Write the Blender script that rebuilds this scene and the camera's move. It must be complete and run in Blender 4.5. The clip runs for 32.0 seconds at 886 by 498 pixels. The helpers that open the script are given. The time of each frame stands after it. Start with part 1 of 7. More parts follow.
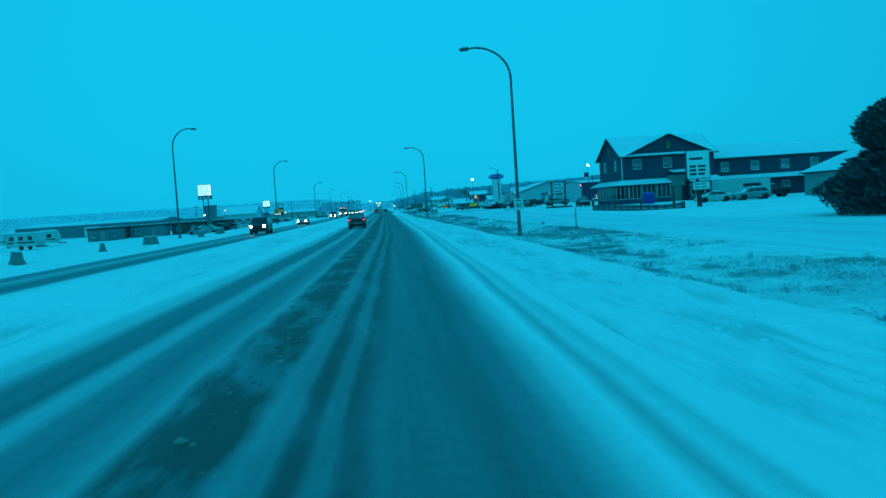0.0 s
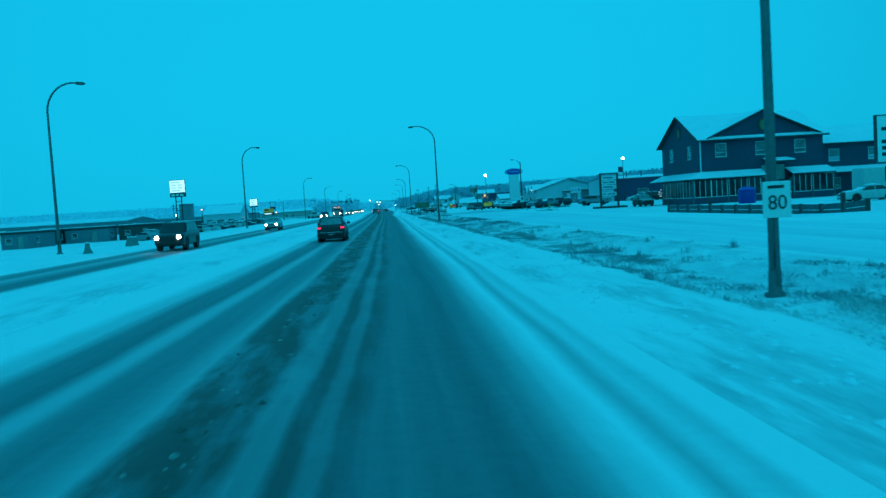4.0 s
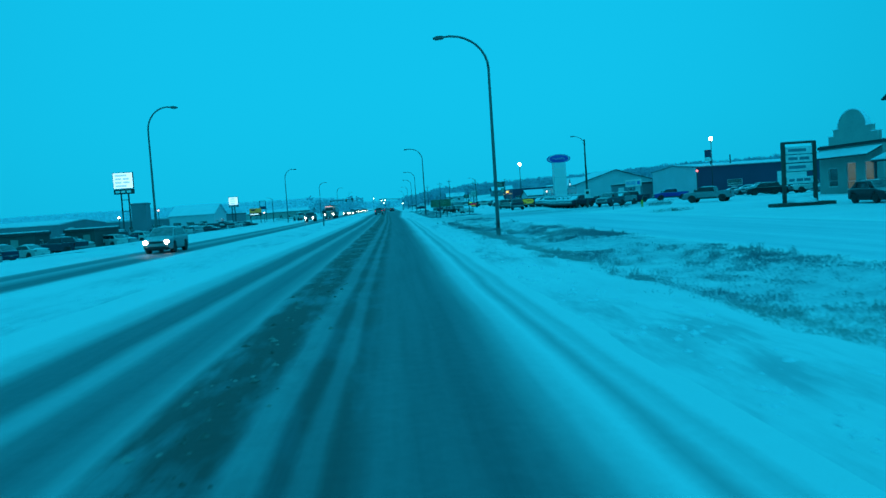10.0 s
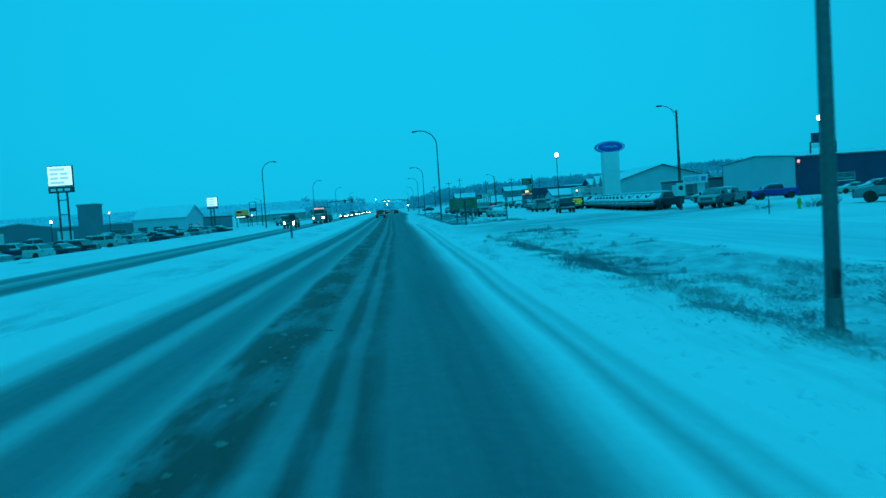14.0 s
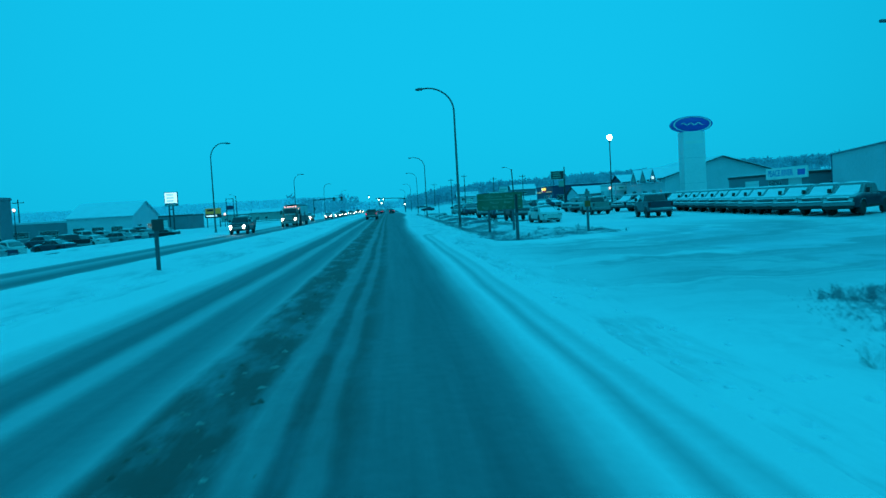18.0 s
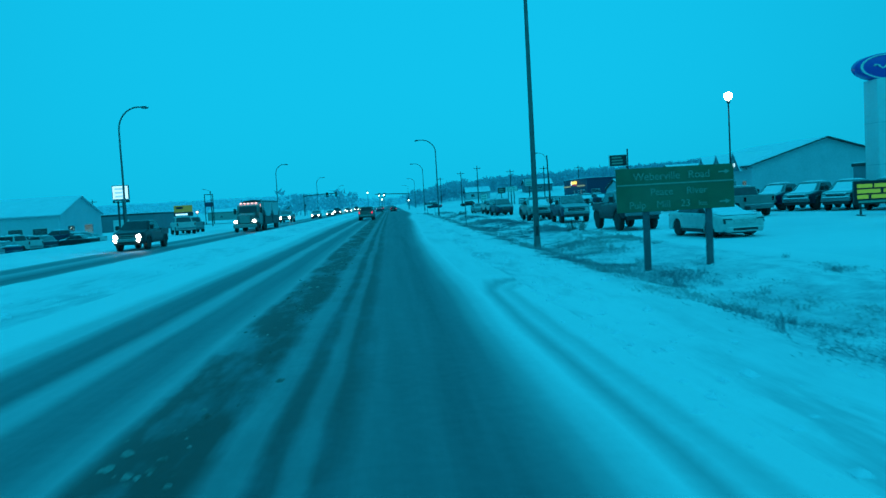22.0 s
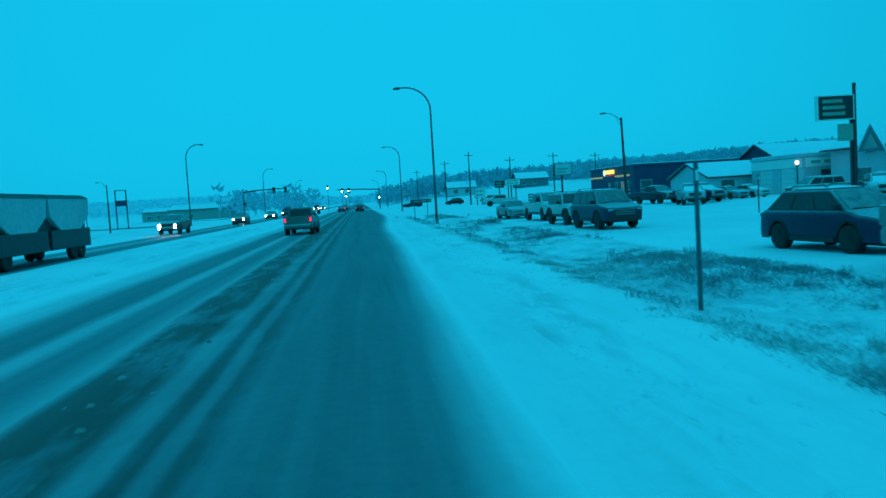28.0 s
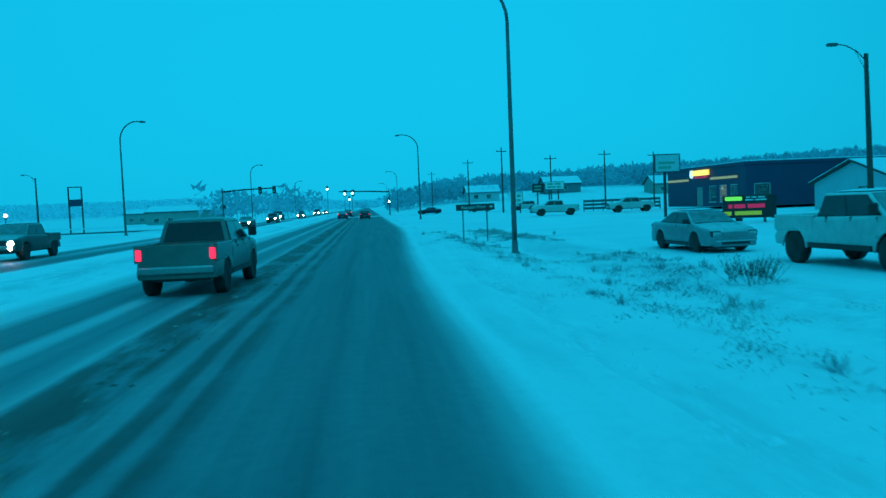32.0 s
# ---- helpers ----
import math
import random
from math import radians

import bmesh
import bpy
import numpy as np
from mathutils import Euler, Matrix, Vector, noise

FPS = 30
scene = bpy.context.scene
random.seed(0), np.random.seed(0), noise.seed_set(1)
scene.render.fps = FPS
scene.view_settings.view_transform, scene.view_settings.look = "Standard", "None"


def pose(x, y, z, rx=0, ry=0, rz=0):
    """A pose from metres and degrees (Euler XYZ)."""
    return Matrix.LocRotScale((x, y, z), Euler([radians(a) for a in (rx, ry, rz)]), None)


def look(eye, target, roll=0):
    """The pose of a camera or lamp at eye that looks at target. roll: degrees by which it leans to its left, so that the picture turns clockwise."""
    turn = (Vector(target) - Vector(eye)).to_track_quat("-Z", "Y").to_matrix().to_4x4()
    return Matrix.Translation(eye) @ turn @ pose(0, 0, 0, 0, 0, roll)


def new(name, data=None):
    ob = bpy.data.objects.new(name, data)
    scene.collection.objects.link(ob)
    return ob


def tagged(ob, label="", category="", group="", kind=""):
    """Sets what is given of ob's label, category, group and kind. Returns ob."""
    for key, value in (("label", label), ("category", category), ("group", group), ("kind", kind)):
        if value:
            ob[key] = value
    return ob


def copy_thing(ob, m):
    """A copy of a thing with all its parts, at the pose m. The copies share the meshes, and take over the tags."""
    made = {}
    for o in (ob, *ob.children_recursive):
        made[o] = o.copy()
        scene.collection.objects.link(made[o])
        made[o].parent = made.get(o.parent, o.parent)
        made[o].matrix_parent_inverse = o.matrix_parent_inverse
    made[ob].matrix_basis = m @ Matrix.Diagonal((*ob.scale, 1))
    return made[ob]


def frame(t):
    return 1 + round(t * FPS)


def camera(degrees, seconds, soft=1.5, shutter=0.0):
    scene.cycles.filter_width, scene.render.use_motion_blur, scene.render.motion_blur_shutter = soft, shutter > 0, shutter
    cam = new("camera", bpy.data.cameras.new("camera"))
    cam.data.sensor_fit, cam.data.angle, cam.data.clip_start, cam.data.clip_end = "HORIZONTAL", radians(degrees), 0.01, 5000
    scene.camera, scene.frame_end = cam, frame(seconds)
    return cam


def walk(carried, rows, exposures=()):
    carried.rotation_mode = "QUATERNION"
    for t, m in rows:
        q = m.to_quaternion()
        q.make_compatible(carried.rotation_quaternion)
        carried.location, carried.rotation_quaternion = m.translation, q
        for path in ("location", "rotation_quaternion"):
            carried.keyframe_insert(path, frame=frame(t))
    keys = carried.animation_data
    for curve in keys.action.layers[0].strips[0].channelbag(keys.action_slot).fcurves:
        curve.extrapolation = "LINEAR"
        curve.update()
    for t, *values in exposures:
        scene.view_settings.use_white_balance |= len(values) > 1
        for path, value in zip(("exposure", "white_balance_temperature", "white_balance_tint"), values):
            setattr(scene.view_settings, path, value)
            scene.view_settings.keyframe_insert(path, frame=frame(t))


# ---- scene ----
# The camera: a dash-mounted phone in a truck that drives up the right-hand lane.
cam = camera(58.5, 32.0, soft=1.5, shutter=0.3)
PATH = [
    (0.0, pose(0.05, 0.00, 2.05, 86.76, 3.70, -4.50)),
    (1.0, pose(0.24, 8.47, 2.05, 86.69, 4.15, -4.37)),
    (2.0, pose(0.42, 17.25, 2.05, 86.65, 3.75, -4.29)),
    (3.0, pose(0.59, 25.98, 2.05, 86.70, 3.46, -4.29)),
    (3.5, pose(0.67, 30.25, 2.05, 86.74, 3.50, -4.39)),
    (5.5, pose(1.03, 47.45, 2.05, 86.75, 3.69, -4.23)),
    (6.0, pose(1.09, 51.75, 2.05, 86.91, 3.96, -4.23)),
    (6.5, pose(1.14, 56.03, 2.05, 86.88, 3.87, -4.19)),
    (7.0, pose(1.17, 60.32, 2.05, 86.88, 3.73, -4.14)),
    (7.5, pose(1.20, 64.64, 2.05, 86.84, 3.81, -4.20)),
    (8.0, pose(1.23, 68.97, 2.05, 86.76, 3.87, -4.10)),
    (8.5, pose(1.25, 73.32, 2.05, 86.83, 3.80, -4.05)),
    (9.0, pose(1.27, 77.66, 2.05, 86.77, 3.75, -4.04)),
    (9.5, pose(1.29, 81.96, 2.05, 86.76, 3.75, -3.97)),
    (10.0, pose(1.31, 86.28, 2.05, 86.68, 3.76, -3.92)),
    (10.5, pose(1.32, 90.67, 2.05, 86.82, 3.82, -3.92)),
    (11.0, pose(1.33, 95.15, 2.05, 86.66, 3.89, -3.92)),
    (11.5, pose(1.34, 99.70, 2.05, 86.70, 3.88, -3.83)),
    (12.0, pose(1.35, 104.28, 2.05, 86.75, 3.85, -3.85)),
    (12.5, pose(1.37, 108.84, 2.05, 86.83, 3.80, -3.86)),
    (13.0, pose(1.39, 113.41, 2.05, 86.81, 3.77, -3.78)),
    (14.0, pose(1.46, 122.55, 2.05, 86.82, 3.77, -3.63)),
    (14.5, pose(1.49, 127.12, 2.05, 86.79, 3.63, -3.59)),
    (16.5, pose(1.67, 145.45, 2.05, 86.87, 3.33, -3.54)),
    (17.0, pose(1.71, 150.13, 2.05, 86.79, 3.11, -3.79)),
    (17.5, pose(1.74, 154.88, 2.05, 86.74, 3.17, -3.91)),
    (18.0, pose(1.78, 159.63, 2.05, 86.78, 3.22, -3.91)),
    (18.5, pose(1.81, 164.35, 2.05, 86.77, 3.12, -3.98)),
    (19.0, pose(1.83, 169.01, 2.05, 86.72, 3.00, -3.88)),
    (19.5, pose(1.85, 173.57, 2.05, 86.73, 2.88, -3.75)),
    (20.0, pose(1.87, 178.04, 2.05, 86.69, 2.81, -3.84)),
    (20.5, pose(1.89, 182.45, 2.05, 86.79, 2.93, -3.73)),
    (21.0, pose(1.92, 186.87, 2.05, 86.71, 3.10, -3.82)),
    (21.5, pose(1.95, 191.35, 2.05, 86.63, 3.17, -3.75)),
    (22.0, pose(1.99, 195.81, 2.05, 86.56, 3.24, -3.76)),
    (22.5, pose(2.03, 200.20, 2.05, 86.61, 3.23, -3.58)),
    (23.0, pose(2.08, 204.57, 2.05, 86.54, 3.22, -3.71)),
    (23.5, pose(2.13, 209.05, 2.05, 86.58, 3.38, -3.67)),
    (24.0, pose(2.18, 213.57, 2.05, 86.60, 3.54, -3.71)),
    (25.0, pose(2.31, 222.67, 2.05, 86.78, 3.40, -3.89)),
    (27.5, pose(2.70, 245.92, 2.05, 86.16, 3.44, -5.88)),
    (28.0, pose(2.76, 250.58, 2.05, 86.27, 3.39, -5.98)),
    (28.5, pose(2.81, 255.19, 2.05, 86.51, 3.06, -6.02)),
    (29.0, pose(2.85, 259.74, 2.05, 86.78, 2.85, -6.05)),
    (29.5, pose(2.89, 264.21, 2.05, 86.68, 2.59, -5.94)),
    (30.0, pose(2.93, 268.63, 2.05, 86.70, 2.29, -5.85)),
    (30.5, pose(2.97, 273.05, 2.05, 86.59, 2.45, -5.79)),
    (31.0, pose(3.00, 277.51, 2.05, 86.68, 2.42, -5.69)),
    (31.5, pose(3.03, 281.97, 2.05, 86.59, 2.27, -5.52)),
    (32.0, pose(3.06, 286.45, 2.05, 86.74, 2.32, -5.46)),
]
walk(cam, PATH, exposures=((0.0, 0.0),))

# ---- light: a dim overcast winter dusk, blue-green all over ----
world = bpy.data.worlds.new("dusk_sky")
scene.world = world
world.use_nodes = True
wn, wl = world.node_tree.nodes, world.node_tree.links
wn.clear()
w_out, w_bg = wn.new("ShaderNodeOutputWorld"), wn.new("ShaderNodeBackground")
w_sky, w_mul, w_mix = wn.new("ShaderNodeTexSky"), wn.new("ShaderNodeMixRGB"), wn.new("ShaderNodeMixRGB")
w_sky.sky_type, w_sky.sun_disc = "NISHITA", False
w_sky.sun_elevation, w_sky.sun_rotation, w_sky.dust_density = radians(12), radians(200), 4.0
w_mul.blend_type = "MULTIPLY"
w_mul.inputs["Fac"].default_value = 1.0
w_mul.inputs["Color2"].default_value = (0.001, 0.16, 0.24, 1)
w_mix.inputs["Fac"].default_value = 0.94
w_mix.inputs["Color2"].default_value = (0.0055, 0.525, 0.82, 1)
wl.new(w_sky.outputs["Color"], w_mul.inputs["Color1"])
wl.new(w_mul.outputs["Color"], w_mix.inputs["Color1"])
# the cloud is a little brighter low in the north, up the road
w_tc, w_dot, w_map, w_dim = wn.new("ShaderNodeTexCoord"), wn.new("ShaderNodeVectorMath"), wn.new("ShaderNodeMapRange"), wn.new("ShaderNodeMixRGB")
w_dot.operation = "DOT_PRODUCT"
w_dot.inputs[1].default_value = Vector((-0.02, 0.98, 0.16)).normalized()
wl.new(w_tc.outputs["Generated"], w_dot.inputs[0])
w_map.interpolation_type = "SMOOTHSTEP"
w_map.inputs["From Min"].default_value, w_map.inputs["From Max"].default_value = 0.74, 1.0
w_map.inputs["To Min"].default_value, w_map.inputs["To Max"].default_value = 0.86, 1.03
wl.new(w_dot.outputs["Value"], w_map.inputs["Value"])
w_dim.blend_type = "MULTIPLY"
w_dim.inputs["Fac"].default_value = 1.0
wl.new(w_mix.outputs["Color"], w_dim.inputs["Color1"])
wl.new(w_map.outputs["Result"], w_dim.inputs["Color2"])
wl.new(w_dim.outputs["Color"], w_bg.inputs["Color"])
wl.new(w_bg.outputs["Background"], w_out.inputs["Surface"])
w_bg.inputs["Strength"].default_value = 1.0
sun_data = bpy.data.lights.new("sun", "SUN")
sun_data.energy, sun_data.angle, sun_data.color = 0.4, radians(60), (0.02, 0.72, 1.0)
sun = new("sun", sun_data)
sun.matrix_world = look((0, 0, 100), (-20, 60, 0))

# ---- materials ----
def mat(name, color, rough=0.6, metal=0.0, scale=4.0, vary=0.25, bump=0.0, coat=0.0, dust=0.0, spec=0.5, by_object=0.0, frost=0.0):
    """Plain paint, metal or plaster with grain and blotches; dust lays a thin pale film on it."""
    m = bpy.data.materials.new(name)
    m.use_nodes = True
    n, l = m.node_tree.nodes, m.node_tree.links
    b = n["Principled BSDF"]
    tc, big, small = n.new("ShaderNodeTexCoord"), n.new("ShaderNodeTexNoise"), n.new("ShaderNodeTexNoise")
    l.new(tc.outputs["Object"], big.inputs["Vector"])
    l.new(tc.outputs["Object"], small.inputs["Vector"])
    big.inputs["Scale"].default_value, small.inputs["Scale"].default_value = scale * 0.2, scale * 3
    big.inputs["Detail"].default_value = small.inputs["Detail"].default_value = 4
    add = n.new("ShaderNodeMath")
    add.operation = "ADD"
    l.new(big.outputs["Fac"], add.inputs[0])
    l.new(small.outputs["Fac"], add.inputs[1])
    ramp = n.new("ShaderNodeMapRange")
    ramp.inputs["From Min"].default_value, ramp.inputs["From Max"].default_value = 0.6, 1.4
    ramp.inputs["To Min"].default_value, ramp.inputs["To Max"].default_value = 1 - vary, 1 + vary * 0.6
    l.new(add.outputs[0], ramp.inputs["Value"])
    base = n.new("ShaderNodeMixRGB")
    base.blend_type = "MULTIPLY"
    base.inputs["Fac"].default_value = 1.0
    base.inputs["Color1"].default_value = (*color, 1)
    l.new(ramp.outputs["Result"], base.inputs["Color2"])
    tone = base.outputs["Color"]
    if by_object:
        info, var = n.new("ShaderNodeObjectInfo"), n.new("ShaderNodeMapRange")
        var.inputs["To Min"].default_value, var.inputs["To Max"].default_value = 1 - by_object, 1 + by_object
        l.new(info.outputs["Random"], var.inputs["Value"])
        mul = n.new("ShaderNodeMixRGB")
        mul.blend_type = "MULTIPLY"
        mul.inputs["Fac"].default_value = 1.0
        l.new(tone, mul.inputs["Color1"])
        l.new(var.outputs["Result"], mul.inputs["Color2"])
        tone = mul.outputs["Color"]
    if dust:
        film, fr = n.new("ShaderNodeMixRGB"), n.new("ShaderNodeMapRange")
        fr.inputs["From Min"].default_value, fr.inputs["From Max"].default_value = 0.42, 0.66
        fr.inputs["To Max"].default_value = dust
        l.new(big.outputs["Fac"], fr.inputs["Value"])
        l.new(fr.outputs["Result"], film.inputs["Fac"])
        l.new(tone, film.inputs["Color1"])
        film.inputs["Color2"].default_value = (0.5, 0.5, 0.48, 1)
        tone = film.outputs["Color"]
    if frost:
        geo, up, flat, patchy, both, lay = n.new("ShaderNodeNewGeometry"), n.new("ShaderNodeSeparateXYZ"), n.new("ShaderNodeMapRange"), n.new("ShaderNodeMapRange"), n.new("ShaderNodeMath"), n.new("ShaderNodeMixRGB")
        l.new(geo.outputs["Normal"], up.inputs["Vector"])
        flat.inputs["From Min"].default_value, flat.inputs["From Max"].default_value = 0.25, 0.85
        l.new(up.outputs["Z"], flat.inputs["Value"])
        patchy.inputs["From Min"].default_value, patchy.inputs["From Max"].default_value = 0.75, 1.15
        patchy.inputs["To Min"].default_value, patchy.inputs["To Max"].default_value = frost * 0.45, frost
        l.new(add.outputs[0], patchy.inputs["Value"])
        both.operation = "MULTIPLY"
        l.new(flat.outputs["Result"], both.inputs[0])
        l.new(patchy.outputs["Result"], both.inputs[1])
        l.new(both.outputs[0], lay.inputs["Fac"])
        l.new(tone, lay.inputs["Color1"])
        lay.inputs["Color2"].default_value = (0.82, 0.82, 0.83, 1)
        tone = lay.outputs["Color"]
    l.new(tone, b.inputs["Base Color"])
    b.inputs["Roughness"].default_value, b.inputs["Metallic"].default_value = rough, metal
    b.inputs["Specular IOR Level"].default_value = spec
    b.inputs["Coat Weight"].default_value, b.inputs["Coat Roughness"].default_value = coat, 0.15
    if bump:
        bp = n.new("ShaderNodeBump")
        bp.inputs["Strength"].default_value, bp.inputs["Distance"].default_value = bump, 0.02
        l.new(small.outputs["Fac"], bp.inputs["Height"])
        l.new(bp.outputs["Normal"], b.inputs["Normal"])
    return m


def glow(name, color, strength):
    m = bpy.data.materials.new(name)
    m.use_nodes = True
    b = m.node_tree.nodes["Principled BSDF"]
    b.inputs["Base Color"].default_value = (*color, 1)
    b.inputs["Emission Color"].default_value = (*color, 1)
    b.inputs["Emission Strength"].default_value = strength
    return m


def noise_node(n, l, vec, scale, detail=4, rough=0.55):
    t = n.new("ShaderNodeTexNoise")
    t.inputs["Scale"].default_value, t.inputs["Detail"].default_value, t.inputs["Roughness"].default_value = scale, detail, rough
    l.new(vec, t.inputs["Vector"])
    return t.outputs["Fac"]


def snow_material(name, tint, grey, streak=0.0, amount=0.5):
    """Fallen or driven-over snow: bright grain, greyer dirty patches, and tracks drawn out along y."""
    m = bpy.data.materials.new(name)
    m.use_nodes = True
    n, l = m.node_tree.nodes, m.node_tree.links
    b = n["Principled BSDF"]
    tc, mp = n.new("ShaderNodeTexCoord"), n.new("ShaderNodeMapping")
    l.new(tc.outputs["Object"], mp.inputs["Vector"])
    mp.inputs["Scale"].default_value = ((1, 1, 1), (1, 0.05, 1), (0.05, 1, 1))[int(streak)]
    big = noise_node(n, l, mp.outputs["Vector"], 0.9 if streak else 0.12, 5)
    fine = noise_node(n, l, tc.outputs["Object"], 2.5, 6, 0.65)
    mixv = n.new("ShaderNodeMath")
    mixv.operation = "MULTIPLY_ADD"
    l.new(big, mixv.inputs[0])
    mixv.inputs[1].default_value = 0.75
    half = n.new("ShaderNodeMath")
    half.operation = "MULTIPLY"
    half.inputs[1].default_value = 0.25
    l.new(fine, half.inputs[0])
    l.new(half.outputs[0], mixv.inputs[2])
    r = n.new("ShaderNodeMapRange")
    r.inputs["From Min"].default_value, r.inputs["From Max"].default_value = amount - 0.14, amount + 0.14
    l.new(mixv.outputs[0], r.inputs["Value"])
    c = n.new("ShaderNodeMixRGB")
    c.inputs["Color1"].default_value, c.inputs["Color2"].default_value = (*grey, 1), (*tint, 1)
    l.new(r.outputs["Result"], c.inputs["Fac"])
    l.new(c.outputs["Color"], b.inputs["Base Color"])
    b.inputs["Roughness"].default_value = 0.75
    b.inputs["Specular IOR Level"].default_value = 0.2
    bp = n.new("ShaderNodeBump")
    bp.inputs["Strength"].default_value, bp.inputs["Distance"].default_value = 0.6, 0.08
    l.new(mixv.outputs[0], bp.inputs["Height"])
    l.new(bp.outputs["Normal"], b.inputs["Normal"])
    return m


def road_material(name, stops, wobble=0.14):
    """Wet asphalt under blown snow. stops: (metres from the road's west edge, asphalt share 0 to 1, brown slush 0 or 1)."""
    m = bpy.data.materials.new(name)
    m.use_nodes = True
    n, l = m.node_tree.nodes, m.node_tree.links
    b = n["Principled BSDF"]
    tc, sep = n.new("ShaderNodeTexCoord"), n.new("ShaderNodeSeparateXYZ")
    l.new(tc.outputs["UV"], sep.inputs["Vector"])
    mp = n.new("ShaderNodeMapping")
    mp.inputs["Scale"].default_value = (1, 0.22, 1)
    l.new(tc.outputs["Object"], mp.inputs["Vector"])
    warp = noise_node(n, l, mp.outputs["Vector"], 0.6, 4, 0.55)
    blotch = noise_node(n, l, mp.outputs["Vector"], 1.5, 4, 0.6)
    mp2 = n.new("ShaderNodeMapping")
    mp2.inputs["Scale"].default_value = (1, 0.025, 1)
    l.new(tc.outputs["Object"], mp2.inputs["Vector"])
    streak = noise_node(n, l, mp2.outputs["Vector"], 3.2, 5, 0.6)
    fine = noise_node(n, l, tc.outputs["Object"], 5.0, 6, 0.7)
    pos = n.new("ShaderNodeMath")
    pos.operation = "MULTIPLY_ADD"
    l.new(warp, pos.inputs[0])
    pos.inputs[1].default_value = 2 * wobble
    l.new(sep.outputs["X"], pos.inputs[2])
    width = stops[-1][0]
    unit = n.new("ShaderNodeMapRange")
    unit.inputs["From Min"].default_value, unit.inputs["From Max"].default_value = wobble, width + wobble
    l.new(pos.outputs[0], unit.inputs["Value"])
    ramp, dirt = n.new("ShaderNodeValToRGB"), n.new("ShaderNodeValToRGB")
    for node, k in ((ramp, 1), (dirt, 2)):
        el = node.color_ramp.elements
        while len(el) < len(stops):
            el.new(0.5)
        for e, s in zip(el, stops):
            e.position = s[0] / width
            e.color = (s[k], s[k], s[k], 1)
        l.new(unit.outputs["Result"], node.inputs["Fac"])
    def mathn(op, a, bb):
        k = n.new("ShaderNodeMath")
        k.operation = op
        for i, v in enumerate((a, bb)):
            if isinstance(v, (int, float)):
                k.inputs[i].default_value = v
            else:
                l.new(v, k.inputs[i])
        return k.outputs[0]
    noisy = mathn("ADD", mathn("MULTIPLY", mathn("SUBTRACT", streak, 0.5), 0.22), mathn("MULTIPLY", mathn("SUBTRACT", fine, 0.5), 0.22))
    share = n.new("ShaderNodeMapRange")
    share.inputs["From Min"].default_value, share.inputs["From Max"].default_value = 0.05, 0.95
    l.new(mathn("ADD", ramp.outputs["Color"], noisy), share.inputs["Value"])
    asphalt, c, c2 = n.new("ShaderNodeMixRGB"), n.new("ShaderNodeMixRGB"), n.new("ShaderNodeMixRGB")
    asphalt.inputs["Color1"].default_value, asphalt.inputs["Color2"].default_value = (0.06, 0.062, 0.074, 1), (0.125, 0.128, 0.148, 1)
    l.new(fine, asphalt.inputs["Fac"])
    driven, worn = n.new("ShaderNodeMixRGB"), n.new("ShaderNodeMapRange")
    worn.inputs["From Min"].default_value, worn.inputs["From Max"].default_value = 0.02, 0.34
    l.new(ramp.outputs["Color"], worn.inputs["Value"])
    l.new(worn.outputs["Result"], driven.inputs["Fac"])
    driven.inputs["Color1"].default_value, driven.inputs["Color2"].default_value = (0.86, 0.865, 0.885, 1), (0.62, 0.63, 0.66, 1)
    l.new(driven.outputs["Color"], c.inputs["Color1"])
    l.new(share.outputs["Result"], c.inputs["Fac"])
    l.new(asphalt.outputs["Color"], c.inputs["Color2"])
    clot = n.new("ShaderNodeMapRange")
    clot.inputs["From Min"].default_value, clot.inputs["From Max"].default_value = 0.38, 0.54
    l.new(blotch, clot.inputs["Value"])
    slush = mathn("MULTIPLY", dirt.outputs["Color"], clot.outputs["Result"])
    l.new(mathn("MULTIPLY", slush, 0.9), c2.inputs["Fac"])
    l.new(c.outputs["Color"], c2.inputs["Color1"])
    c2.inputs["Color2"].default_value = (0.12, 0.05, 0.042, 1)
    l.new(c2.outputs["Color"], b.inputs["Base Color"])
    b.inputs["Roughness"].default_value = 0.6
    b.inputs["Specular IOR Level"].default_value = 0.25
    bp = n.new("ShaderNodeBump")
    bp.inputs["Strength"].default_value, bp.inputs["Distance"].default_value = 0.5, 0.03
    l.new(mathn("SUBTRACT", fine, mathn("MULTIPLY", share.outputs["Result"], 0.6)), bp.inputs["Height"])
    l.new(bp.outputs["Normal"], b.inputs["Normal"])
    return m


SNOW = snow_material("snow", (0.885, 0.89, 0.91), (0.78, 0.79, 0.825), amount=0.42)


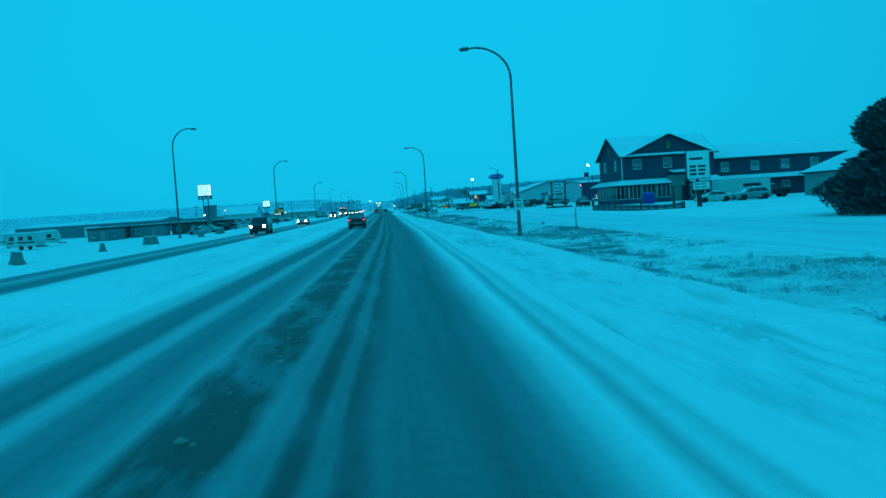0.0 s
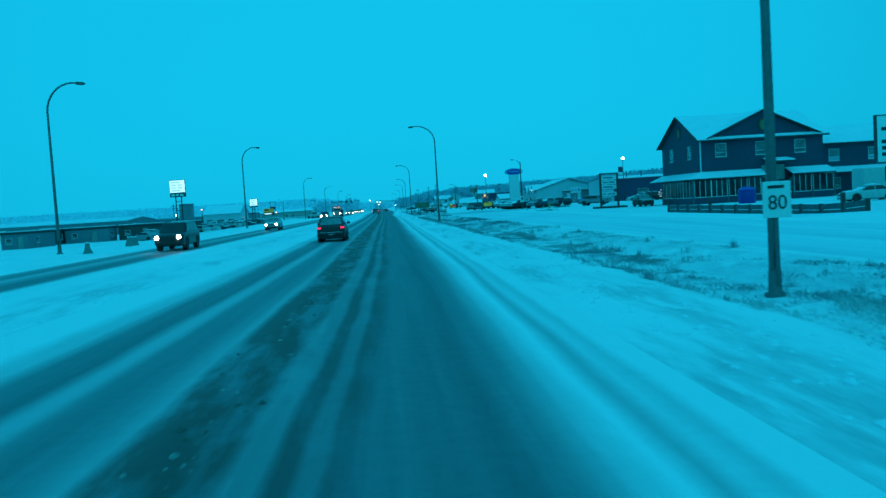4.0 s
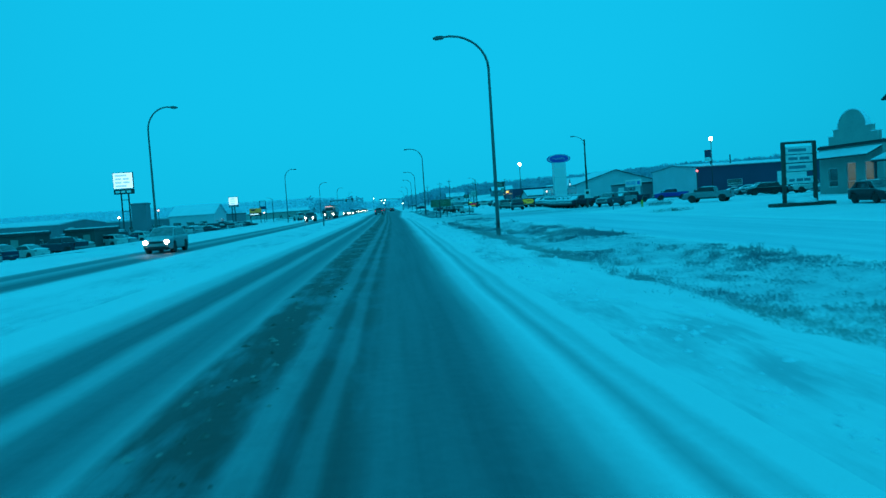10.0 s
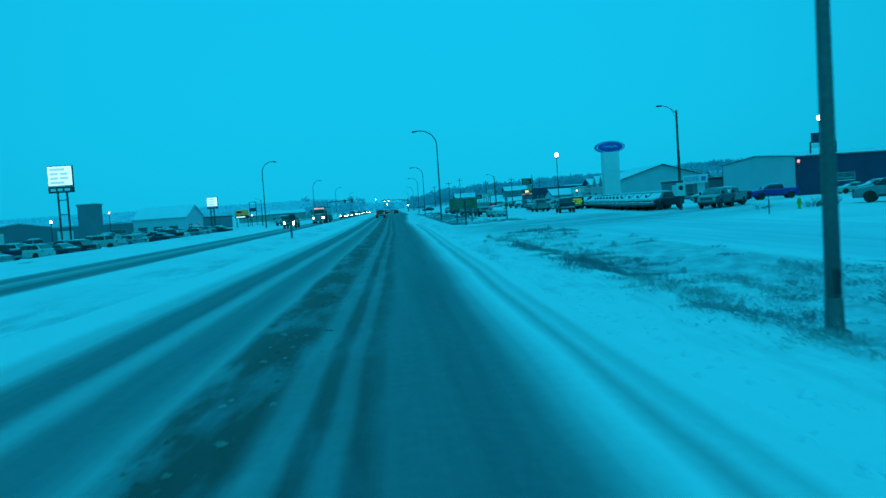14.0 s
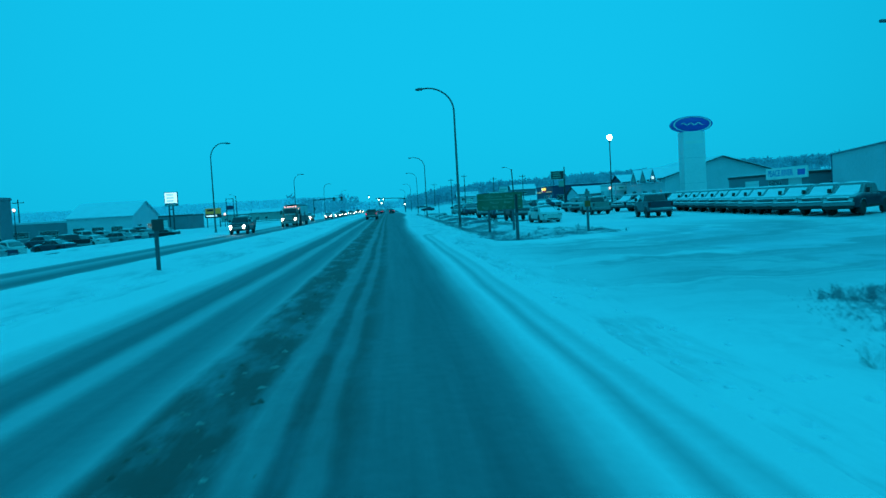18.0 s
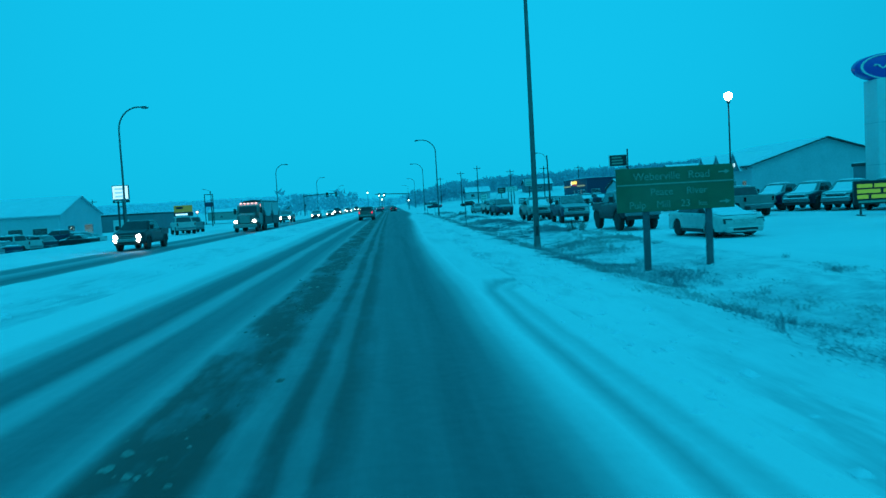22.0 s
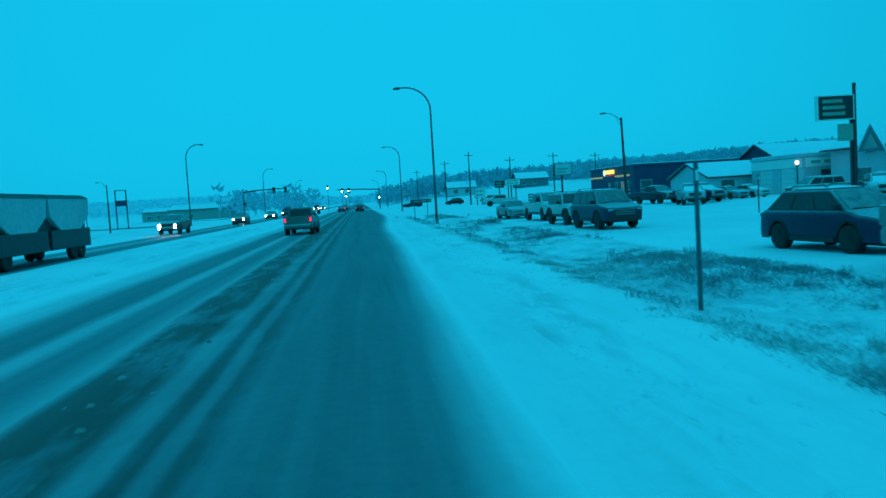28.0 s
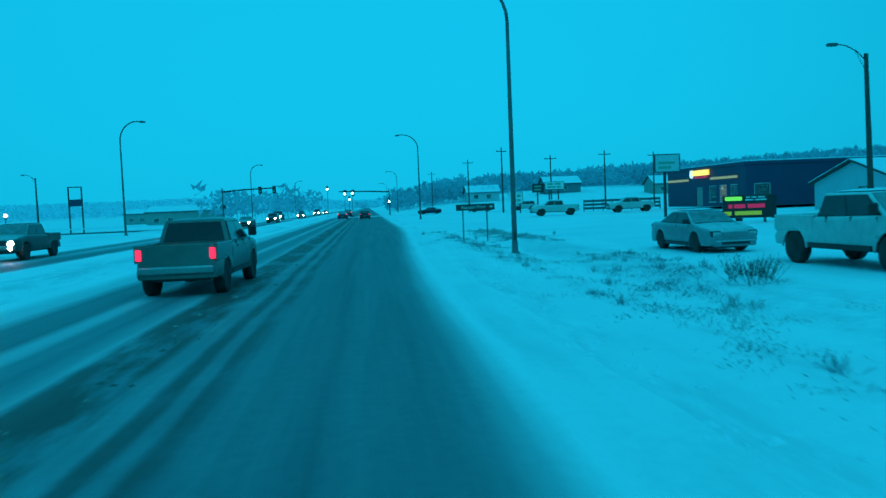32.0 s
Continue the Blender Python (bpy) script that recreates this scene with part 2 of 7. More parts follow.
def add_dead_grass(m, west, east):
    """Matted dead grass that shows through thin snow along the ditch, in ragged patches."""
    n, l = m.node_tree.nodes, m.node_tree.links
    b = n["Principled BSDF"]
    old = b.inputs["Base Color"].links[0].from_socket
    tc, sep = n.new("ShaderNodeTexCoord"), n.new("ShaderNodeSeparateXYZ")
    l.new(tc.outputs["Object"], sep.inputs["Vector"])
    mp = n.new("ShaderNodeMapping")
    mp.inputs["Scale"].default_value = (1, 0.45, 1)
    l.new(tc.outputs["Object"], mp.inputs["Vector"])
    big, mid, fine = noise_node(n, l, mp.outputs["Vector"], 0.22, 3), noise_node(n, l, mp.outputs["Vector"], 2.0, 5, 0.7), noise_node(n, l, tc.outputs["Object"], 7.0, 4, 0.7)
    def op(kind, a, c):
        k = n.new("ShaderNodeMath")
        k.operation = kind
        for i, v in enumerate((a, c)):
            if isinstance(v, (int, float)):
                k.inputs[i].default_value = v
            else:
                l.new(v, k.inputs[i])
        return k.outputs[0]
    total = op("ADD", op("MULTIPLY", big, 0.7), op("ADD", op("MULTIPLY", mid, 1.0), op("MULTIPLY", fine, 0.45)))
    cover = n.new("ShaderNodeMapRange")
    cover.inputs["From Min"].default_value, cover.inputs["From Max"].default_value = 0.9, 1.36
    cover.inputs["To Max"].default_value = 0.72
    l.new(total, cover.inputs["Value"])
    def edge(a, c, v):
        k = n.new("ShaderNodeMapRange")
        k.interpolation_type = "SMOOTHSTEP"
        k.inputs["From Min"].default_value, k.inputs["From Max"].default_value = a, c
        l.new(v, k.inputs["Value"])
        return k.outputs["Result"]
    def stretch(a, c):
        k = n.new("ShaderNodeMapRange")
        k.inputs["From Min"].default_value, k.inputs["From Max"].default_value = a, c
        l.new(sep.outputs["Y"], k.inputs["Value"])
        return k.outputs["Result"]
    ragged = op("MULTIPLY", op("SUBTRACT", big, 0.5), 2.0)
    near = op("ADD", op("SUBTRACT", sep.outputs["X"], op("ADD", op("MULTIPLY", stretch(115, 95), 0.6), op("MULTIPLY", stretch(200, 270), 1.0))), ragged)
    far = op("ADD", sep.outputs["X"], ragged)
    band = op("MULTIPLY", edge(west, west + 0.9, near), edge(east, east - 0.7, far))
    # by the northern lot the snow lies smooth between a thin line of tufts and a strip along the lot
    open_snow = op("MULTIPLY", stretch(282, 290), op("MULTIPLY", edge(west + 0.6, west + 1.2, near), edge(10.6, 10.0, far)))
    band = op("MULTIPLY", band, op("SUBTRACT", 1.0, op("MULTIPLY", open_snow, 0.85)))
    along = op("MULTIPLY", op("SUBTRACT", stretch(345, 330), op("MULTIPLY", stretch(282, 300), 0.4)), op("MAXIMUM", op("MULTIPLY", stretch(175, 168), op("SUBTRACT", op("ADD", 0.75, op("MULTIPLY", stretch(95, 125), 0.25)), op("MULTIPLY", stretch(148, 160), 0.45))), stretch(201, 204)))
    c = n.new("ShaderNodeMixRGB")
    l.new(op("MULTIPLY", op("MULTIPLY", cover.outputs["Result"], band), along), c.inputs["Fac"])
    l.new(old, c.inputs["Color1"])
    c.inputs["Color2"].default_value = (0.27, 0.27, 0.33, 1)
    l.new(c.outputs["Color"], b.inputs["Base Color"])


def add_trodden(m):
    """Tyre-packed snow where the lot's entrance meets the highway; the tracks bend round the grass island."""
    n, l = m.node_tree.nodes, m.node_tree.links
    b = n["Principled BSDF"]
    old = b.inputs["Base Color"].links[0].from_socket
    tc, off, length, sep = n.new("ShaderNodeTexCoord"), n.new("ShaderNodeVectorMath"), n.new("ShaderNodeVectorMath"), n.new("ShaderNodeSeparateXYZ")
    off.operation, length.operation = "SUBTRACT", "LENGTH"
    off.inputs[1].default_value = (9.0, 205.0, 0)
    l.new(tc.outputs["Object"], off.inputs[0])
    l.new(off.outputs["Vector"], length.inputs[0])
    l.new(off.outputs["Vector"], sep.inputs["Vector"])
    def op(kind, a, c):
        k = n.new("ShaderNodeMath")
        k.operation = kind
        for i, v in enumerate((a, c)):
            if isinstance(v, (int, float)):
                k.inputs[i].default_value = v
            else:
                l.new(v, k.inputs[i])
        return k.outputs[0]
    def fade(v, a, c):
        k = n.new("ShaderNodeMapRange")
        k.interpolation_type = "SMOOTHSTEP"
        k.inputs["From Min"].default_value, k.inputs["From Max"].default_value = a, c
        l.new(v, k.inputs["Value"])
        return k.outputs["Result"]
    ragged = noise_node(n, l, tc.outputs["Object"], 0.35, 4, 0.6)
    radius = op("ADD", length.outputs["Value"], op("MULTIPLY", op("SUBTRACT", ragged, 0.5), 5.0))
    zone = op("MULTIPLY", fade(radius, 6.0, 11.0), fade(radius, 36.0, 27.0))
    zone = op("MULTIPLY", zone, fade(sep.outputs["X"], -4.6, 0.5))
    zone = op("MULTIPLY", zone, fade(sep.outputs["Y"], 9.0, -3.0))
    ring, comb = n.new("ShaderNodeTexNoise"), n.new("ShaderNodeCombineXYZ")
    l.new(op("ADD", length.outputs["Value"], op("MULTIPLY", ragged, 7.0)), comb.inputs["X"])
    l.new(op("MULTIPLY", sep.outputs["X"], 0.06), comb.inputs["Y"])
    l.new(comb.outputs["Vector"], ring.inputs["Vector"])
    ring.inputs["Scale"].default_value, ring.inputs["Detail"].default_value = 0.45, 5
    c = n.new("ShaderNodeMixRGB")
    l.new(op("MULTIPLY", zone, fade(ring.outputs["Fac"], 0.22, 0.68)), c.inputs["Fac"])
    l.new(old, c.inputs["Color1"])
    c.inputs["Color2"].default_value = (0.42, 0.43, 0.46, 1)
    l.new(c.outputs["Color"], b.inputs["Base Color"])


def add_spray(m):
    """Dirty spray and old wheel tracks on the shoulder snow and along the median's edge, drawn out along the road."""
    n, l = m.node_tree.nodes, m.node_tree.links
    b = n["Principled BSDF"]
    old = b.inputs["Base Color"].links[0].from_socket
    tc, sep, mp = n.new("ShaderNodeTexCoord"), n.new("ShaderNodeSeparateXYZ"), n.new("ShaderNodeMapping")
    l.new(tc.outputs["Object"], sep.inputs["Vector"])
    l.new(tc.outputs["Object"], mp.inputs["Vector"])
    mp.inputs["Scale"].default_value = (1, 0.16, 1)
    def fade(v, a, c, top=1.0):
        k = n.new("ShaderNodeMapRange")
        k.interpolation_type = "SMOOTHSTEP"
        k.inputs["From Min"].default_value, k.inputs["From Max"].default_value, k.inputs["To Max"].default_value = a, c, top
        l.new(v, k.inputs["Value"])
        return k.outputs["Result"]
    def op(kind, a, c):
        k = n.new("ShaderNodeMath")
        k.operation = kind
        l.new(a, k.inputs[0])
        l.new(c, k.inputs[1])
        return k.outputs[0]
    patches = op("MULTIPLY", fade(noise_node(n, l, mp.outputs["Vector"], 0.7, 6, 0.65), 0.42, 0.66), fade(noise_node(n, l, mp.outputs["Vector"], 3.0, 4, 0.6), 0.3, 0.6))
    shoulder = op("MULTIPLY", fade(sep.outputs["X"], 2.2, 3.2), fade(sep.outputs["X"], 7.4, 5.2, 0.75))
    median = op("MULTIPLY", fade(sep.outputs["X"], -9.5, -7.0, 0.6), fade(sep.outputs["X"], -3.0, -4.0))
    c = n.new("ShaderNodeMixRGB")
    l.new(op("MULTIPLY", patches, op("ADD", shoulder, median)), c.inputs["Fac"])
    l.new(old, c.inputs["Color1"])
    c.inputs["Color2"].default_value = (0.42, 0.43, 0.47, 1)
    l.new(c.outputs["Color"], b.inputs["Base Color"])


add_spray(SNOW)
add_dead_grass(SNOW, 6.1, 12.9)
SNOW_CAP = mat("settled_snow", (0.83, 0.84, 0.89), 0.8, scale=3, vary=0.08, bump=0.4, spec=0.2)
PACKED = snow_material("packed_snow", (0.85, 0.86, 0.9), (0.66, 0.68, 0.74), streak=1, amount=0.5)
LOT = snow_material("lot_snow", (0.87, 0.875, 0.9), (0.75, 0.76, 0.8), amount=0.45)
for trodden in (SNOW, PACKED, LOT):
    add_trodden(trodden)
STEEL = mat("weathered_steel", (0.16, 0.16, 0.165), 0.55, 0.6, 3, 0.3)
DARK_STEEL = mat("dark_steel", (0.05, 0.05, 0.055), 0.5, 0.4, 3, 0.3)
LAMP_METAL = mat("lamp_housing", (0.13, 0.13, 0.14), 0.5, 0.5, 4, 0.2)
POLE_WOOD = mat("creosoted_wood", (0.07, 0.062, 0.058), 0.85, 0, 6, 0.4, 0.4)
WOOD = mat("grey_timber", (0.115, 0.118, 0.135), 0.85, 0, 6, 0.4, 0.4)
SIGN_GREEN = mat("green_sign_sheet", (0.02, 0.115, 0.05), 0.45, 0, 1.5, 0.25, dust=0.12)
SIGN_WHITE = mat("white_sign_sheet", (0.72, 0.72, 0.7), 0.45, 0, 2, 0.12)
SIGN_FROST = mat("frosted_lettering", (0.22, 0.33, 0.27), 0.6, 0, 3, 0.3)
SIGN_BLACK = mat("black_sign_ink", (0.015, 0.015, 0.018), 0.5, 0, 3, 0.2)
SIGN_BROWN = mat("dark_sign_sheet", (0.035, 0.03, 0.03), 0.5, 0, 3, 0.2)
SIGN_BLUE = mat("deep_blue_sign", (0.02, 0.06, 0.42), 0.35, 0, 2, 0.15, coat=0.3)
NAVY_PANEL = mat("navy_sign_panel", (0.02, 0.035, 0.09), 0.5, 0, 2, 0.2)
SIGN_YELLOW = mat("yellow_sign", (0.65, 0.42, 0.02), 0.45, 0, 2, 0.2)
ORANGE = mat("orange_marker", (0.6, 0.08, 0.01), 0.5, 0, 3, 0.2)
LIT_WHITE = glow("lit_sign_face", (0.62, 0.88, 0.92), 0.95)
LIT_PALE = glow("lit_sign_ink", (0.36, 0.62, 0.68), 0.65)
LIT_YELLOW = glow("lit_yellow_sign", (1.0, 0.66, 0.12), 1.2)
# faint glow added so the board stays yellow under a sky without red
DIM_YELLOW_GLOW = glow("faint_glow_yellow_board", (0.26, 0.25, 0.04), 0.2)
LIT_RED = glow("lit_red_sign", (1.0, 0.05, 0.22), 1.6)
LIT_GREEN = glow("lit_green_letters", (0.18, 0.75, 0.08), 0.7)
LIT_CRIMSON = glow("lit_crimson_letters", (0.45, 0.01, 0.07), 0.6)
LIT_YELLOWGREEN = glow("lit_lime_letters", (0.28, 0.46, 0.04), 0.32)
LIT_WARM = glow("warm_window_light", (0.6, 0.45, 0.2), 0.28)
LAMP_WHITE = glow("lamp_globe_light", (1.0, 0.97, 0.82), 9.0)
LAMP_PINK = glow("sodium_lamp_light", (1.0, 0.5, 0.42), 2.6)
LAMP_RED = glow("red_lamp_light", (1.0, 0.12, 0.12), 4.0)
HEADLIGHT = glow("headlight_beam", (1.0, 0.96, 0.84), 14.0)
TAIL_ON = glow("tail_light_on", (1.0, 0.02, 0.07), 1.7)
SIGNAL_GREEN = glow("green_signal", (0.55, 1.0, 0.9), 7.0)
MARKER_PINK = glow("cab_marker_light", (1.0, 0.45, 0.4), 2.5)
RUBBER = mat("tyre_rubber", (0.02, 0.02, 0.02), 0.85, 0, 8, 0.3, 0.3, dust=0.04)
RIM = mat("alloy_rim", (0.13, 0.13, 0.14), 0.4, 0.6, 6, 0.3)
PLATE = mat("dirty_plate", (0.2, 0.2, 0.2), 0.6, 0, 6, 0.4)
PLASTIC = mat("black_trim", (0.022, 0.022, 0.024), 0.55, 0, 6, 0.3)
CHROME = mat("chrome", (0.3, 0.3, 0.31), 0.35, 0.9, 6, 0.25, frost=0.4)
# black that paints the shade of unlit rooms on floors and window backs
UNLIT_ROOM = mat("unlit_room_black", (0.015, 0.015, 0.017), 0.8, 0, 4, 0.2)
LENS = mat("clear_lamp_lens", (0.5, 0.5, 0.5), 0.15, 0.2, 6, 0.1)
TAIL = mat("red_lamp_lens", (0.25, 0.008, 0.01), 0.2, 0, 6, 0.1)
AMBER = mat("amber_lamp_lens", (0.5, 0.16, 0.01), 0.2, 0, 6, 0.1)


def glass_material(name, tint):
    m = bpy.data.materials.new(name)
    m.use_nodes = True
    b = m.node_tree.nodes["Principled BSDF"]
    b.inputs["Base Color"].default_value = (*tint, 1)
    b.inputs["Roughness"].default_value = 0.06
    b.inputs["Transmission Weight"].default_value = 0.85
    b.inputs["IOR"].default_value = 1.45
    return m


GLASS = glass_material("tinted_glass", (0.12, 0.13, 0.14))
TINTED = mat("dark_side_glass", (0.016, 0.019, 0.026), 0.12, 0, 2.5, 0.5, dust=0.06)
# pale film: frost on parked cars, painted sky reflection on the clean crossover
SCREEN = mat("frost_and_sky_sheen_glass", (0.03, 0.034, 0.042), 0.16, 0, 1.4, 0.3, frost=0.3, dust=0.05)
PANE = glass_material("window_glass", (0.55, 0.6, 0.62))


# ---- mesh helpers ----
def box(bm, x0, x1, y0, y1, z0, z1):
    v = [bm.verts.new(p) for p in ((x0, y0, z0), (x1, y0, z0), (x1, y1, z0), (x0, y1, z0), (x0, y0, z1), (x1, y0, z1), (x1, y1, z1), (x0, y1, z1))]
    for f in ((3, 2, 1, 0), (4, 5, 6, 7), (0, 1, 5, 4), (1, 2, 6, 5), (2, 3, 7, 6), (3, 0, 4, 7)):
        bm.faces.new([v[i] for i in f])
    return v


def boxes(*dims, bevel=0.0):
    bm = bmesh.new()
    for d in dims:
        box(bm, *d)
    if bevel:
        bmesh.ops.bevel(bm, geom=bm.edges[:], offset=bevel, segments=1, affect="EDGES")
    return bm


def prism(points, a, b, axis="x", bevel=0.0):
    """A polygon drawn out from a to b along an axis. points: (y, z) for x, (x, z) for y, (x, y) for z."""
    bm = bmesh.new()
    def at(p, k):
        return {"x": (k, p[0], p[1]), "y": (p[0], k, p[1]), "z": (p[0], p[1], k)}[axis]
    lo, hi = [bm.verts.new(at(p, a)) for p in points], [bm.verts.new(at(p, b)) for p in points]
    bm.faces.new(lo)
    bm.faces.new(hi[::-1])
    n = len(points)
    for i in range(n):
        bm.faces.new((lo[i], hi[i], hi[(i + 1) % n], lo[(i + 1) % n]))
    bmesh.ops.recalc_face_normals(bm, faces=bm.faces[:])
    if bevel:
        rim = [e for e in bm.edges if abs(at((0, 0), 1)[0] * (e.verts[0].co.x - e.verts[1].co.x) + at((0, 0), 1)[1] * (e.verts[0].co.y - e.verts[1].co.y) + at((0, 0), 1)[2] * (e.verts[0].co.z - e.verts[1].co.z)) < 1e-6]
        bmesh.ops.bevel(bm, geom=rim, offset=bevel, segments=2, affect="EDGES", clamp_overlap=True)
    return bm


def lathe(profile, segments=16, axis="z", caps=True):
    """profile: (radius, height) from bottom to top; a radius of 0 closes it."""
    bm = bmesh.new()
    rings = []
    for r, h in profile:
        ring = []
        for i in range(segments if r > 1e-6 else 1):
            a = 2 * math.pi * i / segments
            p = (r * math.cos(a), r * math.sin(a), h)
            ring.append(bm.verts.new((p[2], p[0], p[1]) if axis == "x" else p))
        rings.append(ring)
    for r0, r1 in zip(rings, rings[1:]):
        for i in range(segments):
            j = (i + 1) % segments
            q = [r0[i % len(r0)], r0[j % len(r0)], r1[j % len(r1)], r1[i % len(r1)]]
            q = [x for k, x in enumerate(q) if x not in q[:k]]
            if len(q) > 2:
                bm.faces.new(q)
    for ring in (rings[0], rings[-1]):
        if caps and len(ring) > 2:
            bm.faces.new(ring)
    bmesh.ops.recalc_face_normals(bm, faces=bm.faces[:])
    for f in bm.faces:
        f.smooth = True
    return bm


def tube(path, radii, segments=10):
    """A round bar swept along a path, its radius given at each point."""
    bm = bmesh.new()
    rings = []
    for i, p in enumerate(path):
        d = (Vector(path[min(i + 1, len(path) - 1)]) - Vector(path[max(i - 1, 0)])).normalized()
        u = d.cross(Vector((0, 1, 0.01))).normalized()
        w = d.cross(u)
        rings.append([bm.verts.new(Vector(p) + radii[i] * (math.cos(a) * u + math.sin(a) * w)) for a in [2 * math.pi * k / segments for k in range(segments)]])
    for r0, r1 in zip(rings, rings[1:]):
        for k in range(segments):
            bm.faces.new((r0[k], r0[(k + 1) % segments], r1[(k + 1) % segments], r1[k]))
    bm.faces.new(rings[0])
    bm.faces.new(rings[-1])
    bmesh.ops.recalc_face_normals(bm, faces=bm.faces[:])
    for f in bm.faces:
        f.smooth = len(f.verts) == 4
    return bm


def slab(quad, thick):
    """A plate on four corners, thickened along its normal."""
    bm = bmesh.new()
    q = [Vector(p) for p in quad]
    nrm = (q[1] - q[0]).cross(q[3] - q[0]).normalized() * thick
    a, b = [bm.verts.new(p) for p in q], [bm.verts.new(p + nrm) for p in q]
    bm.faces.new(a[::-1])
    bm.faces.new(b)
    for i in range(4):
        bm.faces.new((a[i], a[(i + 1) % 4], b[(i + 1) % 4], b[i]))
    bmesh.ops.recalc_face_normals(bm, faces=bm.faces[:])
    return bm


def part(name, bm, material, parent=None, label="", at=None):
    me = bpy.data.meshes.new(name)
    bm.to_mesh(me)
    bm.free()
    me.materials.append(material)
    ob = new(name, me)
    ob.parent = parent
    if at is not None:
        ob.matrix_local = at
    return tagged(ob, label)


def thing(name, label, category, m, group="", kind=""):
    return_ob = new(name)
    return_ob.matrix_world = m
    return tagged(return_ob, label, category, group, kind)


def lettering(words, size, material, parent, m, name="lettering"):
    cu = bpy.data.curves.new(name, "FONT")
    cu.body, cu.size, cu.align_x, cu.align_y, cu.extrude = words, size, "CENTER", "CENTER", 0.004
    tmp = bpy.data.objects.new(name, cu)
    scene.collection.objects.link(tmp)
    me = bpy.data.meshes.new_from_object(tmp.evaluated_get(bpy.context.evaluated_depsgraph_get()))
    bpy.data.objects.remove(tmp)
    me.materials.clear()
    me.materials.append(material)
    ob = new(name, me)
    ob.parent = parent
    ob.matrix_local = m
    return ob


# ---- ground and roads ----
def smooth(a, b, v):
    k = min(1.0, max(0.0, (v - a) / (b - a)))
    return k * k * (3 - 2 * k)


def east_edge(y):
    """The east edge of the bared asphalt: the turning lane widens it towards the crossing."""
    return 3.5 + 1.2 * smooth(225, 300, y) + 1.5 * smooth(300, 360, y)


def drift(y):
    """How far the road runs east of its course as it goes north."""
    return float(np.interp(y, (0, 26, 60, 104, 145, 187, 215, 245, 300), (-1.3, -0.76, -0.18, 0.0, 0.32, 0.57, 0.57, 0.45, 0.35)))


ACCESS = (166.0, 201.0)


def swale(x, y):
    """The hollow before the hotel's fence."""
    return 0.65 * smooth(26.5, 31, x) * (1 - smooth(36, 41, x)) * smooth(80, 92, y) * (1 - smooth(124, 130, y))


def ground_height(x, y):
    h = -swale(x, y)
    e = east_edge(min(y, 300)) + max(0.0, drift(y)) + 0.3
    h += 0.22 * smooth(-6.4, -8.3, x) * smooth(-11.6, -9.6, x)            # ploughed median
    h -= 0.05 * smooth(-10.8, -11.6, x) * smooth(-17.2, -16.4, x)
    h += 0.12 * smooth(-16.6, -17.6, x) * smooth(-22, -19, x)
    through_access = 1 - smooth(ACCESS[0] - 6, ACCESS[0] + 2, y) * (1 - smooth(ACCESS[1] - 2, ACCESS[1] + 3, y))
    out = smooth(330, 345, y)
    d = smooth(e + 2.2, e + 4.6, x) * (1 - smooth(9.6, 11.6, x))
    h -= 0.28 * d * through_access * (1 - out)
    bank = smooth(e + 0.2, e + 1.6, x) * (1 - smooth(e + 2.2, e + 4.0, x))
    h += 0.10 * bank * through_access * (1 - out)
    wild = smooth(e, e + 2, x) * (1 - smooth(11, 12.5, x)) + smooth(-17.5, -20, x) + 0.5 * smooth(-7, -8, x) * smooth(-11, -10, x)
    h += (noise.noise((x * 0.5, y * 0.35, 0)) * 0.12 + noise.noise((x * 1.5, y * 1.1, 3)) * 0.075) * wild * (1 - smooth(24, 40, abs(x)))
    h -= 0.04 * smooth(-6.6, -6.1, x) * (1 - smooth(e - 0.3, e + 0.4, x))  # bed of the carriageway
    h += (4.5 * smooth(8, 40, x) + 2.0 * smooth(40, 80, x) + 5 * smooth(80, 260, x)) * smooth(470, 590, y)
    h += 21 * smooth(1200, 1900, y) * smooth(0, -160, x)
    h -= 1.0 * smooth(-25, -35, x)                                          # lower yards in the west
    h -= 2.5 * smooth(-70, -220, x) * (1 - smooth(900, 1300, y))
    return h


def sheet(name, xs, ys, height, material, label, category):
    rim = 0.0 if name == "ground" else 0.12
    verts = [(x, y, height(x, y) - (rim if x in (xs[0], xs[-1]) or y in (ys[0], ys[-1]) else 0)) for y in ys for x in xs]
    nx = len(xs)
    if material in (PACKED, LOT):
        # trodden edges run unevenly into the loose snow
        for j in range(len(ys)):
            for i in (0, nx - 1):
                x, y, z = verts[j * nx + i]
                verts[j * nx + i] = (x + 0.9 * noise.noise((x, y * 0.12, 3)) + 0.35 * noise.noise((x, y * 0.5, 8)), y, z)
    faces = [(j * nx + i, j * nx + i + 1, (j + 1) * nx + i + 1, (j + 1) * nx + i) for j in range(len(ys) - 1) for i in range(nx - 1)]
    me = bpy.data.meshes.new(name)
    me.from_pydata(verts, [], faces)
    for poly in me.polygons:
        poly.use_smooth = True
    me.materials.append(material)
    return tagged(new(name, me), label, category, kind="structure")


def steps(*spans):
    out = []
    for a, b, d in spans:
        k = max(1, round((b - a) / d))
        out += [a + (b - a) * i / k for i in range(k)]
    return out + [spans[-1][1]]


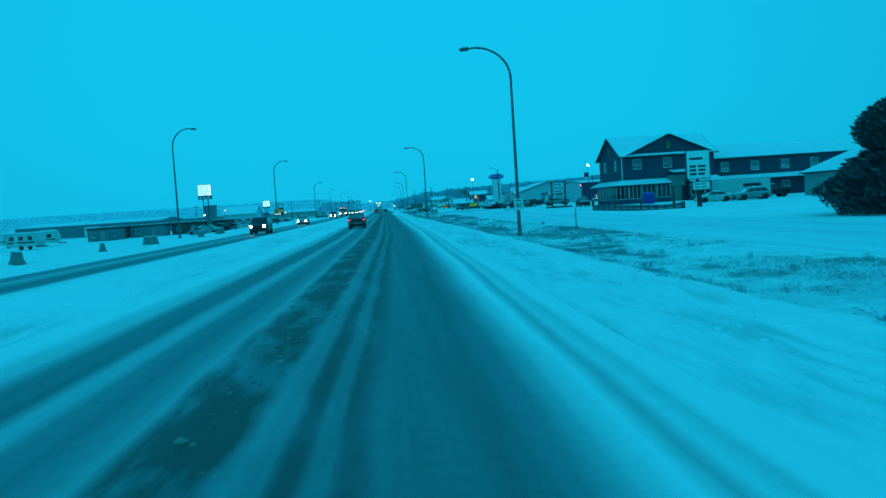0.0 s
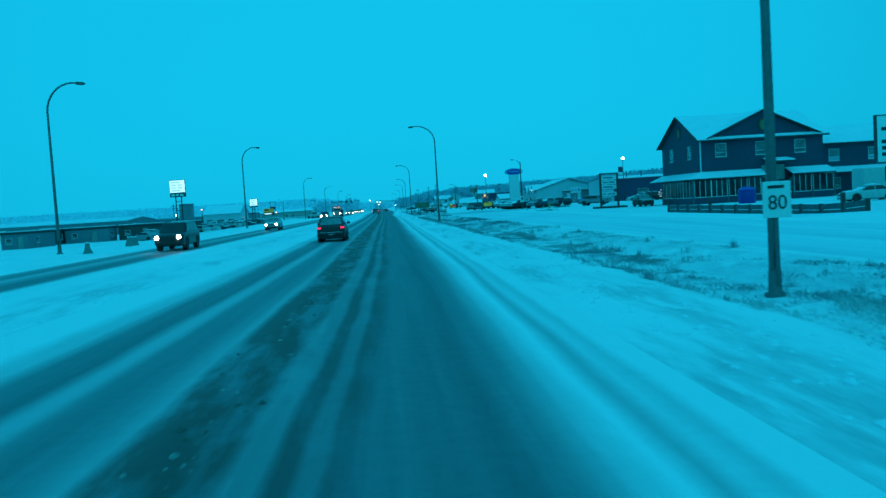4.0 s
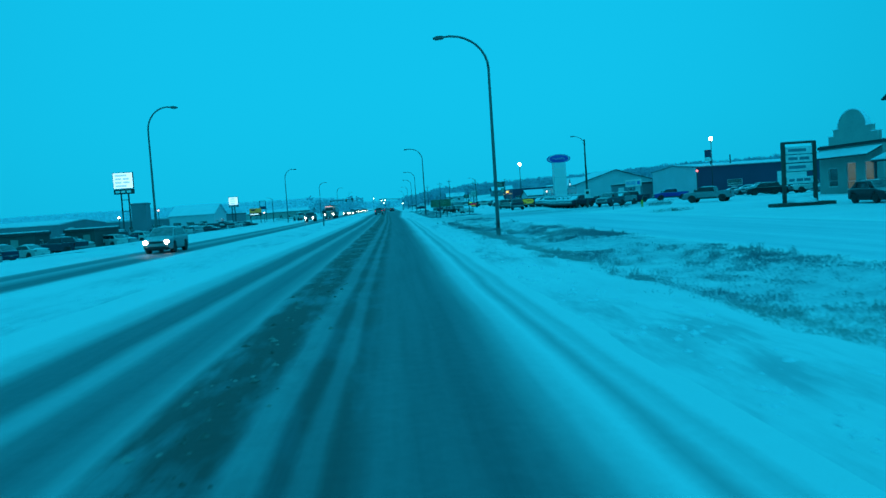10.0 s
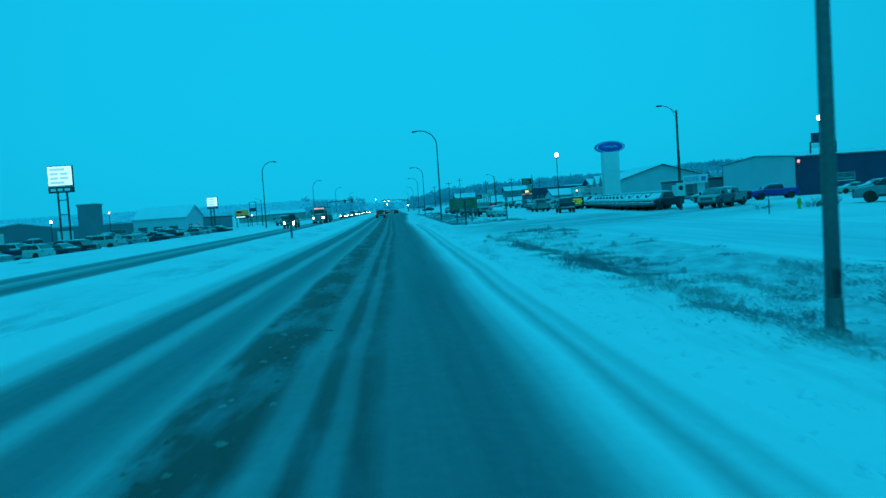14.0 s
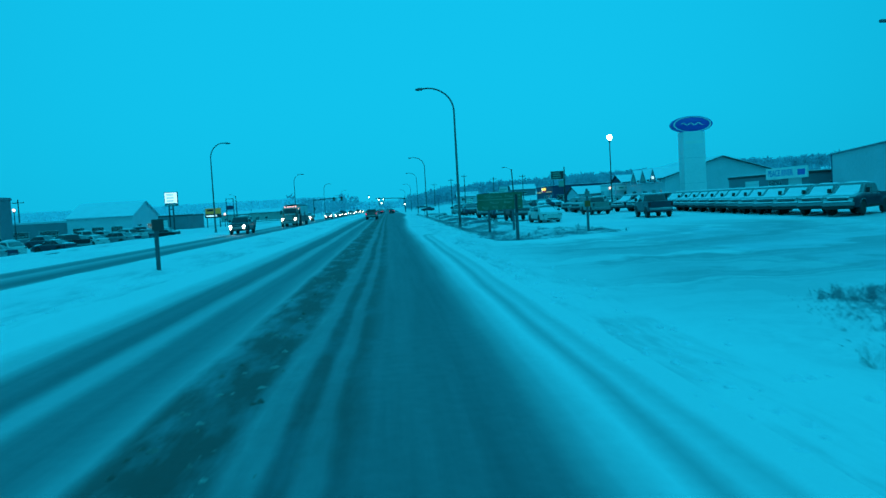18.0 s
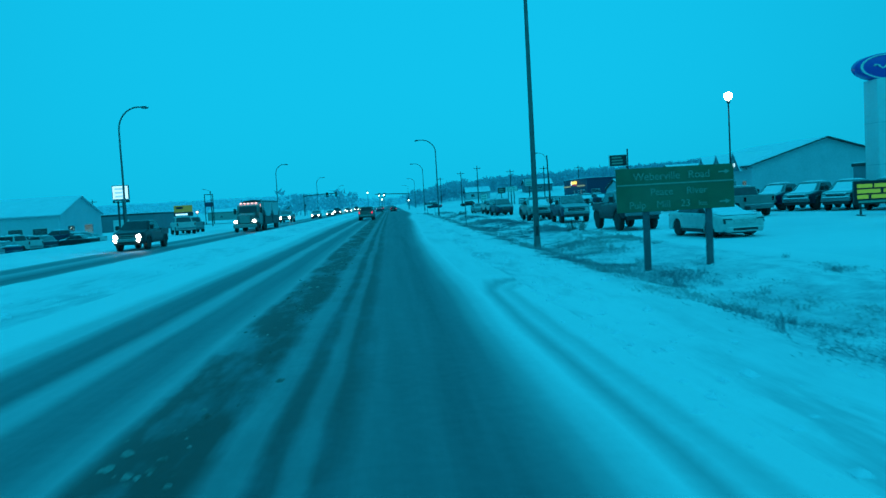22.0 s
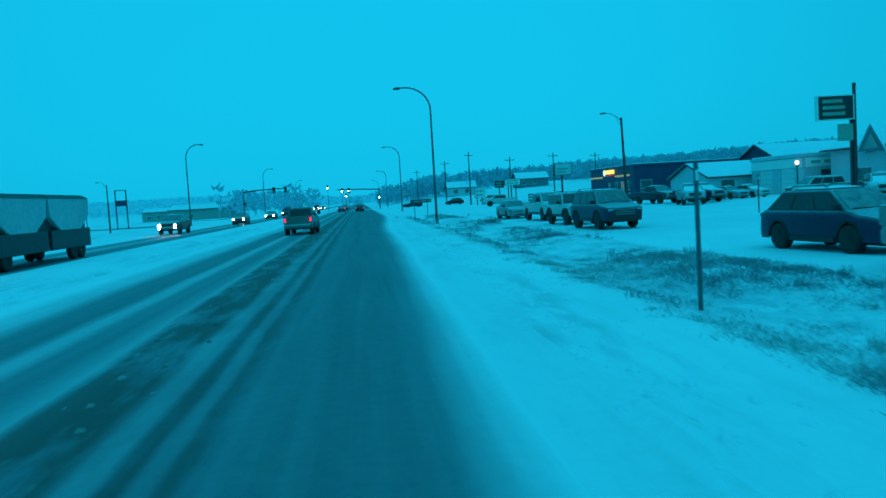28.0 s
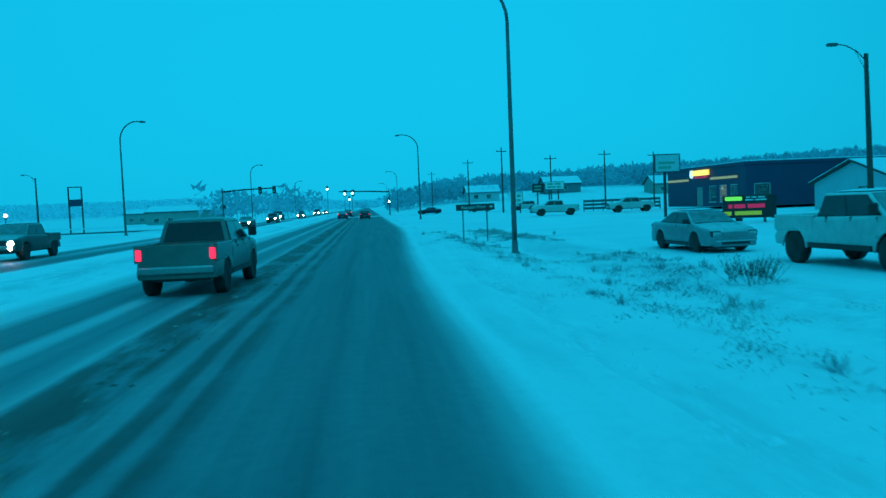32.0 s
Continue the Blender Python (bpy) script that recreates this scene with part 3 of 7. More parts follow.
sheet("ground", steps((-2600, -400, 220), (-400, -60, 34), (-60, -24, 4), (-24, -17, 0.7), (-17, -6, 0.4), (-6, 3, 3), (3, 13, 0.4), (13, 26, 2), (26, 42, 1.5), (42, 60, 5), (60, 400, 20), (400, 2600, 220)),
      steps((-60, -10, 5), (-10, 345, 0.9), (345, 480, 5), (480, 1000, 20), (1000, 2000, 60), (2000, 4200, 300)),
      ground_height, SNOW, "snow-covered level ground with dirty patches", "ground")

W0 = -6.3


ROAD = road_material("snowy_asphalt", ((0, 0, 0), (1.2, 0.02, 0), (1.7, 0.18, 0.1), (2.1, 0.26, 0), (2.5, 0.76, 0), (3.2, 0.82, 0), (3.5, 0.36, 0), (3.7, 0.36, 0), (3.95, 0.72, 0), (4.4, 0.78, 0), (4.8, 0.62, 0), (5.0, 0.4, 0.1),
                                       (5.2, 0.66, 0.9), (5.6, 0.82, 1), (6.05, 0.8, 1), (6.25, 0.6, 0.3), (6.5, 0.66, 0.2), (6.62, 0.88, 0.7), (6.74, 0.88, 0.7), (6.84, 0.7, 0.25), (6.98, 0.7, 0.25), (7.08, 0.88, 0.7), (7.2, 0.86, 0.5), (7.4, 0.78, 0.1),
                                       (8.4, 0.86, 0), (8.8, 0.72, 0), (9.2, 0.24, 0), (9.55, 0.03, 0), (9.8, 0.34, 0), (9.98, 0.1, 0), (10.2, 0.2, 0), (10.4, 0, 0)))


def across(me, f):
    """Writes how far across the road each point counts, for the lane pattern."""
    uv = me.uv_layers.new(name="lanes")
    co = [v.co for v in me.vertices]
    for loop in me.loops:
        p = co[loop.vertex_index]
        uv.data[loop.index].uv = (f(p.x, p.y), p.y)


def lane_share(x, y):
    """The turning lane is let in east of the wheel tracks; further north the inner lane is bared to its edge and the shoulder has no tracks."""
    extra = east_edge(y) - W0 - 9.8
    bare = 0.9 * smooth(235, 275, y)
    if x < 3.2:
        return bare + x * (3.2 - bare) / 3.2
    v = x if x < 8.5 else 8.5 if x < 8.5 + extra else x - extra
    return min(v, 9.58) if y > 215 else v


def carriageway():
    xs_unit = steps((0, 1, 0.025))
    ys = steps((-60, 345, 3), (345, 620, 12), (620, 1700, 60))
    verts, faces = [], []
    for y in ys:
        w = east_edge(y) - W0 + 0.9
        verts += [(u * w + drift(y), y, 0.02 * math.sin(math.pi * u) + 0.02 + 0.012 * noise.noise((u * w * 1.2, y * 0.25, 7))) for u in xs_unit]
    nx = len(xs_unit)
    faces = [(j * nx + i, j * nx + i + 1, (j + 1) * nx + i + 1, (j + 1) * nx + i) for j in range(len(ys) - 1) for i in range(nx - 1)]
    me = bpy.data.meshes.new("road")
    me.from_pydata(verts, [], faces)
    for poly in me.polygons:
        poly.use_smooth = True
    me.materials.append(ROAD)
    across(me, lambda x, y: lane_share(x - drift(y), y))
    ob = tagged(new("road", me), "two-lane asphalt carriageway with brown slush and blown snow", "road", kind="structure")
    ob.location.x = W0


carriageway()
OPPOSITE = road_material("opposite_asphalt", ((0, 0, 0), (0.5, 0.35, 0), (1.0, 0.7, 0), (1.9, 0.75, 0), (2.5, 0.3, 0), (3.1, 0.55, 0), (4.0, 0.85, 0), (4.8, 0.8, 0), (5.4, 0.1, 0), (6.0, 0, 0)))
opp = sheet("road_opposite", steps((0, 6.0, 0.3)), steps((-60, 600, 3), (600, 1700, 60)), lambda x, y: 0.02, OPPOSITE, "oncoming carriageway, wet asphalt with snow dust", "road")
opp.location.x = -17.0
across(opp.data, lambda x, y: x)
for v in opp.data.vertices:
    v.co.x += drift(v.co.y)
sheet("road_frontage", steps((12.6, 23, 0.5)), steps((-40, 205, 4)), lambda x, y: 0.03 + 0.02 * noise.noise((x * 0.8, y * 0.15, 2)), PACKED, "frontage road of hard-packed snow with tyre tracks", "road")
sheet("pavement_lot", steps((23.05, 60, 1)), steps((76, 200, 3)), lambda x, y: 0.03 - swale(x, y) + 0.015 * noise.noise((x * 0.4, y * 0.4, 4)), LOT, "dealer's parking lot under trodden snow", "parking lot")
sheet("pavement_lot_north", steps((12.5, 60, 2)), steps((205, 345, 4)), lambda x, y: 0.03 + 0.015 * noise.noise((x * 0.4, y * 0.4, 6)), LOT, "roadside sales lot under fresh snow", "parking lot")
sheet("pavement_lot_west", steps((-62, -24, 2)), steps((150, 400, 5)), lambda x, y: ground_height(x, y) + 0.12 + 0.015 * noise.noise((x * 0.4, y * 0.4, 8)), LOT, "sales lot across the highway under snow", "parking lot")
sheet("road_crossing", steps((-80, 120, 5)), steps((446, 462, 4)), lambda x, y: 0.05, PACKED, "side road of packed snow at the crossing", "road")

# ---- vehicles ----
PAINT, CLEAN_PAINT = {}, {}
for key, (word, tone, metal, film) in {"black": ("black", (0.008, 0.009, 0.014), 0.0, 0.03), "navy": ("dark_blue", (0.007, 0.016, 0.055), 0.0, 0.03), "blue": ("blue", (0.01, 0.04, 0.30), 0.2, 0.1),
                                       "grey": ("grey", (0.03, 0.036, 0.058), 0.1, 0.04), "silver": ("silver", (0.26, 0.27, 0.29), 0.4, 0.15), "white": ("white", (0.5, 0.5, 0.49), 0.0, 0.2),
                                       "tan": ("tan", (0.24, 0.23, 0.22), 0.1, 0.15), "brown": ("brown", (0.05, 0.046, 0.042), 0.2, 0.15), "pewter": ("pewter", (0.15, 0.148, 0.142), 0.2, 0.2)}.items():
    PAINT[key] = mat(word + "_snow_dusted_paint", tone, 0.38, metal, 1.6, 0.25, coat=0.12, dust=film * 0.6, frost=0.5, spec=0.35)
    CLEAN_PAINT[key] = mat(word + "_car_paint", tone, 0.36, metal, 1.6, 0.25, coat=0.2, dust=film * 0.5, spec=0.35)
COLOUR_WORD = {"black": "black", "navy": "dark blue", "blue": "bright blue", "grey": "dark grey", "silver": "silver", "white": "white", "tan": "tan", "brown": "dark brown", "pewter": "pewter"}
# length, width, wheelbase, wheel radius, clearance, hood front z, hood rear z, rear deck z, roof z, windscreen foot y, roof front y, roof rear y, cabin rear y, roof inset, side panes
SPEC = {
    "sedan": (4.85, 1.84, 2.80, 0.345, 0.24, 0.83, 0.96, 1.00, 1.46, 1.08, 0.20, -0.85, -1.72, 0.27, 2),
    "hatch": (4.70, 1.86, 2.76, 0.37, 0.30, 0.94, 1.09, 1.10, 1.68, 1.22, 0.38, -1.50, -2.15, 0.24, 3),
    "suv": (5.20, 2.00, 3.02, 0.43, 0.42, 1.12, 1.25, 1.25, 1.95, 1.32, 0.62, -2.10, -2.42, 0.22, 3),
    "pickup": (5.90, 2.03, 3.70, 0.45, 0.50, 1.20, 1.34, 1.28, 1.95, 1.50, 0.68, -0.92, -1.12, 0.24, 2),
    "lifted": (5.75, 2.03, 3.70, 0.51, 0.64, 1.34, 1.47, 1.40, 2.06, 1.42, 0.62, -0.90, -1.10, 0.24, 2),
    "jeep": (4.50, 1.86, 2.95, 0.45, 0.52, 1.16, 1.22, 1.20, 1.88, 0.72, 0.50, -1.95, -2.05, 0.12, 3),
}
TYRES = {}


def wheel_meshes(r):
    if r not in TYRES:
        w = 0.28
        tyre = lathe([(r * 0.62, -w * 0.42), (r * 0.9, -w / 2), (r, -w * 0.36), (r, w * 0.36), (r * 0.9, w / 2), (r * 0.62, w * 0.42)], 20, "x")
        rim = lathe([(0, -0.06), (r * 0.5, -0.05), (r * 0.62, -0.1), (r * 0.64, 0.1), (r * 0.55, 0.115), (r * 0.5, 0.05), (r * 0.2, 0.06), (r * 0.16, 0.1), (0, 0.105)], 15, "x")
        TYRES[r] = []
        for nm, bm, m in (("wheel", tyre, RUBBER), ("rim", rim, RIM)):
            me = bpy.data.meshes.new(nm)
            bm.to_mesh(me)
            bm.free()
            me.materials.append(m)
            TYRES[r].append(me)
    return TYRES[r]


def bilerp(q, u, v):
    a, b, c, d = (Vector(p) for p in q)
    return (a * (1 - u) + b * u) * (1 - v) + (d * (1 - u) + c * u) * v


def patch(q, u0, u1, v0, v1, thick, lift=0.003):
    quad = [bilerp(q, u, v) for u, v in ((u0, v0), (u1, v0), (u1, v1), (u0, v1))]
    out = (quad[3] - quad[0]).cross(quad[1] - quad[0]).normalized()
    return slab([p + out * lift for p in quad], -thick)


def build_vehicle(kind, paint, lights, snowy, fine, label, group):
    row = group == "dealer row of pickups"
    L, W, wb, R, clr, hf, hr, deck, roof, ws, rf, rr, cr, inset, panes = SPEC[kind]
    root = thing({"hatch": "crossover", "suv": "sport_utility", "jeep": "off_roader", "lifted": "pickup"}.get(kind, kind), label, {"pickup": "pickup truck", "lifted": "pickup truck"}.get(kind, "car"), Matrix(), group)
    P, hw = (PAINT if snowy else CLEAN_PAINT)[paint], W / 2
    hauler = kind in ("pickup", "lifted")
    side_glass = TINTED
    ra = R * 1.17
    yr, yf = -wb / 2 - 0.02 * L, wb / 2 - 0.02 * L
    tail_z = deck - 0.3 if hauler else deck
    def sill_z(y):
        for cy in (yr, yf):
            if abs(y - cy) < ra:
                return max(clr, R + math.sqrt(max(0, ra * ra - (y - cy) ** 2)))
        return clr
    nose = [(L / 2 - 0.75, hf + 0.055), (L / 2 - 0.45, hf + 0.02), (L / 2 - 0.25, hf - 0.015), (L / 2 - 0.12, hf - 0.06), (L / 2 - 0.04, hf - 0.13), (L / 2, hf - 0.24)]
    tail = [(-L / 2, tail_z - 0.25), (-L / 2 + 0.02, tail_z - 0.12), (-L / 2 + 0.08, tail_z - 0.04), (-L / 2 + 0.2, tail_z)]
    line = tail + ([(cr - 0.02, tail_z), (cr, deck)] if hauler else [(cr, deck)]) + [(ws, hr)] + nose
    def top_z(y):
        for (a, za), (b, zb) in zip(line, line[1:]):
            if a <= y <= b:
                return za + (zb - za) * (y - a) / max(1e-6, b - a)
        return line[-1][1]
    ys = {round(p[0], 4) for p in line}
    for cy in (yr, yf):
        ys |= {round(cy - ra * math.cos(math.pi * i / 10), 4) for i in range(11)}
    ys |= {round(-L / 2 + L * i / 14, 4) for i in range(1, 14)}
    bm = bmesh.new()
    rings = []
    for y in sorted(ys):
        zt, zl = top_z(y), sill_z(y)
        zl = min(zl, zt - 0.1)
        if y > L / 2 - 0.2:
            zl = max(zl, clr + 0.5 * (y - L / 2 + 0.2))
        k = 1 - 0.16 * max(0, (y - L / 2 + 0.75) / 0.75) ** 2 - 0.07 * max(0, (-y - L / 2 + 0.6) / 0.6) ** 2
        half = [(0.965, zl), (1.0, zl + 0.3 * (zt - zl)), (0.995, zt - 0.16 if zt - zl > 0.4 else zl + 0.6 * (zt - zl)), (0.975, zt - 0.055), (0.94, zt - 0.012), (0.86, zt + 0.008), (0.45, zt + 0.03), (0.0, zt + 0.036)]
        if hauler and y < cr - 0.01:
            half = half[:4] + [(0.94, zt), (0.86, zt), (0.45, zt), (0.0, zt)]
        sec = [(-u * hw * k, z) for u, z in half] + [(u * hw * k, z) for u, z in half[-2::-1]]
        rings.append([bm.verts.new((x, y, z)) for x, z in sec])
    for a, b in zip(rings, rings[1:]):
        for i in range(len(a) - 1):
            bm.faces.new((a[i], a[i + 1], b[i + 1], b[i]))
    bm.faces.new(rings[0][::-1])
    bm.faces.new(rings[-1])
    bmesh.ops.recalc_face_normals(bm, faces=bm.faces[:])
    for f in bm.faces:
        f.smooth = True
    part("body", bm, P, root).data.set_sharp_from_angle(angle=radians(35))
    part("underbody", boxes((-hw + 0.32, hw - 0.32, -L / 2 + 0.25, L / 2 - 0.25, clr - 0.08, min(hf - 0.3, tail_z - 0.12))), PLASTIC, root)
    # cabin
    bw, tw = hw - 0.075, hw - inset
    base, rz = hr - 0.02, roof - 0.05
    back = deck - 0.02
    c = {"bfl": (-bw, ws, base), "bfr": (bw, ws, base), "brl": (-bw, cr, back), "brr": (bw, cr, back), "tfl": (-tw, rf, rz), "tfr": (tw, rf, rz), "trl": (-tw, rr, rz), "trr": (tw, rr, rz)}
    bm = bmesh.new()
    k = {n: bm.verts.new(p) for n, p in c.items()}
    for f in (("bfl", "bfr", "tfr", "tfl"), ("brr", "brl", "trl", "trr"), ("brl", "bfl", "tfl", "trl"), ("bfr", "brr", "trr", "tfr"), ("tfl", "tfr", "trr", "trl"), ("bfl", "brl", "brr", "bfr")):
        bm.faces.new([k[n] for n in f])
    low = [e for e in bm.edges if all(v in (k["bfl"], k["bfr"], k["brl"], k["brr"]) for v in e.verts)]
    bmesh.ops.bevel(bm, geom=[e for e in bm.edges if e not in low], offset=0.075, segments=3, affect="EDGES", profile=0.6)
    bmesh.ops.recalc_face_normals(bm, faces=bm.faces[:])
    for f in bm.faces:
        f.smooth = True
    part("cabin", bm, P, root).data.set_sharp_from_angle(angle=radians(40))
    front, rear = [c[n] for n in ("bfl", "bfr", "tfr", "tfl")], [c[n] for n in ("brr", "brl", "trl", "trr")]
    sides = ([c[n] for n in ("brl", "bfl", "tfl", "trl")], [c[n] for n in ("bfr", "brr", "trr", "tfr")])
    part("windscreen", patch(front, 0.055, 0.945, 0.02, 0.93, 0.012, 0.006), SCREEN if snowy else TINTED, root)
    # without snow, the crossover's pale rear film stands in for reflected sky
    part("rear_window", patch(rear, 0.07, 0.93, 0.12, 0.88, 0.012, 0.006), SCREEN if snowy or kind == "hatch" else TINTED, root)
    for s, q in enumerate(sides):
        us = [0.04 + 0.92 * i / panes for i in range(panes + 1)]
        if fine:
            part("window_trim", patch(q, 0.035, 0.965, 0.04, 0.88, 0.008), PLASTIC, root)
        for i in range(panes):
            part("side_window", patch(q, us[i] + 0.012, us[i + 1] - 0.012, 0.07, 0.85, 0.012, 0.008), side_glass, root)
    bm = bmesh.new()
    grid = []
    for j in range(7):
        for i in range(7):
            u, v = i / 3 - 1, j / 3 - 1
            dome = (1 - u ** 4) * (1 - v ** 4)
            grid.append(bm.verts.new((tw * 0.94 * u, (rf + rr) / 2 + (rf - rr) / 2 * 0.95 * v, rz - 0.006 + 0.055 * dome ** 0.6)))
    for j in range(6):
        for i in range(6):
            bm.faces.new((grid[j * 7 + i], grid[j * 7 + i + 1], grid[j * 7 + i + 8], grid[j * 7 + i + 7])).smooth = True
    bmesh.ops.recalc_face_normals(bm, faces=bm.faces[:])
    part("roof", bm, P, root)
    if snowy:
        t = 0.05 if snowy == 1 else 0.1
        def cap(x, y0, y1, z0, z1, y_in=0.1):
            bm = bmesh.new()
            nx, ny = 5, 6
            grid = []
            for j in range(ny + 1):
                for i in range(nx + 1):
                    u, v = i / nx, j / ny
                    e = min(1, 4 * min(u, 1 - u, v, 1 - v) + 0.15)
                    grid.append(bm.verts.new((x * (2 * u - 1), y0 + (y1 - y0) * v, z0 + (z1 - z0) * v + t * e * (1 + 0.5 * noise.noise((u * 5, v * 5, L))))))
            for j in range(ny):
                for i in range(nx):
                    f = bm.faces.new([grid[j * (nx + 1) + i], grid[j * (nx + 1) + i + 1], grid[(j + 1) * (nx + 1) + i + 1], grid[(j + 1) * (nx + 1) + i]])
                    f.smooth = True
            return bm
        part("snow_cover", cap(tw * 0.9, rr + 0.08, rf - 0.06, roof - 0.03, roof - 0.03), SNOW_CAP, root, "thin settled snow on the roof")
        if snowy == 1 and fine:
            part("wiper", patch(front, 0.12, 0.5, 0.05, 0.075, 0.03, 0.015), PLASTIC, root)
            part("wiper", patch(front, 0.54, 0.9, 0.05, 0.075, 0.03, 0.015), PLASTIC, root)
        if snowy > 1:
            part("snow_cover", patch(front, 0.14 if row else 0.08, 0.86 if row else 0.92, 0.03, 0.78 if row else 0.62, 0.03, 0.02), SNOW_CAP, root, "snow lying on the windscreen")
        if snowy > 1:
            part("snow_cover", cap(hw * (0.68 if row else 0.82), ws + 0.1, L / 2 - (0.45 if row else 0.3), hr + 0.0, hf + 0.03), SNOW_CAP, root, "settled snow on the bonnet")
            if row:
                part("snow_cover", boxes((-hw * 0.8, hw * 0.8, L / 2 - 0.02, L / 2 + 0.1, clr + 0.34, clr + 0.42), bevel=0.02), SNOW_CAP, root, "snow caught on the bumper")
                part("snow_cover", boxes((-hw * 0.62, hw * 0.62, L / 2 - 0.16, L / 2 - 0.01, hf - 0.16, hf - 0.03), bevel=0.03), SNOW_CAP, root, "snow hanging over the bonnet edge")
            if kind == "sedan":
                part("snow_cover", cap(hw * 0.8, -L / 2 + 0.15, cr + 0.02, deck, deck), SNOW_CAP, root, "settled snow on the boot lid")
    # wheels
    tyre, rim = wheel_meshes(R)
    for sx in (-1, 1):
        for y in (yr, yf):
            t = new("wheel", tyre)
            t.parent = root
            t.matrix_local = pose(sx * (hw - 0.14), y, R, 0, 0, 0 if sx > 0 else 180)
            r = new("rim", rim)
            r.parent = t
    # bumpers, lamps, grille
    dark = PLASTIC if paint != "white" or kind == "jeep" else P
    if hauler:
        part("front_bumper", boxes((-hw * 0.9, hw * 0.9, L / 2 - 0.12, L / 2 + 0.07, clr + 0.1, clr + 0.33), bevel=0.045), CHROME, root)
        part("valance", boxes((-hw * 0.8, hw * 0.8, L / 2 - 0.15, L / 2 + 0.03, clr - 0.08, clr + 0.1), bevel=0.02), PLASTIC, root)
        part("rear_bumper", boxes((-hw * 0.9, hw * 0.9, -L / 2 - 0.1, -L / 2 + 0.12, clr + 0.1, clr + 0.3), bevel=0.04), CHROME, root)
        gz0, gz1 = hf - 0.5, hf - 0.1
    elif kind == "jeep":
        part("front_bumper", boxes((-hw * 0.85, hw * 0.85, L / 2 - 0.1, L / 2 + 0.14, clr + 0.1, clr + 0.32), bevel=0.04), PLASTIC, root)
        part("rear_bumper", boxes((-hw * 0.85, hw * 0.85, -L / 2 - 0.1, -L / 2 + 0.1, clr + 0.1, clr + 0.3), bevel=0.04), PLASTIC, root)
        gz0, gz1 = hf - 0.48, hf - 0.12
    else:
        part("front_bumper", boxes((-hw * 0.82, hw * 0.82, L / 2 - 0.28, L / 2 + 0.035, clr - 0.02, clr + (0.3 if kind == "suv" else 0.2)), bevel=0.05), PLASTIC if kind != "sedan" else P, root)
        part("air_intake", boxes((-hw * 0.56, hw * 0.56, L / 2 - 0.12, L / 2 + 0.045, clr + 0.04, clr + 0.15), bevel=0.02), PLASTIC, root)
        part("rear_bumper", boxes((-hw * 0.84, hw * 0.84, -L / 2 - 0.05, -L / 2 + 0.12, clr + 0.12, clr + 0.34), bevel=0.045), P, root)
        if not snowy:
            part("snow_cover", boxes((-hw * 0.78, hw * 0.78, -L / 2 - 0.045, -L / 2 + 0.0, clr + 0.342, clr + 0.365), bevel=0.01), SNOW_CAP, root, "snow caught on the bumper")
        gz0, gz1 = (hf - 0.45, hf - 0.12) if kind == "suv" else (hf - 0.27, hf - 0.13)
    if kind == "jeep":
        for sx in (-1, 1):
            part("fender", boxes((*sorted((sx * hw * 0.62, sx * (hw + 0.04))), yf - ra * 0.9, L / 2 - 0.02, hf - 0.2, hf - 0.1), bevel=0.035), P, root)
        face = part("grille_panel", boxes((-hw * 0.6, hw * 0.6, L / 2 - 0.05, L / 2 + 0.03, gz0, gz1 + 0.06), bevel=0.025), P, root)
        for i in range(7):
            u = hw * 0.36 * (i - 3) / 3
            part("grille_slot", boxes((u - 0.03, u + 0.03, L / 2 + 0.03, L / 2 + 0.036, gz0 + 0.05, gz1)), PLASTIC, face)
        for sx in (-1, 1):
            part("headlight", lathe([(0.1, -0.02), (0.1, 0.01), (0.07, 0.03), (0, 0.035)], 14), LENS, face, "round headlight", at=pose(sx * hw * 0.5, L / 2 + 0.03, gz1 - 0.1, -90, 0, 0))
    grille = part("grille", boxes((-hw * 0.5, hw * 0.5, L / 2 - 0.1, L / 2 + 0.012, gz0, gz1), bevel=0.02), PLASTIC, root)
    if fine and kind != "jeep":
        for i in range(3):
            z = gz0 + (gz1 - gz0) * (i + 0.5) / 3
            part("grille_bar", boxes((-hw * 0.5, hw * 0.5, L / 2 + 0.012, L / 2 + 0.03, z - 0.022, z + 0.022)), CHROME if hauler or kind == "suv" else P, grille)
    front_m = HEADLIGHT if lights == "front" else LENS
    rear_m = TAIL_ON if lights == "rear" else TAIL
    for sx in (-1, 1):
        x0, x1 = sorted((sx * hw * 0.56, sx * hw * 0.86))
        lz = (hf - 0.26, hf - 0.11) if not hauler else (hf - 0.42, hf - 0.13)
        if lights == "front":
            part("headlight", lathe([(0.15, -0.1), (0.15, 0.02), (0.1, 0.06), (0, 0.075)], 14), front_m, root, "lit round headlight", at=pose((x0 + x1) / 2, L / 2 - 0.02, sum(lz) / 2, -90, 0, 0))
        elif kind != "jeep":
            h = part("headlight", boxes((x0, x1, L / 2 - 0.24, L / 2 + (0.012 if hauler else -0.015), *lz), bevel=0.02), front_m, root)
            if fine:
                part("bezel", boxes((x0 - 0.025, x1 + 0.025, L / 2 - 0.24, L / 2 + (0.004 if hauler else -0.023), lz[0] - 0.025, lz[1] + 0.025), bevel=0.02), PLASTIC, h)
        if lights == "front" and hauler:
            part("fog_light", lathe([(0.11, -0.05), (0.11, 0.01), (0, 0.03)], 12), front_m, root, at=pose((x0 + x1) / 2, L / 2 + 0.07, clr + 0.2, -90, 0, 0))
        x0, x1 = sorted((sx * hw * (0.80 if hauler else 0.68), sx * hw * 0.93))
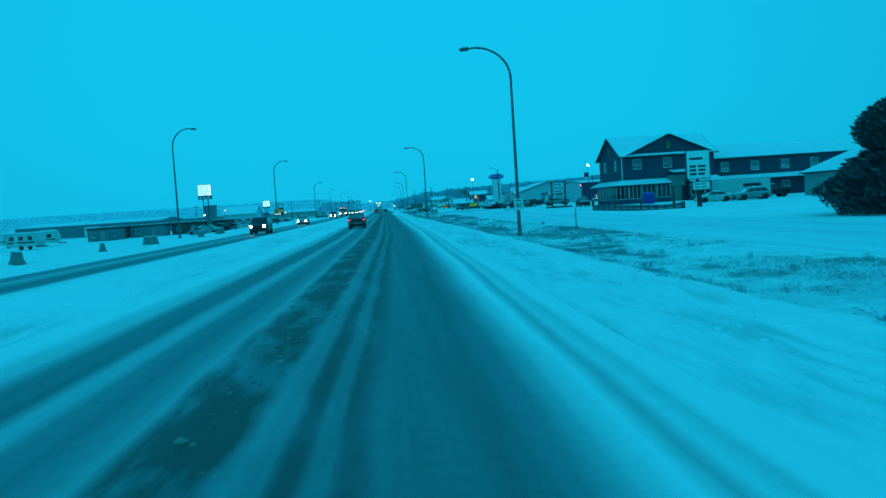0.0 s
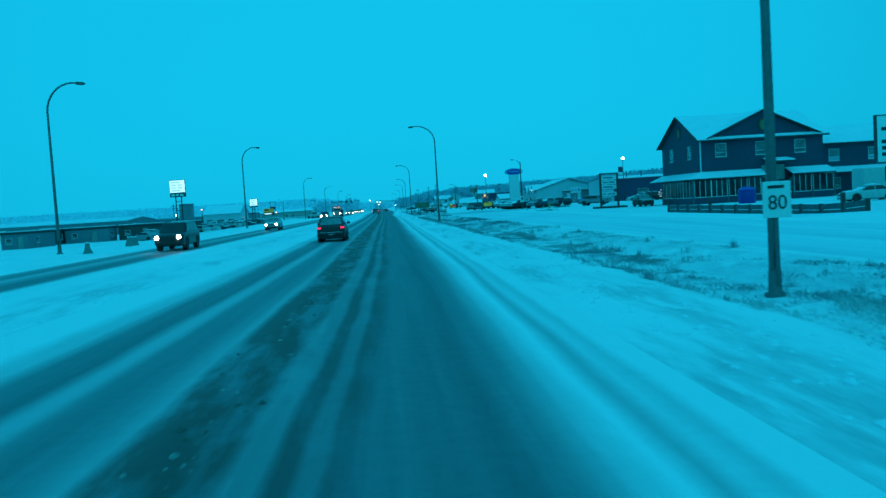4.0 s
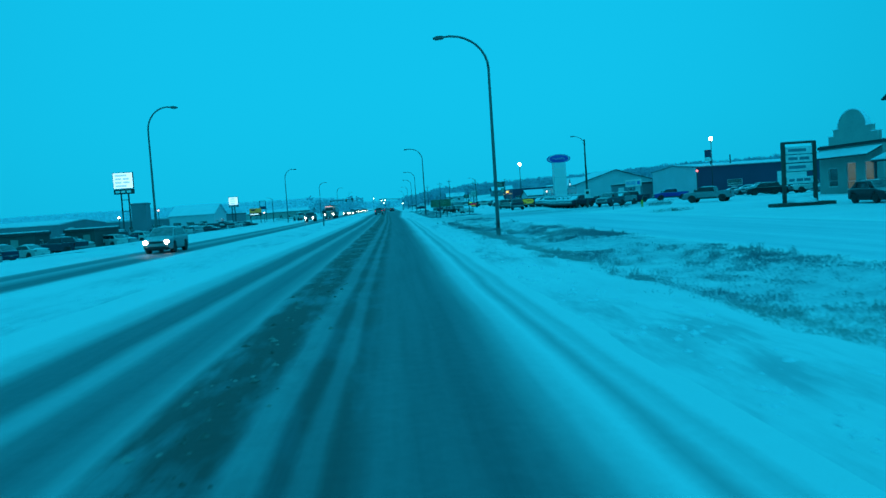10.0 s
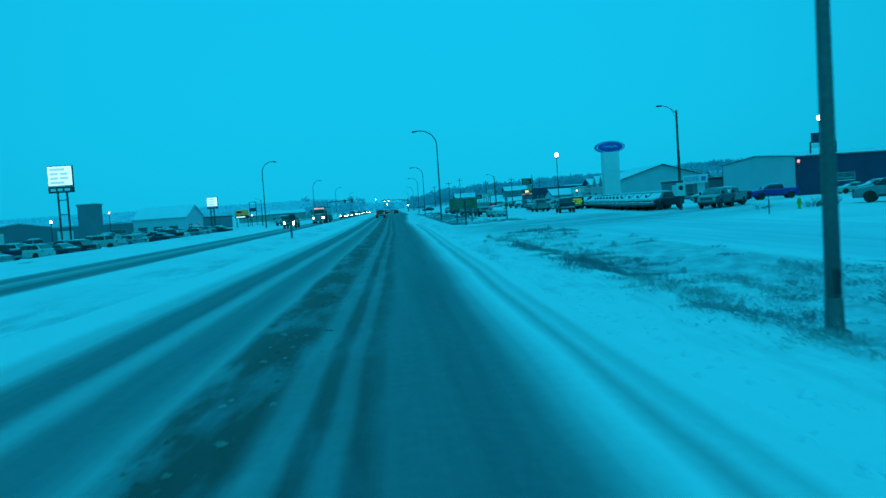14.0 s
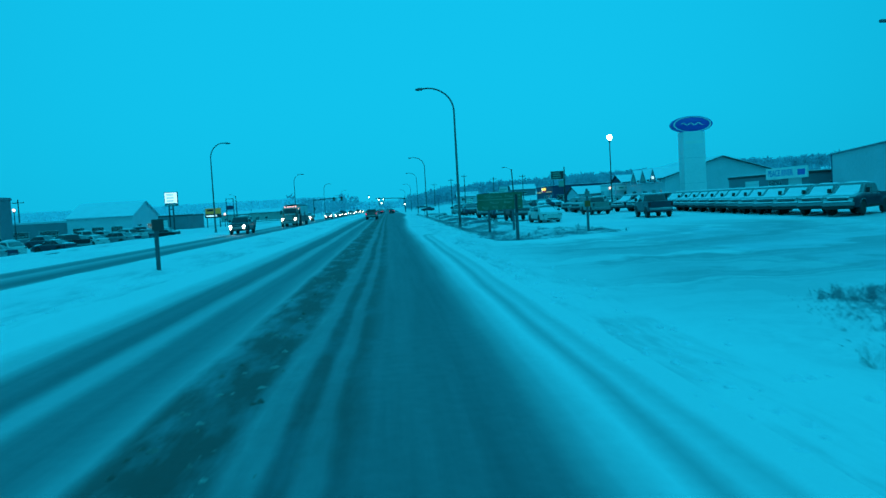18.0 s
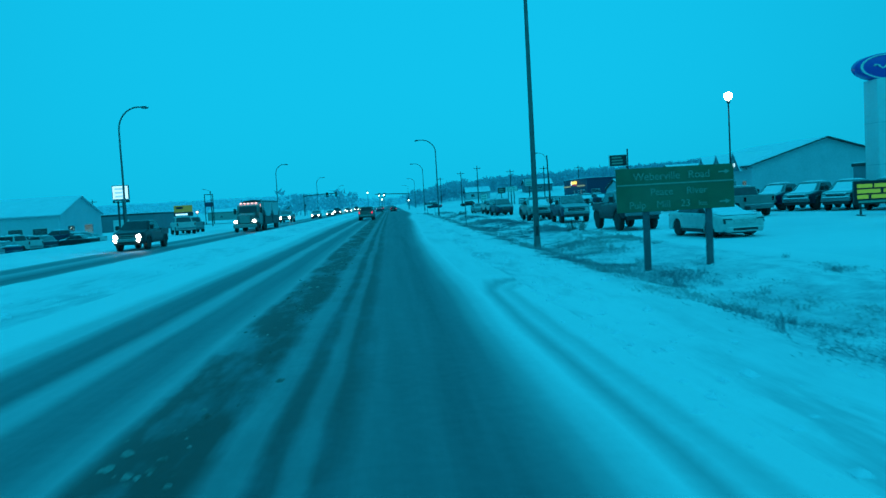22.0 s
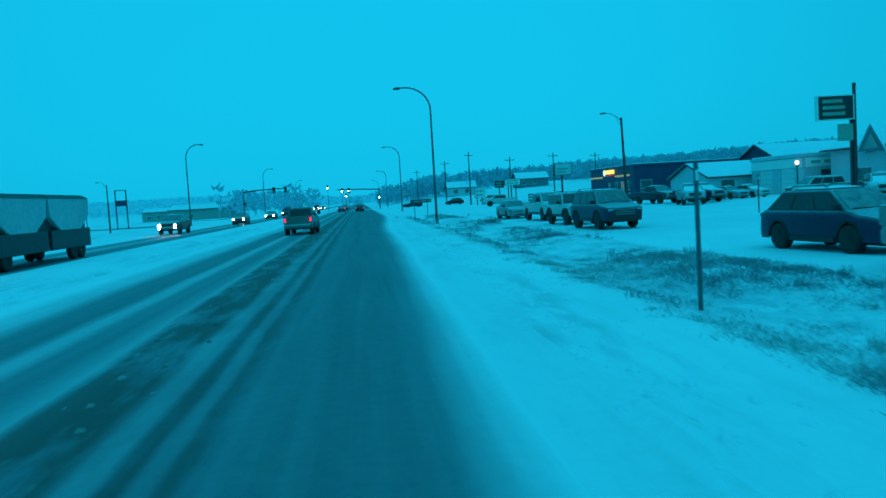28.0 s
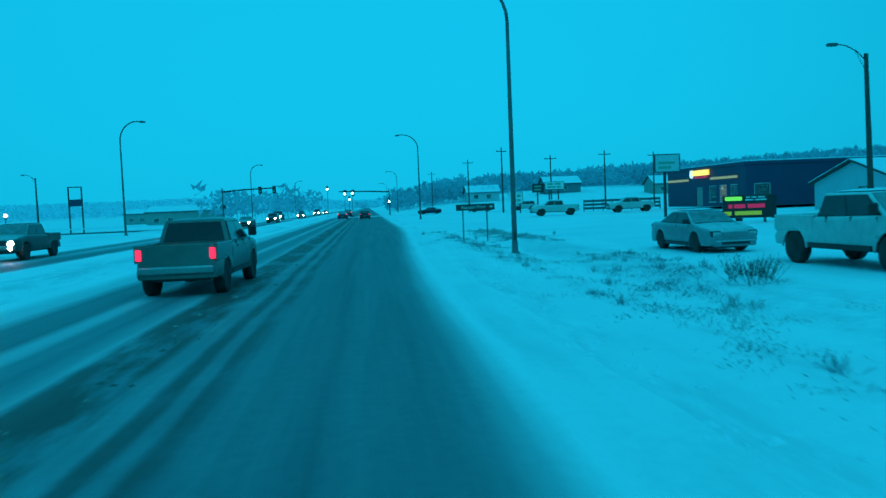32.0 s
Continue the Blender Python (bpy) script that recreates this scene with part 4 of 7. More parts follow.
        tz = (tail_z - 0.2, tail_z - 0.09) if not hauler else (deck - 0.32, deck - 0.05)
        part("tail_light", boxes((x0, x1, -L / 2 - (0.012 if not hauler else 0.03), -L / 2 + 0.1, *tz), bevel=0.015), rear_m, root)
        if fine:
            mx = sorted((sx * (hw - 0.03), sx * (hw + 0.2)))
            part("wing_mirror", boxes((*mx, ws - 0.28, ws - 0.14, hr + 0.02, hr + (0.3 if hauler else 0.18)), bevel=0.03), PLASTIC, root)
            for dy in (ws - 0.22, ws - 1.15, max(cr + 0.15, ws - 2.1)):
                part("door_seam", boxes((*sorted((sx * (hw - 0.05), sx * (hw - 0.008))), dy - 0.012, dy + 0.012, clr + 0.16, hr - 0.04)), PLASTIC, root)
            part("sill", boxes((*sorted((sx * (hw - 0.05), sx * (hw + 0.015))), yr + R * 1.4, yf - R * 1.4, clr - 0.03, clr + 0.1)), PLASTIC, root)
            for dy in ((ws - 0.75,) if kind == "sedan" and panes < 2 else (ws - 0.95, ws - 1.9)):
                part("door_handle", boxes((*sorted((sx * (hw - 0.06), sx * (hw + 0.012))), dy - 0.1, dy + 0.08, hr - 0.2, hr - 0.16)), P, root)
    if fine and kind != "jeep":
        for sx in (-1, 1):
            for y in (yr, yf):
                arc = [(sx * (hw - 0.02), y + ra * 1.02 * math.cos(math.pi * i / 12), R + ra * 1.02 * math.sin(math.pi * i / 12)) for i in range(13)]
                part("wheel_arch", tube(arc, [0.035] * 13, 6), PLASTIC if kind in ("suv", "hatch", "lifted") else P, root)
    part("number_plate", boxes((-0.16, 0.16, -L / 2 - 0.075, -L / 2 - 0.06, clr + 0.18, clr + 0.29)), PLATE, root)
    if hauler:
        for sx in (-1, 1):
            part("bed_side", boxes((*sorted((sx * (hw - 0.09), sx * (hw - 0.01))), -L / 2 + 0.03, cr - 0.03, tail_z - 0.08, deck + 0.05), bevel=0.02), P, root)
        part("tailgate", boxes((-hw + 0.1, hw - 0.1, -L / 2 - 0.01, -L / 2 + 0.06, tail_z - 0.2, deck + 0.05), bevel=0.02), P, root)
        part("bed_headboard", boxes((-hw + 0.1, hw - 0.1, cr - 0.1, cr - 0.03, tail_z - 0.05, deck + 0.05)), P, root)
        if snowy:
            part("snow_cover", boxes((-hw + 0.1, hw - 0.1, -L / 2 + 0.07, cr - 0.11, tail_z - 0.01, tail_z + 0.13)), SNOW_CAP, root, "snow lying in the load bed")
    if kind == "jeep":
        for sx in (-1, 1):
            for y in (yr, yf):
                arc = [(sx * (hw + 0.0), y + ra * math.cos(math.pi * i / 10), R + ra * math.sin(math.pi * i / 10)) for i in range(11)]
                part("wheel_flare", tube(arc, [0.06] * 11, 6), PLASTIC, root)
        part("spare_wheel", lathe([(0, -0.12), (R * 0.9, -0.12), (R, -0.05), (R, 0.08), (R * 0.8, 0.12), (0, 0.12)], 18), RUBBER, root, at=pose(0, -L / 2 - 0.14, 1.05, 90, 0, 0))
    if fine and kind in ("hatch", "suv"):
        for sx in (-1, 1):
            part("roof_rack", tube([(sx * tw * 0.86, rr + 0.2, roof + 0.01), (sx * tw * 0.86, rr + 0.35, roof + 0.07), (sx * tw * 0.86, rf - 0.35, roof + 0.07), (sx * tw * 0.86, rf - 0.2, roof + 0.01)], [0.018] * 4, 6), PLASTIC, root)
    return root


BUILT = {}


def vehicle(kind, paint, x, y, heading, note, lights="", snowy=1, fine=True, z=0.0, group=""):
    """heading: degrees counterclockwise from north, the way the nose points. note: what it stands on or beside."""
    word = {"sedan": "sedan", "hatch": "crossover", "suv": "sport utility", "pickup": "crew-cab pickup", "lifted": "lifted pickup", "jeep": "boxy off-roader"}[kind]
    label = COLOUR_WORD[paint] + " " + word + " " + note
    key = (kind, paint, lights, snowy, fine, group == "dealer row of pickups")
    m = pose(x, y, z, 0, 0, heading)
    if key in BUILT:
        ob = copy_thing(BUILT[key], m)
        return tagged(ob, label, group=group or "parked vehicles")
    ob = build_vehicle(kind, paint, lights, snowy, fine, label, group or "parked vehicles")
    ob.matrix_world = m
    BUILT[key] = ob
    return ob


# the line along the roadside lot, noses to the south
for kind, paint, x, y, s in (("sedan", "white", 15.2, 227.6, 2), ("lifted", "black", 14.55, 237.8, 1), ("pickup", "navy", 15.1, 253.6, 1), ("pickup", "tan", 14.4, 263.2, 2),
                             ("hatch", "navy", 15.6, 270.6, 1), ("suv", "navy", 15.1, 289.8, 1), ("jeep", "white", 15.3, 296.8, 1), ("pickup", "white", 15.9, 305.4, 1), ("sedan", "silver", 15.1, 314.2, 1)):
    turn = {227.6: 185, 237.8: 181, 253.6: 177, 263.2: 177, 270.6: 187, 289.8: 184, 296.8: 184, 305.4: 184, 314.2: 183}[y]
    vehicle(kind, paint, x, y, turn, {1: "on the sales lot, dusted with snow", 2: "on the sales lot under settled snow"}[s], snowy=s, z=0.03)

# the slanted dealer row of pickups
for i in range(16):
    y = 206.6 + 3.08 * i
    x = 30.5 + 0.13 * max(0, y - 216) - 0.42 * max(0, y - 242)
    vehicle("pickup", ("grey", "navy", "black", "grey", "navy", "silver", "black")[i % 7], x, y, 129 + 2 * (i % 2), "in the slanted row under snow", snowy=2, fine=True, z=0.03, group="dealer row of pickups")
# around the dealer's lot
for kind, paint, x, y, h, s in (("pickup", "grey", 23.9, 225.0, -6, 1), ("pickup", "tan", 24.5, 246.0, 0, 1), ("sedan", "white", 28.5, 259.0, 140, 2), ("pickup", "grey", 41.8, 216.6, 98, 1), ("pickup", "blue", 50.5, 222.0, 80, 1),
                                ("suv", "black", 60.5, 208.0, 75, 1), ("pickup", "silver", 41.0, 182.6, 52, 1), ("hatch", "black", 36.7, 141.6, 178, 1),
                                ("hatch", "silver", 47.5, 236, 80, 2), ("sedan", "grey", 44.0, 247, 80, 2), ("pickup", "grey", 33.0, 198.2, 140, 1), ("pickup", "navy", 37.6, 207.6, 72, 1), ("pickup", "silver", 36.2, 203.0, 136, 2)):
    vehicle(kind, paint, x, y, h, "parked on the snowy dealer's lot", snowy=s, fine=y < 230, z=0.03)
for i in range(10):
    vehicle(("sedan", "hatch", "pickup")[i % 3], ("white", "silver", "grey", "white", "navy")[i % 5], 63.5 + 0.6 * i, 226 - 4.2 * i, 85, "before the long shed, under snow", snowy=2, fine=False, z=0.03)
# second and third rows of the north lot
for i, (kind, paint, x, y, h) in enumerate((("pickup", "black", 28.0, 262.0, 128), ("sedan", "silver", 28.3, 266.6, 128), ("pickup", "navy", 28.8, 271.0, 128), ("sedan", "white", 29.6, 275.6, 130), ("hatch", "navy", 31.0, 280.4, 130), ("sedan", "silver", 32.4, 285.2, 130), ("hatch", "grey", 33.8, 290, 132), ("pickup", "white", 41.5, 306, 150),
                                            ("pickup", "black", 38.5, 283, 150), ("sedan", "navy", 39.5, 290, 130), ("hatch", "white", 40.5, 296, 130), ("pickup", "navy", 36.6, 327, 195), ("pickup", "grey", 34.5, 333, 195), ("sedan", "white", 39.0, 331, 195), ("sedan", "silver", 42.5, 333, 195), ("sedan", "white", 46.0, 335, 195),
                                            ("suv", "white", 43.5, 318, 90), ("pickup", "silver", 33.5, 322, 165), ("suv", "grey", 45.0, 311, 160), ("pickup", "white", 26.6, 385, 85), ("pickup", "white", 37.5, 388, 85))):
    vehicle(kind, paint, x, y, h, "parked before the shops in snow", snowy=2 if i % 2 else 1, fine=y < 292, z=0.03)
# hotel forecourt
for kind, paint, x, y, h in (("sedan", "white", 44.5, 103.0, 80), ("hatch", "silver", 48.8, 101.0, 84), ("pickup", "black", 54.5, 108, 84)):
    vehicle(kind, paint, x, y, h, "parked before the hotel in the snow", fine=False, snowy=2)
# across the highway
for i in range(28):
    kind, paint = ("sedan", "hatch", "sedan", "pickup", "hatch")[i % 5], ("silver", "navy", "white", "grey", "black", "tan", "white")[i % 7]
    x, y = -36.0 - 1.2 * math.sin(i * 1.7), 160 + 5.2 * i + 1.0 * math.sin(i * 2.3)
    vehicle(kind, paint, x, y, 60 + 14 * math.sin(i * 3.1), "in the row across the highway", snowy=2 if i % 3 else 1, fine=False, z=ground_height(x, y) + 0.13, group="row across the highway")
for i in range(20):
    kind, paint = ("hatch", "sedan", "pickup", "sedan")[i % 4], ("white", "silver", "grey", "navy", "white")[i % 5]
    x, y = -46.5 - 1.5 * math.sin(i * 1.3), 196 + 6.4 * i
    vehicle(kind, paint, x, y, 60 + 10 * math.sin(i * 2.1), "in the rear row across the highway", snowy=2, fine=False, z=ground_height(x, y) + 0.13, group="row across the highway")
for paint, x, y in (("white", -20.6, 283.0), ("silver", -21.8, 292.0)):
    vehicle("pickup", paint, x, y, 22, "beside the oncoming carriageway", snowy=2, fine=False, z=ground_height(x, y) + 0.05)
# traffic, standing
vehicle("hatch", "black", -2.65, 88.6, 0, "in the inner lane with tail lights lit", "rear", 0, group="traffic")
vehicle("pickup", "pewter", -1.5, 309.0, -2, "in the inner lane with tail lights lit", "rear", 0, group="traffic")
vehicle("sedan", "black", 2.6, 424, 0, "waiting at the crossing, tail lights lit", "rear", 0, False, group="traffic")
vehicle("sedan", "navy", -1.6, 436, 0, "waiting in the inner lane at the crossing", "rear", 1, False, group="traffic")
vehicle("hatch", "grey", -1.4, 470, 0, "beyond the crossing with tail lights lit", "rear", 1, False, group="traffic")
vehicle("suv", "black", -13.6, 91.0, 180, "oncoming with headlights lit", "front", 0, False, group="traffic")
vehicle("hatch", "silver", -13.6, 140.0, 180, "oncoming with headlights lit", "front", 1, False, group="traffic")
vehicle("pickup", "black", -14.8, 250, 180, "oncoming with four lamps lit", "front", 0, True, group="traffic")
vehicle("pickup", "brown", -15.6, 331, 180, "oncoming with headlights lit", "front", 1, False, group="traffic")
vehicle("hatch", "grey", -13.4, 360, 180, "oncoming with headlights lit", "front", 1, False, group="traffic")
vehicle("sedan", "black", -13.2, 395, 180, "oncoming with headlights lit", "front", 1, False, group="traffic")
for i, (x, y) in enumerate(((-13.2, 425), (-15.6, 455), (-13.0, 482), (-15.2, 510), (-13.2, 545), (-12.9, 590))):
    vehicle(("hatch", "pickup", "sedan")[i % 3], ("grey", "black", "silver")[i % 3], x, y, 180, "in the oncoming queue with headlights lit", "front", 0, False, group="oncoming queue")
for i, x in enumerate((16.0, 27.0, 36.0)):
    vehicle(("sedan", "hatch", "suv")[i], ("navy", "black", "white")[i], x, 452 + 2 * (i % 2), 90, "on the side road at the crossing", "rear", 1, False, z=0.05, group="traffic")


def semi_truck():
    root = thing("gravel_truck", "snow-dusted lorry with a pale hopper trailer, headlights lit", "truck", pose(-13.2, 280.5, 0.02, 0, 0, 180), "traffic")
    paint, body = PAINT["pewter"], mat("hopper_steel", (0.5, 0.5, 0.52), 0.5, 0.1, 2, 0.3, dust=0.3)
    part("hood", prism([(-0.6, 0.8), (1.35, 0.8), (1.5, 1.1), (1.35, 1.75), (-0.6, 2.0)], -0.85, 0.85, "x", 0.08), paint, root)
    part("cab", prism([(-2.9, 0.7), (-0.6, 0.7), (-0.6, 2.0), (-0.85, 2.75), (-1.2, 2.95), (-2.9, 2.95)], -1.15, 1.15, "x", 0.07), paint, root)
    part("windscreen", slab([(-0.95, -0.52, 2.06), (0.95, -0.52, 2.06), (0.88, -0.80, 2.66), (-0.88, -0.80, 2.66)], 0.02), TINTED, root)
    for sx in (-1, 1):
        part("side_window", boxes((*sorted((sx * 1.15, sx * 1.165)), -1.7, -0.95, 1.95, 2.6)), GLASS, root)
        part("headlight", lathe([(0, 0.0), (0.17, 0), (0.17, 0.05), (0.1, 0.09), (0, 0.1)], 12), HEADLIGHT, root, at=pose(sx * 0.95, 1.42, 1.12, -90, 0, 0))
        part("fender", prism([(-0.3, 0.95), (1.3, 0.95), (1.2, 1.25), (0.5, 1.42), (-0.2, 1.3)], *sorted((sx * 0.8, sx * 1.2)), "x", 0.04), paint, root)
        part("exhaust_stack", tube([(sx * 1.05, -3.05, 1.0), (sx * 1.05, -3.05, 3.4)], [0.08, 0.07]), CHROME, root)
        part("wing_mirror", boxes((*sorted((sx * 1.25, sx * 1.5)), -0.75, -0.65, 1.9, 2.5), bevel=0.02), PLASTIC, root)
        part("marker_light", boxes((*sorted((sx * 1.12, sx * 1.2)), -1.9, -1.7, 2.7, 2.8)), MARKER_PINK, root)
    for x in (-0.8, -0.4, 0, 0.4, 0.8):
        part("roof_lamp", boxes((x - 0.1, x + 0.1, -1.2, -1.06, 2.95, 3.07), bevel=0.02), MARKER_PINK, root)
    part("grille", boxes((-0.5, 0.5, 1.44, 1.53, 0.95, 1.7)), CHROME, root)
    part("bumper", boxes((-1.18, 1.18, 1.45, 1.7, 0.45, 0.85), bevel=0.05), CHROME, root)
    part("chassis", boxes((-0.5, 0.5, -15.0, 1.0, 0.75, 1.0)), DARK_STEEL, root)
    for y0, y1 in ((-9.2, -3.6), (-15.0, -9.4)):
        part("hopper", prism([(y0, 3.1), (y1, 3.1), (y1 - 0.1, 2.2), ((y0 + y1) / 2 + 0.5, 1.05), ((y0 + y1) / 2 - 0.5, 1.05), (y0 + 0.1, 2.2)], -1.25, 1.25, "x", 0.03), body, root)
        part("tarpaulin", prism([(-1.28, 3.1), (1.28, 3.1), (0.9, 3.3), (0, 3.38), (-0.9, 3.3)], y0, y1, "y"), PLASTIC, root)
        for sx in (-1, 1):
            part("side_skirt", boxes((*sorted((sx * 1.1, sx * 1.27)), y0 + 0.1, y1 - 0.1, 0.6, 1.55), bevel=0.03), DARK_STEEL, root)
    # dark fill added inside so the gaps between the hoppers read as shade
    part("gap_shade_fill", boxes((-1.0, 1.0, -14.9, -3.7, 1.0, 3.05)), DARK_STEEL, root)
    tyre, rim = wheel_meshes(0.5)
    for y in (0.6, -3.6, -4.75, -12.6, -13.75):
        for sx in (-1, 1):
            t = new("wheel", tyre)
            t.parent = root
            t.matrix_local = pose(sx * 1.05, y, 0.5, 0, 0, 0 if sx > 0 else 180)
            r = new("rim", rim)
            r.parent = t


semi_truck()


# ---- lamps and poles ----
def street_lamp(side, arm, height=12.1):
    root = thing("street_lamp", "tall tapered steel street lamp with a curved arm, unlit", "street lamp", Matrix(), "highway lamps")
    zs = [0.0, 2, 4, 6, 8, height - 2.0]
    pts = [(0, 0, z) for z in zs]
    for i in range(1, 9):
        a = math.pi / 2 * i / 8
        pts.append((side * (arm * 0.84 * (1 - math.cos(a))), 0, height - 2.0 + 2.0 * math.sin(a)))
    rad = [0.12 - 0.055 * min(1, p[2] / height) for p in pts]
    part("shaft", tube(pts[:6], rad[:6]), STEEL, root)
    part("arm", tube(pts[5:] + [(side * arm, 0, height - 0.04)], rad[5:] + [0.05]), STEEL, root)
    head = prism([(0, -0.07), (0.12, -0.13), (0.5, -0.13), (0.66, -0.05), (0.66, 0.02), (0.4, 0.09), (0.08, 0.07)], -0.15, 0.15, "y", 0.03)
    if side < 0:
        bmesh.ops.scale(head, vec=(-1, 1, 1), verts=head.verts[:])
        bmesh.ops.reverse_faces(head, faces=head.faces[:])
    part("luminaire", head, LAMP_METAL, root, "dark cobra-head luminaire", at=pose(side * (arm - 0.1), 0, height - 0.02, 0, 4 * side, 0))
    part("base_flange", lathe([(0.22, -0.05), (0.22, 0.04), (0.14, 0.08), (0.13, 0.5), (0.12, 0.55)], 12), STEEL, root)
    part("access_plate", boxes((-0.05, 0.05, -0.13, -0.10, 0.6, 0.95)), DARK_STEEL, root)
    return root


lampR = street_lamp(-1, 2.65)
for i, (x, y) in enumerate(((8.87, 50.5), (7.80, 133.7), (7.80, 227.5), (9.45, 320.8), (10.6, 400), (12.0, 520), (12.0, 640))):
    m = pose(x, y, ground_height(x, y) + 0.02)
    if i:
        copy_thing(lampR, m)
    else:
        lampR.matrix_world = m
lampL = street_lamp(1, 2.15, 11.9)
for i, (x, y) in enumerate(((-24.4, 98.0), (-21.2, 164.5), (-21.7, 268.3), (-23.3, 375.7), (-23, 470), (-23, 580))):
    m = pose(x, y, ground_height(x, y) + 0.02)
    k = (1.1, 0.99, 0.91, 0.94, 0.96, 0.96)[i]
    m = m @ Matrix.Diagonal((k, k, k, 1))
    if i:
        copy_thing(lampL, m)
    else:
        lampL.matrix_world = m


def wood_lamp_pole(x, y, height, lean=0.0):
    root = thing("wooden_lamp_pole", "weathered wooden pole with a bracket street lamp", "street lamp", pose(x, y, 0, 0, lean, 0), "wooden poles")
    part("pole", tube([(0, 0, z) for z in (min(0, ground_height(x, y)), height / 2, height)], [0.15, 0.125, 0.10]), POLE_WOOD, root)
    part("bracket", tube([(-0.05, 0, height - 0.3), (-0.5, 0, height + 0.15), (-1.0, 0, height + 0.42), (-1.5, 0, height + 0.52)], [0.035, 0.03, 0.03, 0.03], 6), STEEL, root)
    part("brace", tube([(-0.08, 0, height - 0.75), (-0.55, 0, height + 0.15)], [0.015, 0.015], 5), STEEL, root)
    part("luminaire", boxes((-2.0, -1.45, -0.12, 0.12, height + 0.42, height + 0.58), bevel=0.05), LAMP_METAL, root)
    part("conduit", tube([(0.16, 0, 0.2), (0.13, 0, height * 0.6)], [0.025, 0.025], 5), STEEL, root)


wood_lamp_pole(30.3, 200.5, 9.95)
root = thing("info_board", "small white info board strapped to a wooden pole", "sign", pose(30.3, 200.3, 0))
part("board", boxes((-0.45, 0.45, -0.05, 0, 1.4, 2.7), bevel=0.01), SIGN_WHITE, root)
part("emblem", lathe([(0, 0), (0.24, 0), (0.22, 0.012), (0, 0.012)], 16), SIGN_BLACK, root, at=pose(0, -0.05, 2.2, 90, 0, 0))
part("strap", boxes((-0.06, 0.06, 0.0, 0.06, 0, 3.4)), STEEL, root)
wood_lamp_pole(27.85, 323.4, 8.55, -1.5)
wood_lamp_pole(-45.0, 407.5, 8.2)
wood_lamp_pole(-36.5, 76, 8.0)


def power_pole(x, y, height, turn=0):
    root = thing("power_pole", "wooden power pole with a cross-arm and insulators", "utility pole", pose(x, y, ground_height(x, y), 0, 0, turn), "power poles")
    part("pole", tube([(0, 0, z) for z in (0, height / 2, height)], [0.17, 0.14, 0.11]), POLE_WOOD, root)
    part("cross_arm", boxes((-1.2, 1.2, -0.06, 0.06, height - 0.75, height - 0.6), bevel=0.01), POLE_WOOD, root)
    for dx in (-1.1, 0.0, 1.1):
        part("insulator", lathe([(0.04, 0), (0.07, 0.06), (0.05, 0.12), (0.06, 0.2), (0, 0.24)], 8), SIGN_WHITE, root, at=pose(dx, 0, height - 0.6 + (0.6 if dx == 0 else 0)))


for x, y, h, t in ((26.5, 468, 11.9, 0), (28.2, 432, 12.0, 30), (39.5, 441, 10.8, 0), (49.4, 437.5, 11.1, 0), (24.0, 540, 11, 0), (62, 445, 11, 0), (-75, 330, 9, 0), (-80, 420, 9, 0)):
    power_pole(x, y, h, t)


def yard_lamp(x, y, height, light, r=0.27, label="lit round lot lamp on a slim steel pole"):
    root = thing("lot_lamp", label, "lamp", pose(x, y, 0.0), "lot lamps")
    part("pole", tube([(0, 0, min(0, ground_height(x, y))), (0, 0, height)], [0.09, 0.06], 8), DARK_STEEL, root)
    part("socket", lathe([(0.06, -0.3), (0.14, -0.22), (0.16, -0.05), (0.1, 0.0)], 10), LAMP_METAL, root, at=pose(0, 0, height))
    part("globe", lathe([(0.08, -0.02), (r * 0.75, r * 0.3), (r, r), (r * 0.75, r * 1.7), (0, r * 2)], 14), light, root, "glowing globe", at=pose(0, 0, height))
    return root


yard_lamp(30.9, 261.5, 9.2, LAMP_WHITE, 0.36)
lamp = yard_lamp(61.8, 230.6, 10.4, LAMP_WHITE, 0.36)
part("placard", boxes((-1.3, -0.1, -0.05, 0.05, 7.3, 8.7), bevel=0.02), NAVY_PANEL, lamp, "square blue placard")
part("placard", boxes((-1.3, -0.1, -0.05, 0.05, 6.6, 7.2), bevel=0.02), SIGN_WHITE, lamp)
yard_lamp(60.0, 233.3, 4.8, LAMP_RED, 0.2, "small red-lit lamp on a slim pole")
yard_lamp(51.4, 334.6, 3.35, LAMP_PINK, 0.25, "pinkish sodium lamp on a slim pole")
yard_lamp(56.0, 360.0, 3.6, LAMP_PINK, 0.2, "pinkish sodium lamp on a slim pole")
yard_lamp(-57.0, 262.0, 3.3, LAMP_WHITE, 0.22)
yard_lamp(-54.5, 283.0, 4.6, LAMP_PINK, 0.22, "pinkish sodium lamp on a slim pole")
yard_lamp(-48.0, 404.0, 2.6, LAMP_PINK, 0.3, "pinkish sodium lamp on a slim pole")


